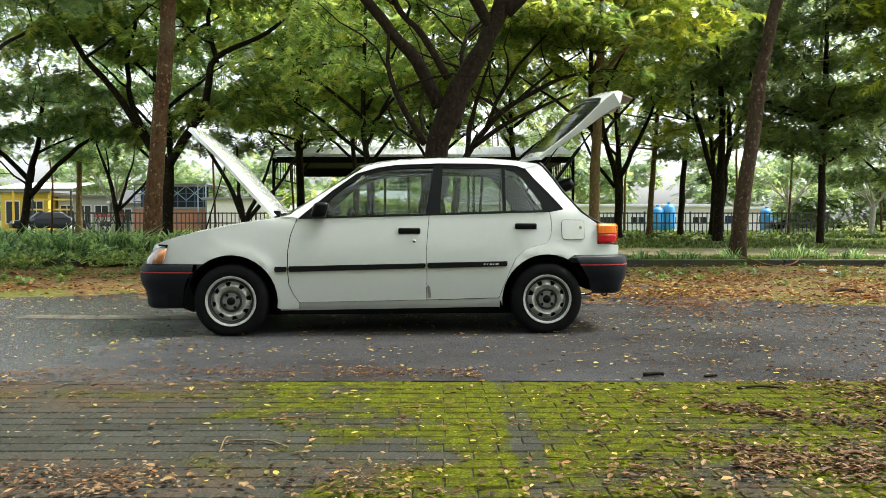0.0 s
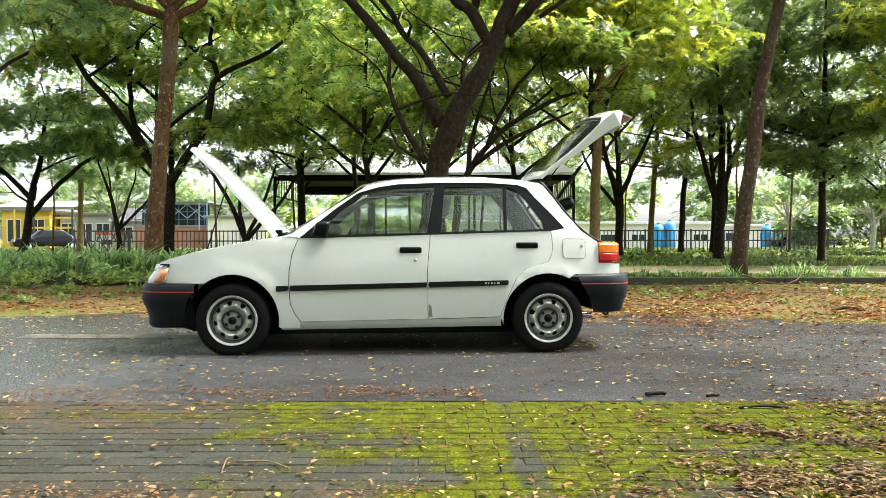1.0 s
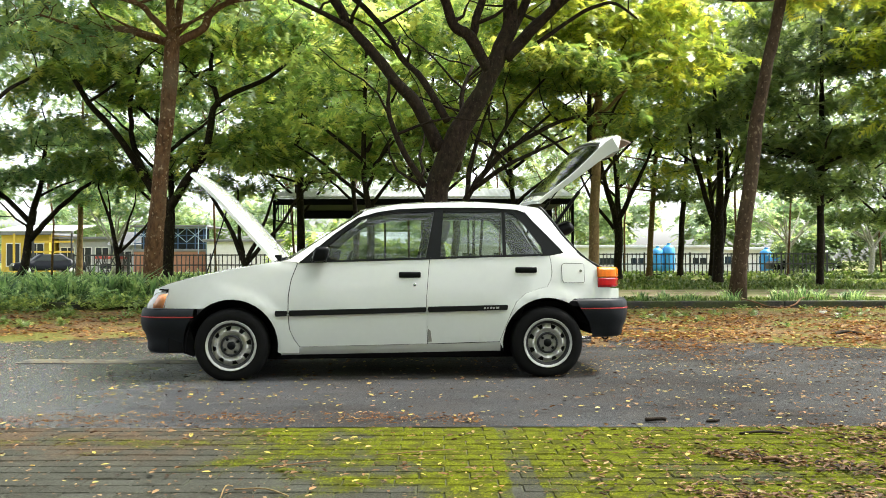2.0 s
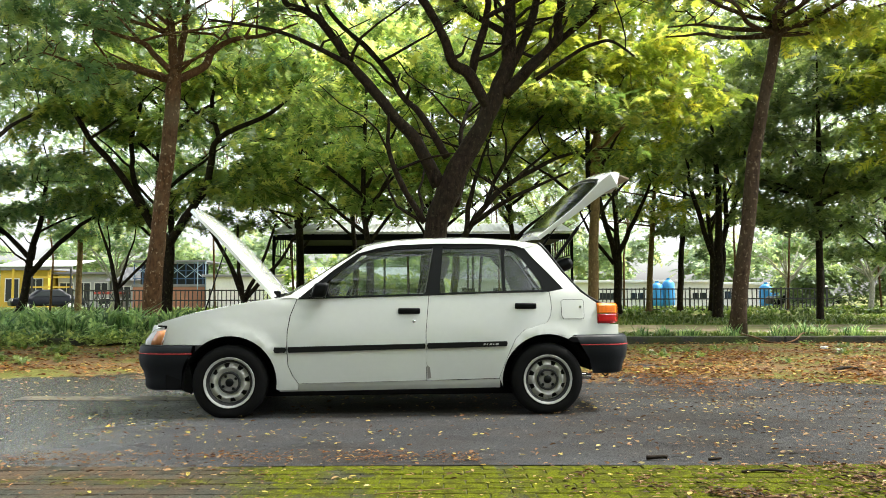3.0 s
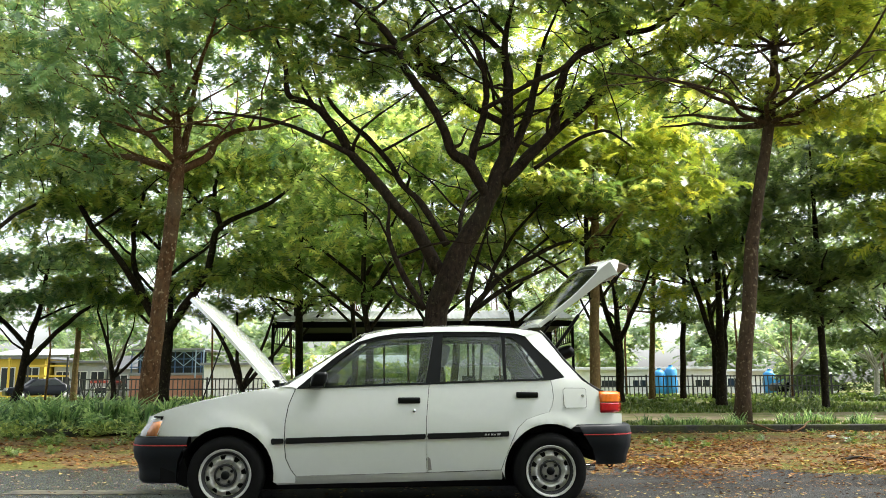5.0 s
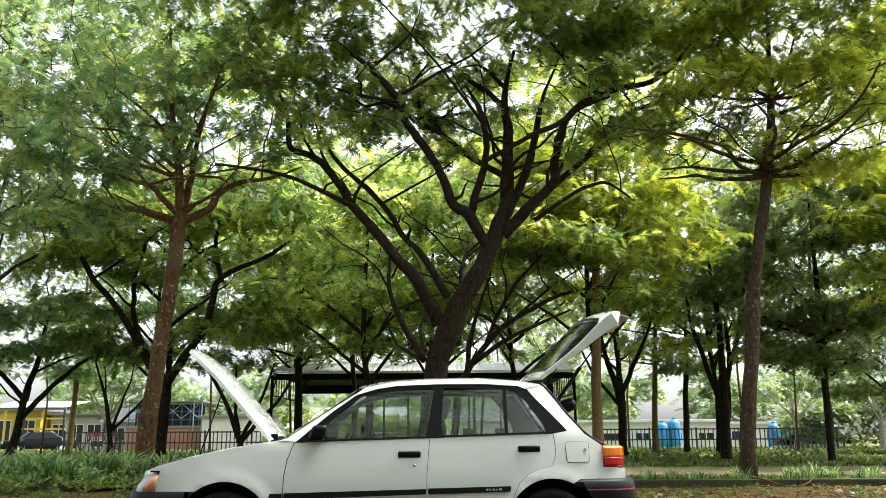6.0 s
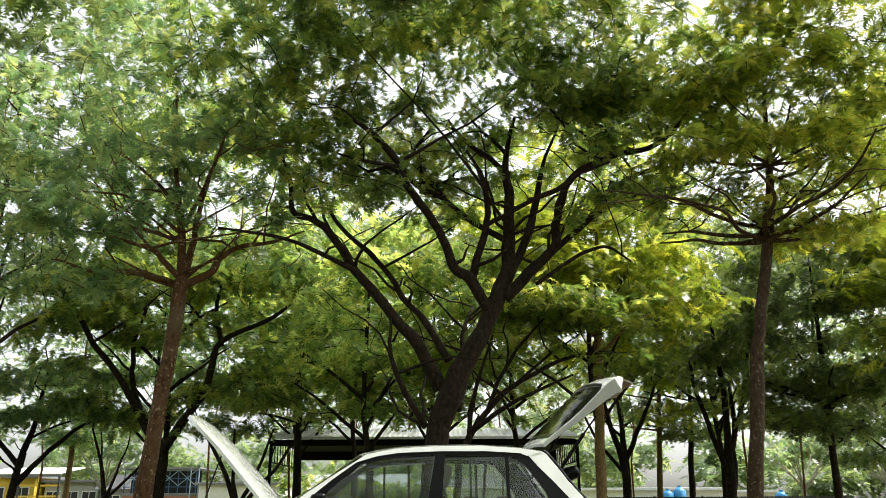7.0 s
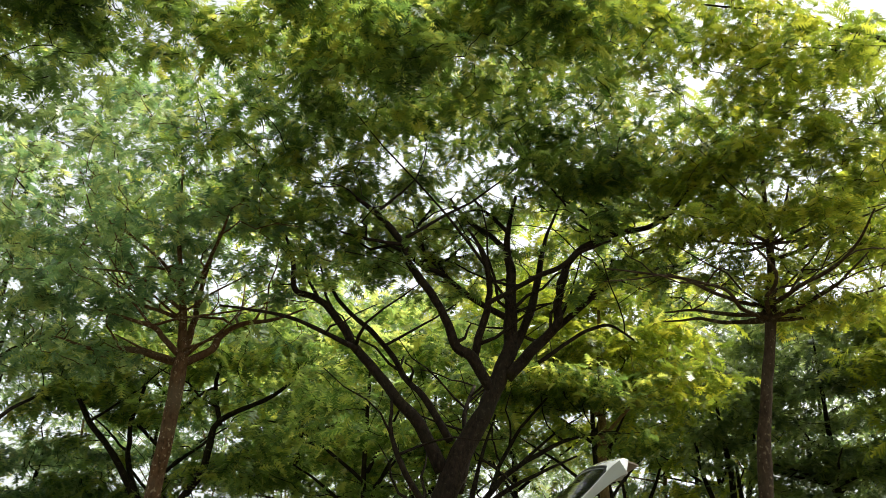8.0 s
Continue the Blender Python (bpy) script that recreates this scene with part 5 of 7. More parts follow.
# forked tree by the fence
tree("tree", [[(6.35, 30.0, 0.1, 0.16), (6.33, 30.0, 0.6, 0.15), (6.28, 30.0, 2.2, 0.125), (5.86, 30.0, 3.7, 0.09), (5.6, 30.0, 5.2, 0.04)],
              [(6.28, 30.0, 2.2, 0.11), (6.96, 30.0, 3.5, 0.08), (7.6, 30.0, 5.0, 0.04)], [(6.28, 30.0, 2.4, 0.08), (6.3, 30.1, 3.8, 0.06), (6.2, 30.2, 5.0, 0.03)], [(6.2, 30.0, 2.0, 0.07), (5.3, 30.0, 3.2, 0.05), (4.9, 30.0, 4.4, 0.02)]],
     [(6.4, 29.8, 5.6, 2.4, 2.0, 0.8), (7.2, 29.8, 7.2, 2.4, 2.0, 1.0)],
     bark_dark, leaf_green, "forked tree with dark stems near the iron fence", 59, 50, 30, 0.6, 1.0)

for k, (x_, lean_, seed_) in enumerate(((8.42, 0.35, 61), (9.7, 0.3, 67), (-14.9, 0.1, 71))):
    tree("tree", [[(x_, 34.0, 0.1, 0.13), (x_ + lean_ * 0.4, 34.0, 2.6, 0.11), (x_ + lean_, 34.0, 5.4, 0.08), (x_ + lean_ * 1.4, 34.0, 8.0, 0.03)]]
         + [[(x_ + lean_ * 0.6, 34, h_, 0.04), (x_ + math.cos(a_) * 0.9, 34 + math.sin(a_) * 0.9, h_ + 0.15, 0.03), (x_ + math.cos(a_) * 1.9, 34 + math.sin(a_) * 1.9, h_ + 0.3, 0.012)] for h_, a_ in ((3.3, 0.3), (3.7, 2.9), (4.4, 5.5), (4.9, 3.5))],
         [(x_ + 0.2, 33.6, 4.2, 1.7, 1.5, 0.5), (x_ + 0.4, 33.8, 6.4, 2.2, 1.8, 1.2), (x_ + 0.4, 33.8, 8.8, 2.2, 1.8, 1.0)],
         bark_dark if k == 1 else bark_pale, leaf_cool if k != 1 else leaf_deep, "thin tree with short level boughs before the fence", seed_, 46, 30, 0.62, 0.9)

# dark many-stemmed tree
tree("tree", [[(8.6, 26.0, 0.1, 0.17), (8.62, 26.0, 1.0, 0.15), (8.66, 26.0, 2.26, 0.14), (8.7, 26.0, 3.4, 0.1), (8.66, 26.0, 4.8, 0.08), (8.5, 26.0, 6.6, 0.04)],
              [(8.62, 26.0, 1.6, 0.09), (8.02, 26.0, 3.6, 0.075), (7.7, 26.0, 5.2, 0.04)], [(8.65, 26.0, 2.2, 0.09), (9.27, 26.0, 4.0, 0.07), (9.6, 26.0, 5.6, 0.04)], [(8.7, 26.3, 0.2, 0.12), (8.95, 26.3, 2.5, 0.1), (9.0, 26.3, 4.5, 0.05)]],
     [(8.6, 25.8, 6.0, 2.2, 2.0, 1.2), (8.8, 25.6, 4.2, 1.9, 1.6, 0.7), (8.6, 25.8, 8.0, 2.6, 2.2, 1.2)],
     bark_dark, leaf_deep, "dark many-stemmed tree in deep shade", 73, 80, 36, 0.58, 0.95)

# tiered dark tree
tree("tree", [[(10.88, 24.0, 0.1, 0.11), (10.9, 24.0, 0.5, 0.1), (10.96, 24.0, 4.06, 0.085), (11.0, 24.0, 6.5, 0.05), (11.0, 24.0, 8.0, 0.02)]]
     + [[(10.94, 24, 3.6, 0.05), (10.94 + math.cos(a_) * 1.2, 24 + math.sin(a_) * 1.2, 4.0, 0.035), (10.94 + math.cos(a_) * 2.5, 24 + math.sin(a_) * 2.5, 4.3, 0.015)] for a_ in (0.2, 1.3, 2.6, 3.4, 4.4, 5.5)],
     [(11.0, 23.7, 4.1, 2.9, 2.2, 0.6), (9.8, 23.9, 3.4, 1.6, 1.6, 0.55), (10.6, 23.4, 3.2, 1.4, 1.2, 0.5), (11.2, 23.8, 6.2, 2.8, 2.2, 1.0), (11.4, 23.8, 8.2, 2.8, 2.2, 1.1)],
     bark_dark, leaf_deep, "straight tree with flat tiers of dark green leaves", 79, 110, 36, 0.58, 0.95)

# small trees by the fence: nearly bare and pale, or many-stemmed
tree("tree", [[(-9.8, 25.0, 0.1, 0.09), (-9.78, 25.0, 0.7, 0.08), (-10.0, 25.0, 2.0, 0.05), (-10.4, 25.0, 3.1, 0.025)]] + [[(-9.78, 25, 1.1, 0.05), (-9.78 + dx, 25, 2.0, 0.035), (-9.78 + dx * 1.8, 25, 3.0, 0.015)] for dx in (0.3, 0.9, -0.2)],
     [(-9.8, 24.8, 3.4, 1.8, 1.4, 0.6)], bark_dark, leaf_green, "small many-stemmed tree behind the raised hood", 83, 26, 26, 0.55, 0.8)
tree("tree", [[(-5.9, 24.6, 0.1, 0.11), (-5.9, 24.6, 0.8, 0.095), (-6.4, 24.6, 2.0, 0.06), (-7.2, 24.6, 3.3, 0.04)]] + [[(-5.9, 24.6, 0.7, 0.07), (-5.9 + dx, 24.6, 1.8, 0.05), (-5.9 + dx * 1.9, 24.6, 3.0, 0.03)] for dx in (-0.1, 0.5, 0.95)],
     [(-6.0, 24.4, 3.6, 2.2, 1.6, 0.7)], bark_dark, leaf_green, "small many-stemmed tree beside the shed", 89, 34, 26, 0.55, 0.85)
for x_, y_, seed_, lab in ((18.2, 44.0, 97, "small grey tree with many bare twigs by the wall"), (20.6, 40.0, 101, "small pale-barked tree with thin twigs on the lawn"), (-15.9, 40.0, 103, "thin pale tree with sparse leaves beside the fence")):
    rng_ = np.random.default_rng(seed_)
    lim = [[(x_, y_, 0.1, 0.13), (x_ + 0.1, y_, 1.2, 0.11), (x_ + 0.05, y_, 2.0, 0.08)]]
    for k in range(9):
        a_ = rng_.uniform(0, 2 * math.pi)
        lim.append([(x_ + 0.08, y_, 1.3 + 0.07 * k, 0.05), (x_ + math.cos(a_) * 0.9, y_ + math.sin(a_) * 0.9, 2.4 + rng_.uniform(0, 0.5), 0.035), (x_ + math.cos(a_) * 1.7, y_ + math.sin(a_) * 1.7, 3.2 + rng_.uniform(-0.3, 0.9), 0.015)])
    tree("small_tree", lim, [(x_, y_, 3.4, 1.9, 1.7, 0.8)], bark_grey, leaf_cool, lab, seed_, 40, 5 if x_ > 0 else 14, 0.5, 0.5)

# trees standing behind the big one and to the sides
for x_, y_, top_, r_, mat_, seed_ in ((-0.3, 27.5, 10.2, 4.2, leaf_sunlit, 111), (2.4, 28.5, 11.5, 3.2, leaf_backlit, 113), (-10.6, 31.0, 12.0, 3.4, leaf_cool, 117), (13.15, 29.0, 11.0, 3.2, leaf_deep, 119), (-16.5, 22.0, 12.0, 3.4, leaf_cool, 121), (12.8, 20.5, 12.5, 3.0, leaf_backlit, 123), (-6.0, 34.5, 11.0, 3.2, leaf_green, 125), (7.4, 35.0, 12.5, 3.2, leaf_backlit, 127), (17.8, 33.0, 9.0, 3.0, leaf_deep, 129), (-11.5, 20.5, 16.5, 3.6, leaf_deep, 131), (-8.2, 24.8, 15.0, 3.6, leaf_green, 137), (4.43, 24.5, 12.5, 3.6, leaf_backlit, 139), (-2.2, 24.0, 9.6, 4.2, leaf_sunlit, 133), (15.5, 24.0, 15.0, 4.4, leaf_backlit, 135), (-3.4, 31.5, 13.0, 3.4, leaf_sunlit, 141), (10.0, 31.0, 13.0, 3.4, leaf_backlit, 143)):
    h_ = top_ * 0.3
    lim = [[(x_, y_, 0.1, 0.11), (x_ + 0.1, y_, h_ * 0.6, 0.09), (x_ - 0.1, y_, h_ * 1.3, 0.075), (x_, y_, top_ * 0.75, 0.04)]]
    lim += [[(x_, y_, h_ * (0.8 + 0.12 * k), 0.06), (x_ + 1.1 * math.cos(k * 2.1 + seed_), y_ + 1.1 * math.sin(k * 2.1 + seed_), h_ * (0.8 + 0.12 * k) + 0.9, 0.045), (x_ + 2.1 * math.cos(k * 2.1 + seed_), y_ + 2.1 * math.sin(k * 2.1 + seed_), h_ * (0.8 + 0.12 * k) + 1.6, 0.02)] for k in range(6)]
    tree("tree", lim, ([(x_, y_, top_ * 0.34, r_ * 0.85, r_ * 0.7, top_ * 0.05)] if x_ > 8 else []) + [(x_, y_, top_ * 0.5, r_, r_ * 0.8, top_ * 0.14), (x_, y_, top_ * 0.78, r_ * 1.1, r_ * 0.9, top_ * 0.2)], bark_dark, mat_, "park tree with layered light green crown further back", seed_, int(90 * max(1.0, (r_ / 3.4) ** 2)), 34, 0.6, 0.95, leaflets=10)

# boughs that hang in from a tree standing left of the road
tree("tree", [[(-12.5, 10.5, 0.0, 0.3), (-12.3, 10.6, 3.0, 0.25), (-11.8, 10.8, 6.0, 0.18), (-10.2, 11.2, 9.6, 0.07), (-6.0, 11.8, 10.8, 0.035), (-3.6, 12.2, 11.4, 0.015)],
              [(-11.6, 10.9, 6.4, 0.1), (-10.4, 12.2, 8.0, 0.05), (-8.6, 13.0, 9.6, 0.02)]],
     [(-5.4, 11.8, 10.4, 2.0, 1.4, 0.6), (-7.4, 11.4, 9.6, 1.8, 1.4, 0.9), (-2.2, 12.6, 10.6, 2.4, 1.4, 0.7), (1.0, 13.4, 11.4, 2.4, 1.4, 0.7)],
     bark_umber, leaf_green, "tall tree whose feathery boughs hang over the road", 107, 170, 40, 0.46, 0.8, flat=0.35)
tree("tree", [[(13.0, 12.5, 0.0, 0.3), (12.6, 12.6, 3.0, 0.25), (11.8, 12.8, 6.0, 0.18), (10.2, 13.2, 9.6, 0.07), (7.5, 13.8, 11.6, 0.035), (5.0, 14.2, 12.4, 0.015)],
              [(11.5, 12.9, 6.6, 0.1), (10.2, 14.0, 8.4, 0.07), (9.4, 14.8, 9.8, 0.03)]],
     [(7.6, 14.0, 10.9, 2.4, 1.6, 0.9), (10.4, 14.2, 9.4, 1.5, 1.4, 0.8), (4.8, 14.2, 11.7, 2.4, 1.4, 0.7)],
     bark_dark, leaf_backlit, "tall tree with backlit yellow-green boughs over the verge", 109, 90, 38, 0.44, 0.8, flat=0.35)

# ---- far woods that close the park ----
def woods(name, spots, mat, label, seed, per=26, fronds=16, frond=1.1, low=0.24, trunks=True):
    """Crowns and stems of a row of trees: spots of (x, y, height, radius)."""
    rng = np.random.default_rng(seed)
    vs, fs, n0 = [], [], 0
    bm = bmesh.new()
    for x_, y_, h_, r_ in spots:
        half = h_ * (1 - low) / 2
        P = crown_points(rng, [(x_, y_, h_ - half, r_, r_, half)], per)
        cl = np.repeat(np.arange(per), fronds)
        m_ = per * fronds
        ang, r = rng.uniform(0, 2 * math.pi, m_), np.sqrt(rng.uniform(0, 1, m_)) * r_ * 0.36
        off = np.stack([np.cos(ang) * r, np.sin(ang) * r, rng.normal(0, 0.22, m_)], 1)
        v, f = frond_mesh(P[cl] + off, np.stack([np.cos(ang), np.sin(ang), rng.normal(-0.2, 0.4, m_)], 1), frond * rng.uniform(0.45, 1.0, m_), rng, 8)
        vs.append(v), fs.append(f + n0)
        n0 += len(v)
        if trunks:
            top = Vector((x_ + rng.uniform(-0.5, 0.5), y_, h_ * 0.6))
            tube(bm, [(x_, y_, 0), (x_ + rng.uniform(-0.2, 0.2), y_, h_ * 0.3), top], [0.06, 0.05, 0.035], 6)
            for k in range(7):
                tube(bm, [top * 0.75 + Vector((x_, y_, 0)) * 0.25, P[k] * 0.5 + np.array(top) * 0.5 + rng.normal(0, 0.2, 3), P[k]], [0.035, 0.025, 0.012], 5, False)
    ob = tagged(mesh_part(name, np.concatenate(vs), np.concatenate(fs), mat), label, "woods", "", "stuff")
    if trunks:
        tagged(part(name + "_stems", bm, bark_brown, None, "", True), "dark stems and boughs of the distant trees", "woods", "", "stuff")
    return ob


leaf_light = foliage("leaf_light", [(0.0, (0.075, 0.125, 0.06)), (0.4, (0.125, 0.19, 0.085)), (0.8, (0.17, 0.245, 0.11)), (1.0, (0.24, 0.28, 0.12))], 0.5)
rng = np.random.default_rng(5)
woods("far_woods", [(x + rng.uniform(-2, 2), rng.uniform(66, 90), rng.uniform(5.0, 10.5), rng.uniform(2.6, 4.2)) for x in np.arange(-75, 80, 3.6)], leaf_light, "dense pale green trees in the distance beyond the buildings", 3, 34, 14, 1.3, 0.12, False)
woods("park_woods", [(x + rng.uniform(-1, 1), rng.uniform(37, 47), rng.uniform(8.5, 13), rng.uniform(2.8, 3.8)) for x in (-27, -23, -19, -14.5, -11, -7.5, -4, -0.5, 3, 6, 10, 13.5, 17, 21, 25, 29)], leaf_light, "broad light green crowns of the trees beyond the shed", 4, 38, 20, 0.62, 0.38)
woods("thicket", [(24.6, 48, 3.2, 2.2), (27.5, 49, 4.4, 2.8), (22.4, 52, 2.8, 2.0), (31, 48, 5.0, 2.8), (21.0, 47, 2.4, 1.6)], leaf_deep, "dense green thicket at the edge of the lawn", 6, 36, 20, 0.8, 0.0, False)
woods("hedge", [(-8.6, 51, 2.6, 1.9), (-6.0, 52, 2.9, 2.0), (-3.6, 51.5, 2.5, 1.8), (-1.6, 52.5, 2.2, 1.6)], leaf_green, "green bushes growing before the low grey building", 7, 34, 18, 0.7, 0.0, False)
# trees added behind the camera to block low light; seen in paint and glass
woods("light_block_woods", [(x + rng.uniform(-1.5, 1.5), rng.uniform(-22, -14), rng.uniform(12, 15), rng.uniform(3.2, 4.4)) for x in np.arange(-46, 48, 4.0)], leaf_green, "row of tall green trees added behind the camera to block low light", 8, 90, 12, 1.85, 0.08)

# crowns added out of view to cut the light on road and car
woods("shade_woods", [(-6.5, -2.5, 13, 3.5), (-1.0, -4.5, 13.5, 3.5), (4.5, -2.5, 13, 3.5), (10.0, -1.0, 13, 3.4), (-12.0, -1.0, 13, 3.4), (1.5, -9.0, 14, 3.4)], leaf_deep, "unseen tall trees added beside the paving to shade the road", 9, 28, 26, 0.8, 0.5)

# ---- shed, fence, buildings ----
m_sheet = simple("galvanised_sheet", (0.72, 0.73, 0.74), 0.45, 0.2, 0.25, 0.8, 0.1)
m_black = simple("black_steel", (0.006, 0.006, 0.0065), 0.7, 0, 0.3, 5, shine=0.1)
m_iron = simple("fence_iron", (0.035, 0.035, 0.034), 0.6, 0, 0.5, 6)
m_white = simple("white_render", (0.72, 0.72, 0.7), 0.8, 0, 0.2, 0.6, 0.1)
m_grey = simple("grey_render", (0.42, 0.43, 0.44), 0.8, 0, 0.3, 0.6, 0.1)
m_yellow = simple("yellow_render", (0.62, 0.42, 0.05), 0.75, 0, 0.25, 0.5)
m_brick = simple("red_brick_wall", (0.36, 0.17, 0.11), 0.85, 0, 0.35, 0.9, 0.3)
m_blue = simple("blue_plastic", (0.03, 0.24, 0.55), 0.45, 0, 0.2, 1.5)
m_bluesteel = simple("blue_steel", (0.05, 0.1, 0.2), 0.5, 0.3, 0.3, 2)
m_roofgrey = simple("roof_sheet_grey", (0.2, 0.2, 0.21), 0.6, 0.1, 0.35, 0.8)
m_redtile = simple("red_roof_sheet", (0.4, 0.07, 0.05), 0.6, 0, 0.3, 0.8)
m_window = simple("dark_window_glass", (0.03, 0.035, 0.04), 0.1, 0, 0.2, 2)


def shed(m):
    s = empty("open_shed", m, "long open shed with pale sheet roof and black underside", "shed")
    bm = bmesh.new()
    rows = []
    for k in range(122):
        x = -6.1 + k * 0.1
        dz = 0.02 * (k % 2)
        rows.append([bm.verts.new((x, y, z + dz)) for y, z in ((0, 0.0), (3.5, 0.62), (7, 0.0))])
    for a, b_ in zip(rows, rows[1:]):
        for k in range(2):
            bm.faces.new((a[k], b_[k], b_[k + 1], a[k + 1]))
    bmesh.ops.solidify(bm, geom=bm.faces[:], thickness=0.03)
    r = part("roof", bm, m_sheet, s)
    r.location = (0, 0, 3.42)
    part("fascia", boxed(-6.1, 6.1, -0.02, 0.03, 3.35, 3.42), m_sheet, s)
    part("ceiling_lining", boxed(-5.9, 5.9, 0.1, 6.9, 3.28, 3.34), m_black, s)
    part("beam", boxed(-6.0, 6.0, 0.05, 0.15, 3.1, 3.3), m_black, s)
    part("beam", boxed(-6.0, 6.0, 6.85, 6.95, 2.9, 3.3), m_black, s)
    for x in (-5.95, -2.0, 2.0, 5.95):
        for y in (0.1, 6.9):
            part("post", boxed(x - 0.05, x + 0.05, y - 0.05, y + 0.05, -0.1, 3.3), m_black, s)
    for x in (-5.95, 5.95):
        for k in range(12):
            y = 0.4 + k * 0.55
            part("lattice_bar", boxed(x - 0.015, x + 0.015, y - 0.015, y + 0.015, 2.5, 3.3), m_black, s)
        part("lattice_rail", boxed(x - 0.02, x + 0.02, 0.1, 6.9, 2.48, 2.52), m_black, s)
    for x, sg in ((-5.95, -1), (5.95, 1)):
        part("brace", tube(bmesh.new(), [(x, 0.1, 2.5), (x + sg * 0.0, 1.0, 3.3)], 0.03, 6), m_black, s)
    return s


shed(pose(-0.78, 33.0, 0.0))


def fence(x0, x1, y, h, lean, label):
    f = empty("iron_fence", pose(x0, y, 0.05), label, "fence")
    L = x1 - x0
    post = boxed(-0.035, 0.035, -0.035, 0.035, -0.1, h + 0.04)
    pm = part("post", post, m_iron, f).data
    k = 1
    while k * 2.2 < L + 0.1:
        o = new("post", pm)
        o.parent, o.location = f, (k * 2.2, 0, 0)
        k += 1
    for z in (0.12, h * 0.55, h - 0.04):
        part("rail", boxed(0, L, -0.03, 0.03, z - 0.03, z + 0.03), m_iron, f)
    bar = part("bar", boxed(-0.02, 0.02, -0.02, 0.02, 0.06, h), m_iron, f).data
    for k in range(1, int(L / 0.2)):
        o = new("bar", bar)
        o.parent, o.location = f, (k * 0.2, 0, 0)
        o.rotation_euler = (0, lean * math.sin(k * 1.7), 0)
    return f


fence(7.5, 18.9, 40.0, 1.15, 0.02, "dark iron bar fence along the lawn")
fence(-17.8, -8.2, 40.0, 1.15, 0.02, "dark iron bar fence by the car park")
fence(-16.8, -14.3, 38.6, 1.15, 0.6, "old iron gate with slanting bars")


def house(name, x0, x1, y, d, h, mat, roof_mat, label, roof="flat", windows=0, wz=(1.0, 2.0), over=0.4):
    hs = empty(name, pose(x0, y, 0.0), label, "building")
    L = x1 - x0
    part("wall", boxed(0, L, 0, d, -0.1, h), mat, hs)
    if roof == "flat":
        part("roof", boxed(-over, L + over, -over, d + over, h + 0.004, h + 0.18, 0.02), roof_mat, hs)
    else:
        bm = bmesh.new()
        v = [bm.verts.new(p) for p in ((-over, -over, h), (L + over, -over, h), (L + over, d / 2, h + d * 0.22), (-over, d / 2, h + d * 0.22), (-over, d + over, h), (L + over, d + over, h))]
        bm.faces.new((v[0], v[1], v[2], v[3]))
        bm.faces.new((v[3], v[2], v[5], v[4]))
        bmesh.ops.solidify(bm, geom=bm.faces[:], thickness=0.1)
        part("roof", bm, roof_mat, hs)
    for k in range(windows):
        cx = L * (k + 0.5) / windows
        wn_ = part("window", boxed(cx - 0.55, cx + 0.55, -0.03, 0.02, wz[0], wz[1]), m_white, hs)
        part("pane", boxed(cx - 0.48, cx - 0.03, -0.036, -0.03, wz[0] + 0.07, wz[1] - 0.07), m_window, wn_)
        part("pane", boxed(cx + 0.03, cx + 0.48, -0.036, -0.03, wz[0] + 0.07, wz[1] - 0.07), m_window, wn_)
    return hs


house("side_building", -29.6, -25.6, 64, 4, 2.6, m_grey, m_roofgrey, "grey rendered building with dark windows", "flat", 3, (0.5, 2.0), 0.3)
house("yellow_building", -33.5, -29.9, 63, 5, 2.9, m_yellow, m_roofgrey, "yellow rendered building with large dark windows", "flat", 2, (0.5, 2.3), 0.3)


def canopy(x0, x1, y0, y1, z0, z1):
    """An open car port: sloping sheet roof on posts, with yellow rails."""
    c_ = empty("car_port", pose(x0, y0, 0.0), "open car port with pale sheet roof on yellow posts", "canopy")
    L, d = x1 - x0, y1 - y0
    bm = boxed(0, L, 0, d, 0, 0.05)
    for v in bm.verts:
        v.co.z += z0 + (z1 - z0) * v.co.y / d
    part("roof", bm, m_sheet, c_)
    part("beam", boxed(0, L, 0.1, 0.2, z0 - 0.16, z0 - 0.005), m_roofgrey, c_)
    for k in range(5):
        x = 0.1 + (L - 0.2) * k / 4
        part("post", boxed(x - 0.06, x + 0.06, 0.1, 0.22, -0.1, z0 - 0.16), m_yellow if k % 2 else m_iron, c_)
    for z in (1.5, 2.2):
        part("rail", boxed(L * 0.45, L, 0.12, 0.18, z, z + 0.12), m_yellow, c_)
    return c_


canopy(-31.5, -25.9, 58.0, 62.0, 3.0, 3.55)
house("small_kiosk", -24.4, -22.9, 58.5, 2, 1.05, m_grey, m_redtile, "small kiosk with a red sheet roof", "flat", 1, (0.3, 0.8), 0.1)
house("small_house", -25.0, -21.5, 63, 5, 2.1, m_grey, m_roofgrey, "low grey house with sloping sheet roof", "gable", 2, (0.7, 1.7))
wk = house("workshop", -21.6, -16.6, 58, 5, 1.55, m_brick, m_roofgrey, "red brick workshop with blue steel upper frame", "flat", 0, (0.5, 1.2), 0.05)
m_palesteel = simple("pale_blue_steel", (0.3, 0.4, 0.5), 0.5, 0.2, 0.3, 2)
for k in range(9):
    part("steel_post", boxed(0.05 + k * 0.6, 0.11 + k * 0.6, 0.0, 0.06, 1.7, 3.25), m_bluesteel, wk)
for k in range(4):
    x_ = 0.1 + k * 1.2
    for a_, b_ in ((2.2, 3.2), (3.2, 2.2)):
        part("cross_brace", tube(bmesh.new(), [(x_, -0.05, a_), (x_ + 1.2, -0.05, b_)], 0.025, 6), m_palesteel, wk)
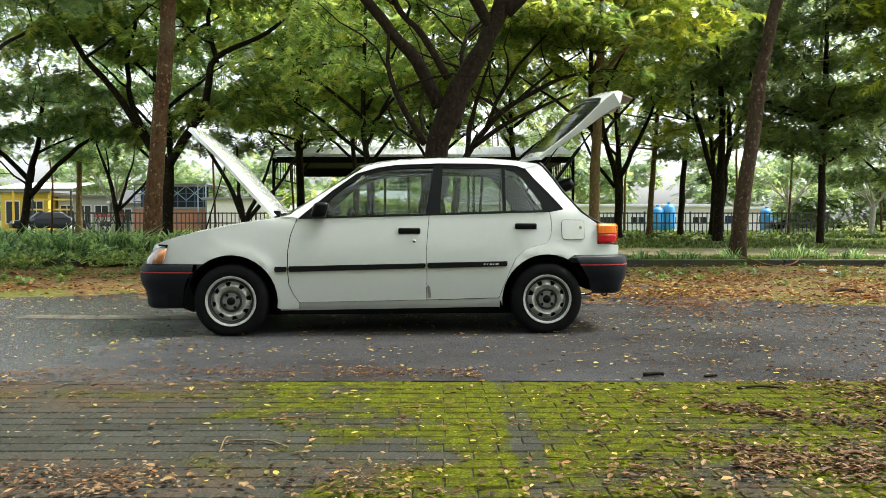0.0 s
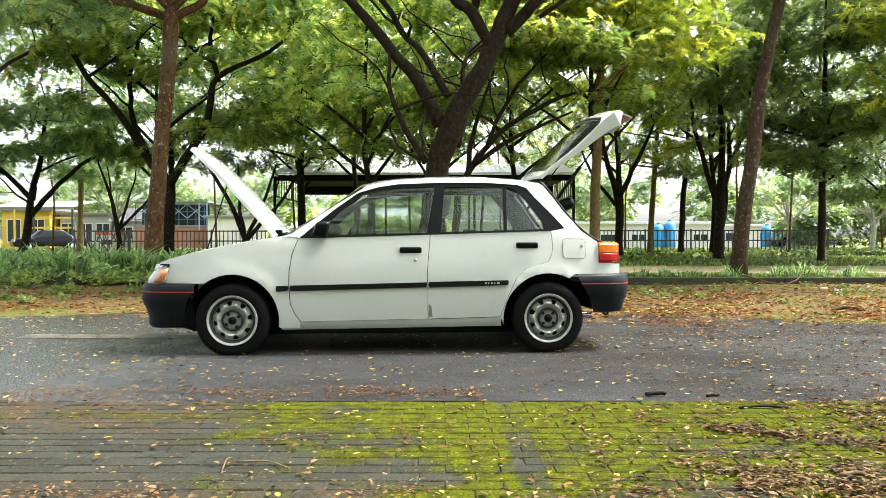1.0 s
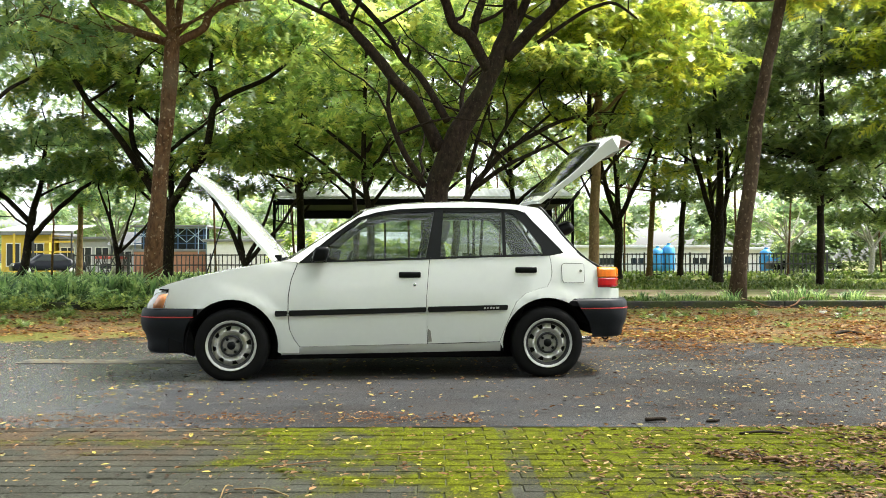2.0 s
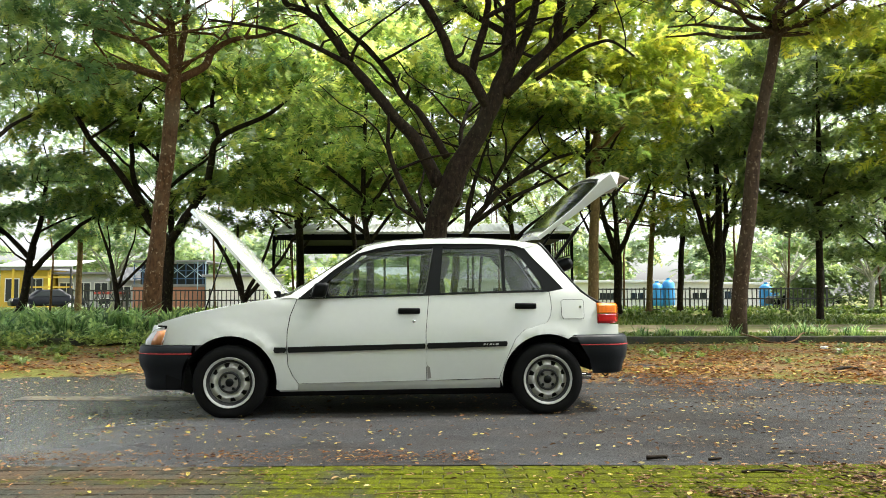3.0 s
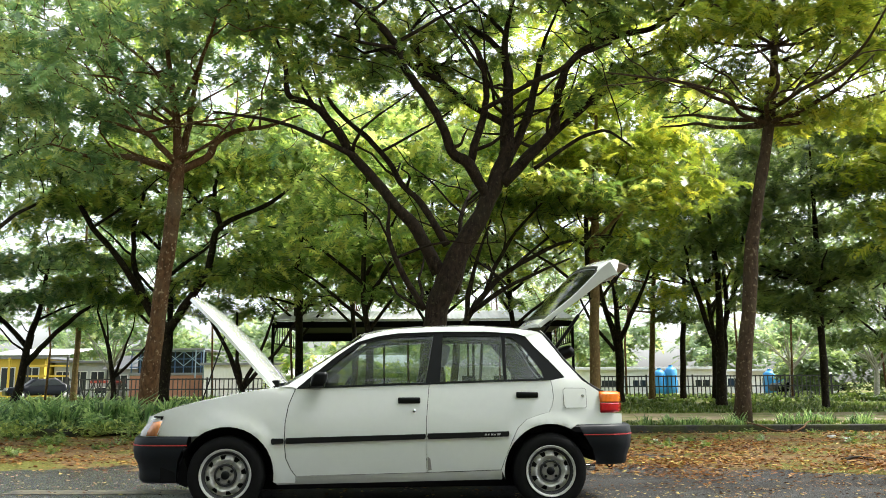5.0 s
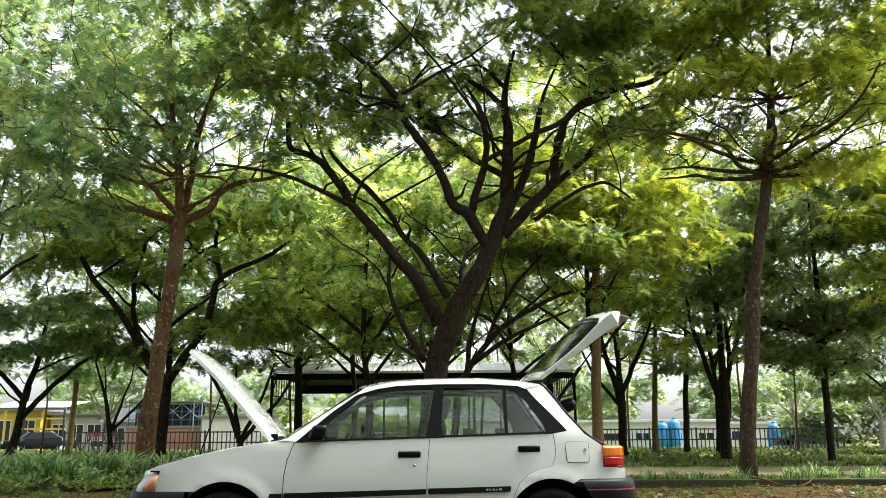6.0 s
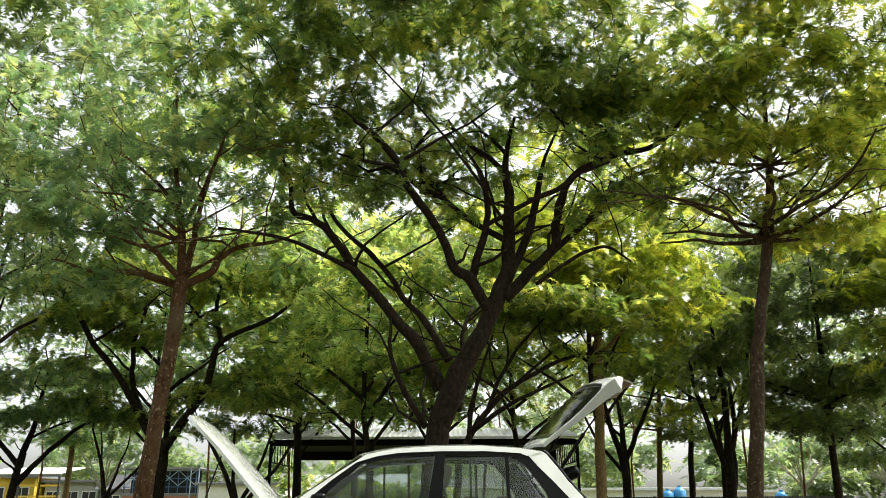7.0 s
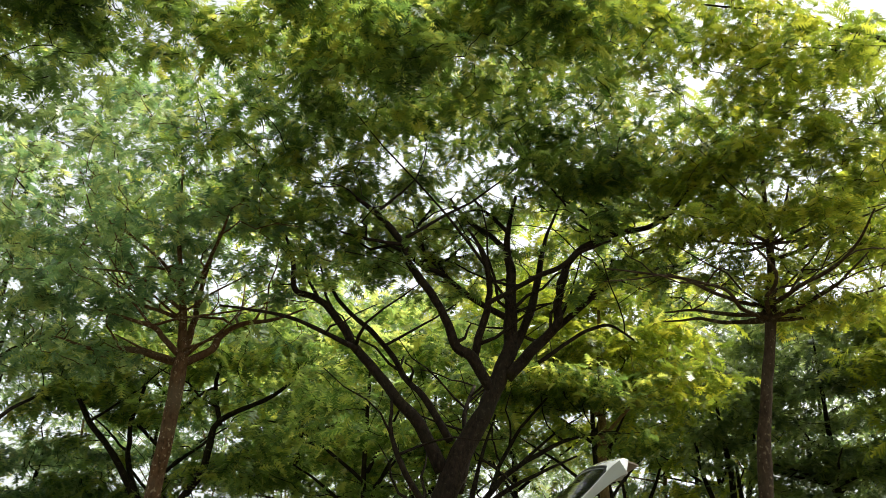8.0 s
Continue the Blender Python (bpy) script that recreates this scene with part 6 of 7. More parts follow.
for x_ in (4.6, 5.15):
    part("end_post", boxed(x_ - 0.03, x_ + 0.03, -0.33, -0.27, 0.0, 3.3), m_palesteel, wk)
for z in (2.1, 2.65, 3.2):
    part("steel_rail", boxed(0, 5.0, -0.02, 0.06, z, z + 0.06), m_palesteel if z > 3 else m_bluesteel, wk)
part("upper_wall", boxed(0.1, 4.9, 1.2, 1.3, 1.72, 3.2), m_window, wk)
part("top_roof", boxed(-0.2, 5.2, -0.3, 5, 3.3, 3.4), m_roofgrey, wk)
wh = house("white_shed", -16.2, -10.6, 57, 5, 2.2, m_white, m_roofgrey, "white corrugated sheet shed with dark roof edge", "flat", 0, (0.5, 1.2), 0.25)
for k in range(28):
    part("cladding_rib", boxed(0.08 + k * 0.2, 0.14 + k * 0.2, -0.03, 0.0, 0.0, 2.15), m_white, wh)
house("white_hall", 8.2, 19.0, 58, 6, 1.75, m_white, m_sheet, "long low white rendered hall", "flat", 5, (0.5, 1.1), 0.3)
house("white_wall_house", 19.6, 27.0, 60, 5, 1.6, m_white, m_sheet, "white walled house behind the fence", "flat", 3, (0.5, 1.2))
house("grey_house", -9.5, -2.0, 62, 5, 2.0, m_grey, m_sheet, "grey low building beyond the shed", "gable", 3, (0.7, 1.6))
house("pale_house", -1.5, 7.5, 60, 5, 1.9, m_white, m_sheet, "pale low building beyond the shed", "flat", 4, (0.7, 1.5))


def tank(x, y, r, h):
    t = empty("water_tank", pose(x, y, 0.0), "blue plastic water tank by the wall", "tank", "blue tanks")
    part("body", lathe([(0.0, 0), (r, 0), (r * 1.03, h * 0.3), (r, h * 0.33), (r * 1.03, h * 0.63), (r, h * 0.66), (r, h * 0.88), (r * 0.35, h), (0.0, h)], 20), m_blue, t, "", True).matrix_local = pose(0, 0, 0, 90)
    part("lid", lathe([(0, 0.1), (r * 0.3, 0.1), (r * 0.3, 0.0)], 14), m_blue, t).matrix_local = pose(0, 0, h, 90)


for x, h_ in ((14.2, 1.7), (14.95, 1.9), (21.4, 1.6), (22.1, 1.4)):
    tank(x, 55, 0.4, h_)


def far_car(m, mat, label):
    """A saloon seen from afar: body, cabin glass, wheels."""
    c_ = empty("parked_car", m, label, "car")
    sd = [(-2.1, 0.3), (-2.15, 0.6), (-2.0, 0.78), (-1.1, 0.86), (-0.5, 1.34), (0.7, 1.38), (1.35, 0.95), (2.0, 0.9), (2.15, 0.6), (2.1, 0.3)]
    part("body", sheet(sd, lambda u, v, d: (u, -0.8 + d + (0.12 if v > 0.9 else 0) * (1 if d < 0.8 else -1), v), (), 0.25, 1.6), mat, c_, "", True)
    for sg in (-1, 1):
        gl = [(-0.95, 0.9), (-0.45, 1.28), (0.62, 1.31), (1.15, 0.95)]
        part("window", sheet(gl, lambda u, v, d: (u, sg * (0.69 + 0.02 - d), v), (), 0.3, 0.02), m_window, c_)
        for x in (-1.35, 1.3):
            t = part("tyre", lathe([(0.0, 0.0), (0.2, -0.01), (0.29, 0.0), (0.3, 0.05), (0.3, 0.18)], 18), m_rubber, c_, "", True)
            t.matrix_local = pose(x, sg * 0.8, 0.3, 0, 0, 0 if sg < 0 else 180)
            part("rim", lathe([(0.0, -0.02), (0.17, -0.015), (0.19, 0.0)], 14), m_steel, t, "", True)
    for x, mt in ((-2.13, m_clear), (2.13, m_red)):
        part("lamp", boxed(x - 0.04, x + 0.04, -0.7, -0.4, 0.6, 0.75, 0.02), mt, c_)
    return c_


m_carblack = simple("black_car_paint", (0.004, 0.005, 0.008), 0.35, 0, 0.1, 2, 0, 0.0, 0.15)

# parked cars far behind the fence
far_car(pose(-25.7, 54.0, 0.0, 0, 0, 38), m_carblack, "dark blue-black saloon parked behind the bushes")
far_car(pose(23.0, 53.0, 0.0, 0, 0, 4), m_carblack, "black car parked behind the iron fence")
# ---- low plants ----
def blades(name, spots, mat, label, category, seed, height=0.5, width=0.02, per=14, arch=0.5, parent=None, kind="stuff"):
    """Tufts of arching blades: spots n x 3."""
    rng = np.random.default_rng(seed)
    S = np.repeat(np.asarray(spots, float), per, axis=0)
    n_ = len(S)
    ang = rng.uniform(0, 2 * math.pi, n_)
    out = np.stack([np.cos(ang), np.sin(ang), np.zeros(n_)], 1)
    side = np.stack([-np.sin(ang), np.cos(ang), np.zeros(n_)], 1)
    h = height * rng.uniform(0.45, 1.25, n_)[:, None]
    w = width * rng.uniform(0.6, 1.4, n_)[:, None]
    root = S + out * rng.uniform(0, 0.08, n_)[:, None]
    mid = root + out * h * arch * 0.35 + np.array([0, 0, 1.0]) * h * 0.62
    tip = root + out * h * arch * rng.uniform(0.7, 1.3, n_)[:, None] + np.array([0, 0, 1.0]) * h * rng.uniform(0.6, 1.0, n_)[:, None]
    v = np.stack([root - side * w * 0.4, root + side * w * 0.4, mid + side * w, mid - side * w, tip], 1).reshape(-1, 3)
    k = np.arange(n_)[:, None] * 5
    f = np.concatenate([k + np.array([[0, 1, 2]]), k + np.array([[0, 2, 3]]), k + np.array([[3, 2, 4]])])
    ob = mesh_part(name, v, f, mat, parent)
    return tagged(ob, label, category, "", kind)


def clumps(name, spots, mat, label, category, seed, size=0.35, leaf=0.16, per=40, kind=""):
    """A low leafy bush made of many leaves on short shoots."""
    rng = np.random.default_rng(seed)
    S = np.repeat(np.asarray(spots, float), per, axis=0)
    n_ = len(S)
    d = rng.normal(size=(n_, 3))
    d /= np.linalg.norm(d, axis=1, keepdims=True)
    d[:, 2] = np.abs(d[:, 2])
    p = S + d * size * rng.uniform(0.25, 1.1, n_)[:, None] * np.array([1.2, 1.2, 1.0])
    v, f = frond_mesh(p, d + rng.normal(0, 0.5, (n_, 3)), leaf * rng.uniform(0.5, 1.15, n_), rng, 8, 0.3)
    return tagged(mesh_part(name, v, f, mat), label, category, "", kind)


rng = np.random.default_rng(12)
# the shrub bed on the far side of the verge
for k in range(13):
    x0 = -12.6 + k * 0.85 + rng.uniform(-0.2, 0.2)
    y0 = 14.66 + rng.uniform(0, 0.4)
    clumps("shrub", [(x0 + rng.uniform(-0.5, 0.5), y0 + rng.uniform(-0.3, 0.9), 0.12 + rng.uniform(0, 0.12)) for _ in range(9)], leaf_shrub, "low leafy green shrub in the kerbed bed", "shrub", 200 + k, 0.26, 0.15, 60)
for k in range(12):
    x0 = -12.2 + k * 0.86 + rng.uniform(-0.3, 0.3)
    clumps("shrub", [(x0 + rng.uniform(-0.45, 0.45), 14.42 + rng.uniform(-0.12, 0.3), 0.05 + rng.uniform(0, 0.05)) for _ in range(7)], leaf_spill, "ragged bright green creeper spilling over the kerb", "shrub", 420 + k, 0.2, 0.12, 42)
for k in range(11):
    x0 = -11.5 + k * 0.9 + rng.uniform(-0.3, 0.3)
    blades("strap_leaf_plant", [(x0 + rng.uniform(-0.4, 0.4), 15.4 + rng.uniform(-0.4, 0.9), 0.1) for _ in range(9)], leaf_shrub, "tuft of arching strap-like green leaves", "plant", 230 + k, 0.6, 0.022, 22, 0.85, None, "")
blades("shrub_bed_grass", [(rng.uniform(-16, -1.5), rng.uniform(20.2, 27), 0.1) for _ in range(2400)], leaf_shrub, "tall green undergrowth behind the shrubs", "grass", 250, 0.34, 0.03, 9)
blades("lawn_grass", [(rng.uniform(-2, 16), rng.uniform(14.85, 16.1), 0.1) for _ in range(900)], leaf_grass, "short bright green grass along the kerb", "grass", 251, 0.085, 0.01, 12)
blades("lawn_grass", [(rng.uniform(-2, 24), rng.uniform(21.0, 30), 0.1) for _ in range(2400)], leaf_grass, "patchy bright green grass under the trees", "grass", 252, 0.12, 0.014, 11)
blades("lawn_grass", [(rng.uniform(-30, 30), rng.uniform(30, 50), 0.1) for _ in range(3000)], leaf_grass, "far lawn of long green grass", "grass", 253, 0.2, 0.06, 5)
for k in range(26):
    x0 = 2.6 + k * 0.42 + rng.uniform(-0.2, 0.2)
    if 5.2 < x0 < 5.8:
        continue
    blades("weed_tuft", [(x0 + rng.uniform(-0.12, 0.12), 14.9 + rng.uniform(0, 0.24), 0.1) for _ in range(6)], leaf_shrub, "small ragged tuft of weeds on the kerb", "plant", 270 + k, rng.uniform(0.14, 0.3), 0.008, 14, 0.7, None, "")
clumps("verge_weeds", [(rng.uniform(-9, -3), rng.uniform(10.5, 14.3), 0.02) for _ in range(60)] + [(rng.uniform(2.5, 9), rng.uniform(9.5, 14.4), 0.02) for _ in range(16)], leaf_grass, "small green weeds among the fallen leaves", "weeds", 290, 0.1, 0.12, 26, "stuff")


# ---- fallen leaves ----
def litter(name, P, mat, label, seed, lo=0.03, hi=0.07, curl=0.3, slim=0.28):
    """Fallen leaves lying on the ground, each a pointed oval folded along its rib and curled."""
    rng = np.random.default_rng(seed)
    P = np.asarray(P, float)
    n_ = len(P)
    ang, L = rng.uniform(0, 2 * math.pi, n_), rng.uniform(lo, hi, n_)
    a = np.stack([np.cos(ang), np.sin(ang), rng.normal(0, 0.1, n_)], 1) * L[:, None]
    s = np.stack([-np.sin(ang), np.cos(ang), rng.normal(0, 0.12, n_)], 1) * (L * slim * rng.uniform(0.6, 1.25, n_))[:, None]
    up = np.zeros((n_, 3))
    up[:, 2] = L * curl * rng.uniform(0.05, 0.9, n_)
    c_ = P + np.array([0, 0, 1.0]) * (np.abs(a[:, 2]) * 0.5 + 0.004)[:, None]
    w = rng.uniform(0.7, 1.15, (4, n_, 1))
    v = np.stack([c_ - a * 0.5, c_ - a * 0.2 + s * w[0] + up * 0.8, c_ + a * 0.2 + s * w[1] + up, c_ + a * 0.5 + up * 0.5, c_ + a * 0.2 - s * w[2] + up, c_ - a * 0.2 - s * w[3] + up * 0.7], 1).reshape(-1, 3)
    k = np.arange(n_)[:, None] * 6
    f = np.concatenate([k + np.array([q]) for q in ((0, 1, 2), (0, 2, 3), (0, 3, 4), (0, 4, 5))])
    return tagged(mesh_part(name, v, f, mat), label, "leaves", "", "stuff")


def scatter(n_, x0, x1, y0, y1, z, seed, thick=None):
    rng = np.random.default_rng(seed)
    out = []
    while len(out) < n_:
        x, y = rng.uniform(x0, x1), rng.uniform(y0, y1)
        if thick is None or rng.uniform() < thick(x, y):
            out.append((x, y, z + rng.uniform(0, 0.01)))
    return out


patchy = lambda s, lo=0.1: (lambda x, y: lo + max(0.0, noise.noise((x * s, y * s * 1.6, 4.0)) * 1.6))


def drift(x, y):
    """Two swept heaps on the paving, a scatter between them and towards the road."""
    along = (x - 1.36) * 0.84 - (y - 3.54) * 0.54
    across = (x - 1.36) * 0.54 + (y - 3.54) * 0.84
    heap = math.exp(-(along / 0.36) ** 2 - (across / 0.09) ** 2)
    low = math.exp(-((y - 2.82 + 0.05 * math.sin(x * 5)) / 0.21) ** 2) * max(0, min(1, (x - 0.8) * 5))
    side = max(0, min(1, (x - 1.55) * 1.5)) * 0.5
    rough = 0.5 + 0.9 * noise.noise((x * 7, y * 9, 2.0))
    fade = min(1.0, max(0.0, (5.2 - x) / 2.4)) * min(1.0, max(0.0, (y - 0.6) / 1.8))
    return max(0.0, (heap + 0.9 * low + side * fade + 0.05 * fade) * rough) * (x > 0.55)


litter("fallen_leaves", scatter(2600, -8, 8, 4.3, 8.8, 0.002, 301, patchy(0.8, 0.25)), leaf_yellow, "small yellow leaflets scattered on wet asphalt", 301, 0.016, 0.042, 0.15, 0.32)
litter("fallen_leaves", scatter(11000, -8, 8, 4.28, 8.8, 0.002, 302, lambda x, y: (0.15 + max(0, (x - 0.5) * 0.2) + (0.25 if y < 4.55 and x < -0.6 else 0)) * (0.4 + 1.6 * max(0.0, noise.noise((x * 1.4, y * 2.2, 8.0)) + 0.2))), leaf_tan, "brown dry leaf fragments scattered on asphalt", 302, 0.012, 0.042, 0.35)
litter("fallen_leaves", scatter(1500, -3.0, 0.2, 4.27, 4.8, 0.002, 312, lambda x, y: max(0, 1 - abs(y - 4.45) * 5) * max(0, noise.noise((x * 2, y * 6, 0)) + 0.45)), leaf_dry, "rust-brown needles gathered along the road edge", 312, 0.012, 0.035, 0.2, 0.12)
litter("fallen_leaves", scatter(24000, -12, 12, 7.6, 14.6, 0.02, 303, lambda x, y: min(1, max(0.0, (y - 7.7 + 0.16 * x) * 0.6)) * (0.22 + 1.2 * max(0, noise.noise((x * 0.7, y * 0.9, 1.0)) + 0.25 + 0.04 * x)) * (1.0 if y < 12.4 else 0.3)), leaf_dry, "thick brown leaf litter on the verge", 303, 0.03, 0.075, 0.35, 0.3)
litter("fallen_leaves", scatter(1800, -12, 12, 7.8, 14.55, 0.03, 304, patchy(0.6, 0.2)), leaf_yellow, "yellow and orange leaves on the verge", 304, 0.03, 0.065, 0.3, 0.3)
litter("fallen_leaves", scatter(7000, 1.2, 9, 6.9, 9.8, 0.004, 314, lambda x, y: max(0.0, noise.noise((x * 0.7, y * 3.0, 6.0)) + 0.12 + (y - 8.2) * 0.25) * min(1, (x - 1.2))), leaf_dry, "orange-brown leaf scraps drifted in bands on the asphalt", 314, 0.02, 0.055, 0.25, 0.28)
litter("fallen_leaves", scatter(3500, -9, 1.5, 7.6, 10.2, 0.004, 315, lambda x, y: max(0.0, noise.noise((x * 0.9, y * 2.0, 3.0)) * 0.6 + (y - 8.6 + 0.14 * x) * 0.5)), leaf_dry, "brown and tan leaves spilling from the verge onto the asphalt", 315, 0.02, 0.055, 0.25, 0.3)
litter("fallen_leaves", scatter(27000, 0.2, 5.2, 0.6, 4.25, 0.002, 305, drift), leaf_brown, "drift of small dry brown leaves on the paving", 305, 0.012, 0.042, 0.3, 0.2)
litter("fallen_leaves", scatter(2000, -3.0, 2.0, 1.4, 4.25, 0.004, 306, lambda x, y: 0.12 + (0.75 if y < 2.75 else 0) + 0.8 * math.exp(-((y - 3.33) / 0.1) ** 2) * (abs(x) < 0.7) + 0.8 * (y > 3.9 and x < -0.8)), leaf_tan, "brown leaf fragments on the paving bricks", 306, 0.014, 0.042, 0.3)
litter("fallen_leaves", scatter(1500, -2.4, 0.9, 2.45, 2.95, 0.003, 316, lambda x, y: max(0.0, noise.noise((x * 2.4, y * 4.0, 5.0)) + 0.18) * (0.4 + 0.9 * (y < 2.75))), leaf_brown, "sodden dark brown leaves matted on the paving", 316, 0.01, 0.03, 0.2, 0.2)
litter("fallen_leaves", scatter(1150, -6.0, 6.0, 0.2, 4.25, 0.003, 307), leaf_yellow, "yellow leaves dotted over the mossy bricks", 307, 0.016, 0.042, 0.2, 0.25)
litter("fallen_leaves", scatter(9500, -6.0, 6.0, 0.2, 4.25, 0.003, 313), leaf_brown, "tiny dark leaf scraps over the paving", 313, 0.006, 0.022, 0.2, 0.4)


def twig(pts, r, label, mat=bark_dark):
    bm = tube(bmesh.new(), smooth_line(pts, 3), r, 6)
    return tagged(part("twig", bm, mat, None, "", True), label, "twig", "fallen twigs")


twig([(1.06, 4.37, 0.014), (1.15, 4.375, 0.018), (1.17, 4.37, 0.014)], 0.011, "short black stub of wood on the asphalt")
twig([(1.38, 4.36, 0.006), (1.45, 4.37, 0.01)], 0.007, "small dark twig on the asphalt")
twig([(1.44, 4.04, 0.008), (1.56, 4.06, 0.014), (1.68, 4.03, 0.01)], 0.007, "dark bent stick on the mossy paving")
twig([(1.9, 3.9, 0.008), (2.05, 3.92, 0.012), (2.2, 3.87, 0.008)], 0.005, "dark stick among fallen leaves on the paving")
twig([(-0.795, 2.93, 0.006), (-0.8, 3.03, 0.03), (-0.79, 3.1, 0.012)], 0.0025, "thin pale stick leaning on the bricks", bark_pale)
twig([(-0.78, 3.08, 0.006), (-0.66, 3.07, 0.01), (-0.56, 2.98, 0.008)], 0.003, "thin curved brown stalk on the bricks", bark_pale)
twig([(0.36, 2.86, 0.006), (0.42, 2.84, 0.01), (0.46, 2.8, 0.006)], 0.002, "short brown twig on the bricks", bark_brown)
twig([(0.66, 2.88, 0.006), (0.72, 2.86, 0.009), (0.78, 2.83, 0.006)], 0.002, "dry brown twig on the bricks", bark_brown)
twig([(-0.3, 3.62, 0.006), (-0.12, 3.66, 0.01), (0.05, 3.72, 0.008)], 0.0022, "thin brown stalk on the mossy bricks", bark_brown)
twig([(-0.76, 3.4, 0.005), (-0.6, 3.45, 0.01), (-0.5, 3.52, 0.006)], 0.0025, "thin brown stalk across the bricks", bark_brown)
twig([(1.33, 3.47, 0.02), (1.38, 3.46, 0.026), (1.43, 3.43, 0.012)], 0.008, "curled brown seed pod among the fallen leaves", bark_brown)
twig([(1.36, 2.84, 0.02), (1.42, 2.86, 0.026), (1.47, 2.89, 0.012)], 0.008, "curled brown seed pod among the fallen leaves", bark_brown)
twig([(5.3, 14.75, 0.17), (5.45, 14.5, 0.12), (5.62, 14.35, 0.05), (5.9, 14.3, 0.04), (6.15, 14.45, 0.1), (6.4, 14.8, 0.18), (6.9, 15.2, 0.16)], 0.014, "dark bent branch hanging over the kerb", bark_brown)
twig([(4.35, 9.3, 0.02), (4.55, 9.4, 0.04), (4.72, 9.3, 0.02)], 0.02, "dark dead branch piece on the verge")
m_paper = simple("white_litter", (0.7, 0.7, 0.68), 0.8, 0, 0.1)
for x, y, s in ((5.85, 12.8, 0.05), (5.95, 12.5, 0.035), (3.1, 12.4, 0.03)):
    bm = boxed(-s, s, -s * 0.6, s * 0.6, 0, s * 0.8)
    for v in bm.verts:
        v.co += Vector((noise.noise(v.co * 40 + Vector((x, y, 0))), noise.noise(v.co * 30), 0)) * s * 0.8
    p_ = tagged(part("paper_scrap", bm, m_paper), "crumpled white paper scrap on the leaf litter", "litter", "paper scraps")
    p_.location = (x, y, 0.03)

m_chip, n, l, b = material("gravel_chip", 0.8)
l.new(ramp(n, l, n.new("ShaderNodeNewGeometry").outputs["Random Per Island"], [(0.0, (0.008, 0.008, 0.008)), (0.5, (0.03, 0.029, 0.028)), (0.85, (0.06, 0.057, 0.052)), (1.0, (0.12, 0.11, 0.095))]), b.inputs["Base Color"])
rng = np.random.default_rng(61)
P = np.array(scatter(9000, -6, 6, 4.26, 8.6, 0.0, 321, lambda x, y: min(1, (6.2 / y) ** 3)))
R_ = rng.uniform(0.0025, 0.008, len(P))[:, None, None]
tet = np.array([(1, 0, 0), (-0.5, 0.87, 0), (-0.5, -0.87, 0), (0.1, 0.1, 0.9)])[None] * R_ * rng.uniform(0.5, 1.4, (len(P), 4, 3))
k = np.arange(len(P))[:, None] * 4
P[:, 2] = 0.001
chips = mesh_part("gravel_chips", (P[:, None] + tet).reshape(-1, 3), np.concatenate([k + np.array([q]) for q in ((0, 1, 3), (1, 2, 3), (2, 0, 3))]), m_chip)
tagged(chips, "loose dark and pale stone chips on the asphalt", "gravel", "", "stuff")

m_line, n, l, b = material("worn_road_paint", 0.7)
fade = noise_tex(n, l, coords(n), 9, 6, 0.7)
l.new(ramp(n, l, fade, [(0.42, (0.02, 0.02, 0.018)), (0.62, (0.12, 0.105, 0.06))]), b.inputs["Base Color"])
bm = sheet([(-3.6, 6.95), (-1.5, 6.9), (-1.5, 7.16), (-3.6, 7.22)], lambda u, v, d: (u, v, 0.005 * noise.noise((u * 0.6, v * 0.6, 1)) + 0.0035 - d), (), 0.12, 0.002)
tagged(part("road_line", bm, m_line), "faded yellow painted line on the asphalt", "road marking", "", "structure")

# ---- paving bricks ----
m_pave, n, l, b = material("paving_brick", 0.85)
gp = n.new("ShaderNodeNewGeometry").outputs["Position"]
rnd = n.new("ShaderNodeObjectInfo").outputs["Random"]
crumb, spot, wide, sweep = noise_tex(n, l, gp, 90, 5, 0.7), noise_tex(n, l, gp, 14, 4, 0.65), noise_tex(n, l, gp, 1.7, 3, 0.6, (1, 1.7, 1)), noise_tex(n, l, gp, 5, 3, 0.6)
stone = ramp(n, l, crumb, [(0.3, (0.018, 0.019, 0.015)), (0.7, (0.064, 0.065, 0.053))])
stone = mixed(n, l, 0.7, stone, ramp(n, l, rnd, [(0.0, (0.6, 0.58, 0.55)), (1.0, (1.0, 1.0, 1.0))]), "MULTIPLY")
stone = mixed(n, l, ramp(n, l, spot, [(0.5, (0, 0, 0)), (0.75, (0.6, 0.6, 0.6))]), stone, (0.022, 0.019, 0.014))
moss = ramp(n, l, crumb, [(0.3, (0.018, 0.024, 0.002)), (0.5, (0.06, 0.07, 0.003)), (0.7, (0.138, 0.144, 0.006))])
moss = mixed(n, l, ramp(n, l, spot, [(0.42, (0.75, 0.75, 0.75)), (0.56, (0, 0, 0))]), moss, (0.03, 0.03, 0.006))
sep = n.new("ShaderNodeSeparateXYZ")
l.new(gp, sep.inputs[0])


def level(fac, a, b_, lo=0.0, hi=1.0):
    mr = n.new("ShaderNodeMapRange")
    mr.interpolation_type = "SMOOTHSTEP"
    for k, v in zip(("From Min", "From Max", "To Min", "To Max"), (a, b_, lo, hi)):
        mr.inputs[k].default_value = v
    l.new(fac, mr.inputs["Value"])
    return mr.outputs["Result"]


def calc(op, a, b_):
    q = n.new("ShaderNodeMath")
    q.operation = op
    for sock, v in zip(q.inputs, (a, b_)):
        if isinstance(v, (int, float)):
            sock.default_value = v
        else:
            l.new(v, sock)
    return q.outputs[0]


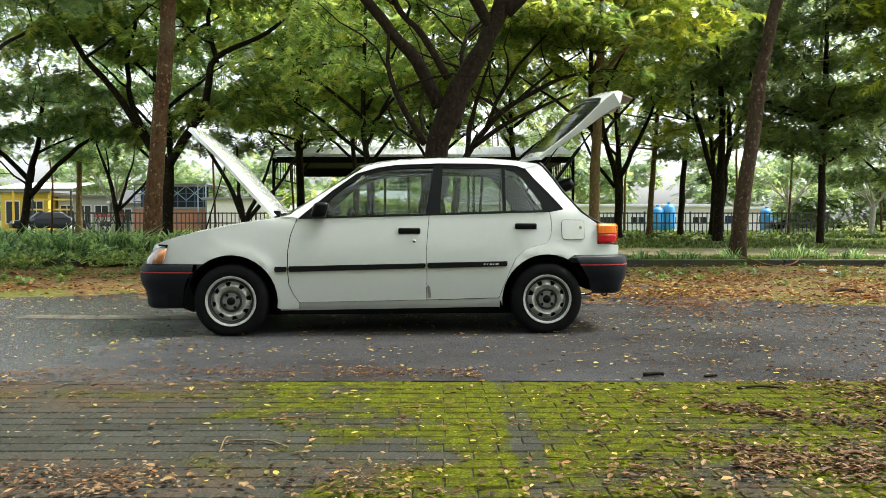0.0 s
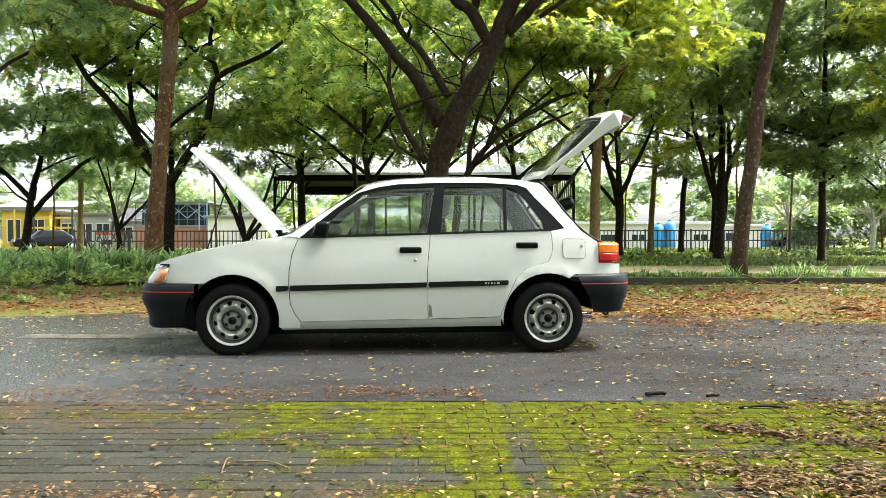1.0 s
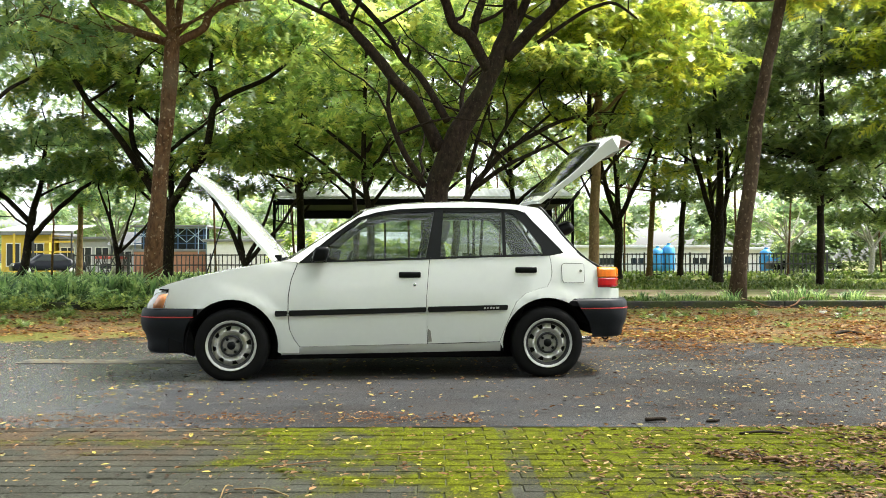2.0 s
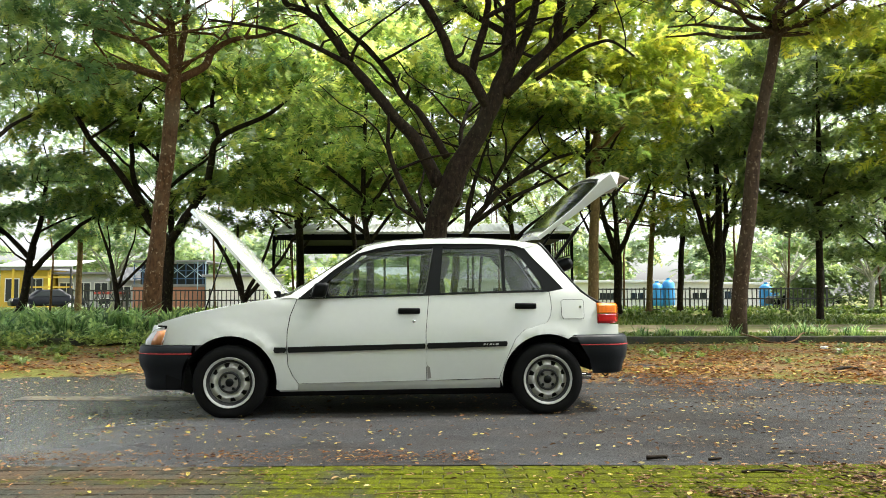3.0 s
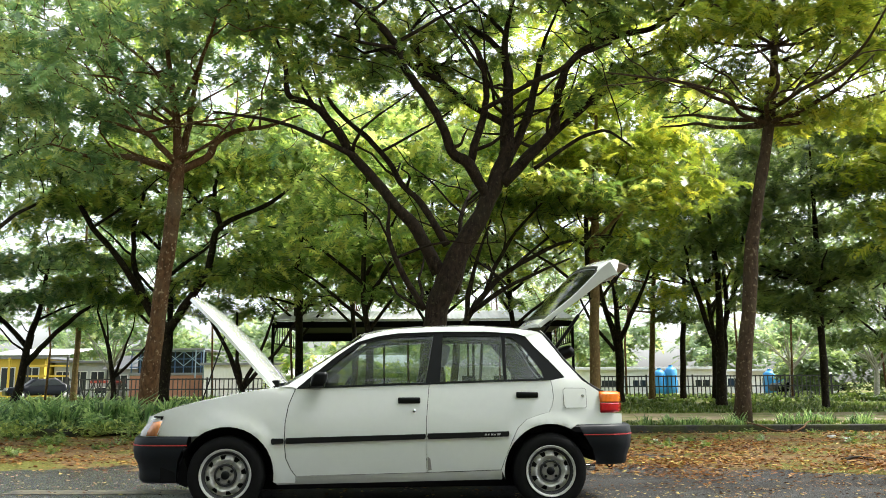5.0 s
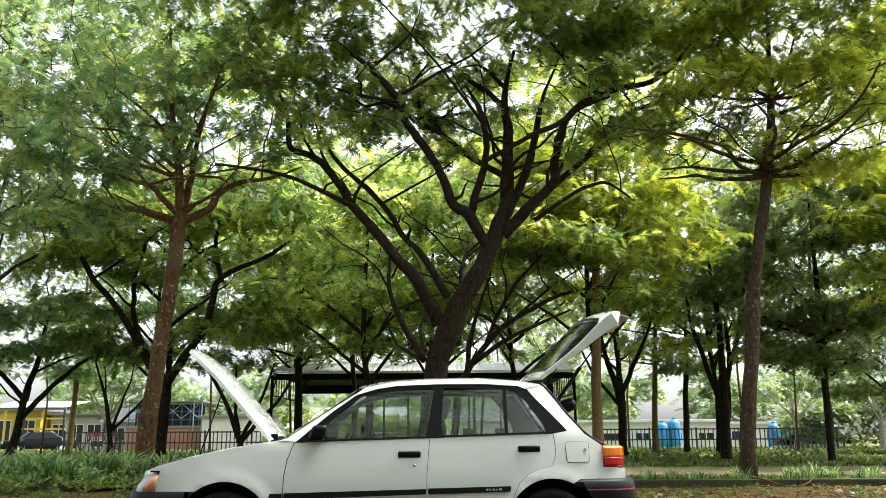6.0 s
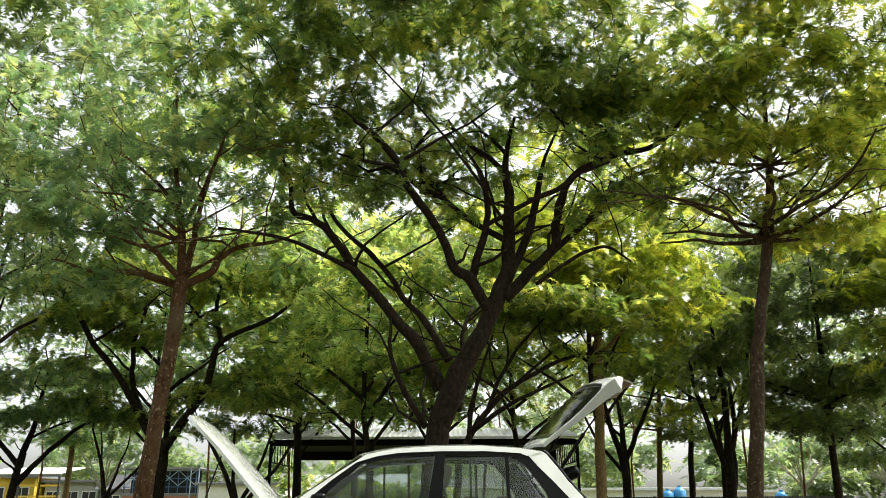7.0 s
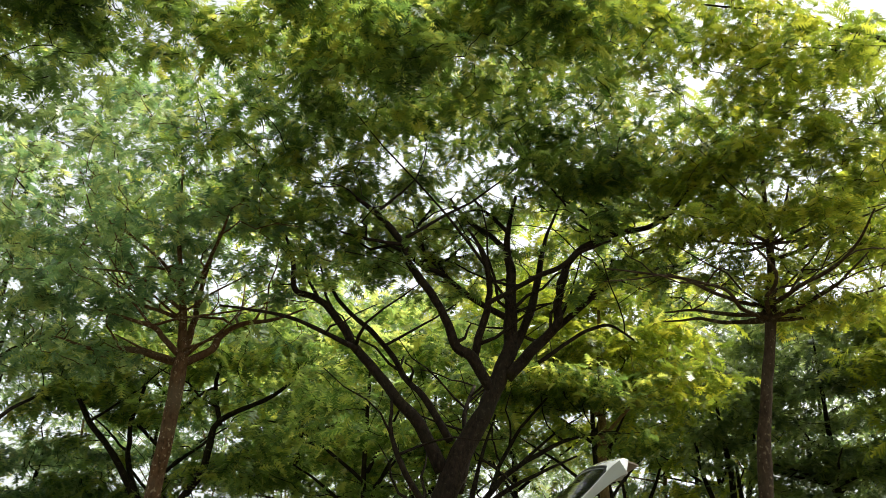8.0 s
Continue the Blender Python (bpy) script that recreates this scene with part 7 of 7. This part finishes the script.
# moss thrives from the middle to the right, and along the road's edge
grow = calc("ADD", level(sep.outputs["X"], -1.7, 0.3, -0.22, 0.17), level(sep.outputs["Y"], 3.3, 3.75, -0.06, 0.1))
cover = calc("ADD", calc("ADD", calc("MULTIPLY", wide, 0.9), calc("MULTIPLY", sweep, 0.25)), calc("ADD", grow, calc("MULTIPLY", spot, 0.16)))
strip_free = calc("MULTIPLY", level(sep.outputs["X"], 0.245, 0.265), level(sep.outputs["X"], 0.375, 0.355))
cover = calc("SUBTRACT", cover, calc("MULTIPLY", strip_free, 0.15))
cover = calc("ADD", cover, calc("MULTIPLY", calc("SUBTRACT", crumb, 0.5), 0.35))
mossy = level(cover, 0.57, 0.8)
soiled = calc("ADD", calc("MULTIPLY", level(sep.outputs["X"], -0.6, -1.4), level(sep.outputs["Y"], 3.4, 3.8)), level(sep.outputs["Y"], 3.05, 2.6, 0.0, 0.7))
stone = mixed(n, l, calc("MULTIPLY", soiled, level(sweep, 0.35, 0.6)), stone, ramp(n, l, crumb, [(0.3, (0.025, 0.018, 0.012)), (0.7, (0.09, 0.066, 0.045))]))
l.new(mixed(n, l, mossy, stone, moss), b.inputs["Base Color"])
l.new(level(mossy, 0, 1, 0.75, 0.98), b.inputs["Roughness"])
b.inputs["Specular IOR Level"].default_value = 0.05
bumped(n, l, b, calc("ADD", crumb, calc("MULTIPLY", mossy, 0.8)), 0.6, 0.012)

BL, BW = 0.2, 0.1


def brick_verts(x, y, w, d, rng, tilt=0.0025):
    """The eight rim and ground corners of a chamfered brick."""
    c_ = 0.004
    z = rng.uniform(-0.0013, 0.0013)
    t = rng.uniform(-tilt, tilt, 2)
    ex, ey = 0.0022, (0.003 if w > d else 0.002)
    x0, x1, y0, y1 = x + ex, x + w - ex, y + ey, y + d - ey
    v = [(px, py, -0.03) for px, py in ((x0, y0), (x1, y0), (x1, y1), (x0, y1))]
    v += [(px, py, -0.005 + z) for px, py in ((x0, y0), (x1, y0), (x1, y1), (x0, y1))]
    v += [(px, py, z + t[0] * (px - x) / w + t[1] * (py - y) / d) for px, py in ((x0 + c_, y0 + c_), (x1 - c_, y0 + c_), (x1 - c_, y1 - c_), (x0 + c_, y1 - c_))]
    return v


BRICK_FACES = [(0, 1, 5, 4), (1, 2, 6, 5), (2, 3, 7, 6), (3, 0, 4, 7), (4, 5, 9, 8), (5, 6, 10, 9), (6, 7, 11, 10), (7, 4, 8, 11), (8, 9, 10, 11)]
pavement = bpy.data.objects["pavement"]
rng = np.random.default_rng(77)
shapes = []
for k in range(10):
    me = bpy.data.meshes.new("brick")
    me.from_pydata(brick_verts(0, 0, BL, BW, rng), [], BRICK_FACES)
    me.materials.append(m_pave)
    shapes.append(me)
rest_v, rest_f = [], []
for row in range(76):
    y = 4.255 - (row + 1) * BW
    shift = (row % 2) * BL / 2 + rng.uniform(-0.006, 0.006)
    for k in range(-42, 43):
        x = k * BL + shift
        if row < 16 and -1.75 < x < 1.75:
            o = new("brick", shapes[rng.integers(10)])
            o.parent, o.location = pavement, (x, y, 0)
        else:
            k0 = len(rest_v)
            rest_v += brick_verts(x, y, BL, BW, rng)
            rest_f += [tuple(i + k0 for i in f) for f in BRICK_FACES]
tagged(mesh_part("outer_bricks", rest_v, rest_f, m_pave, pavement), "", "", "", "stuff")
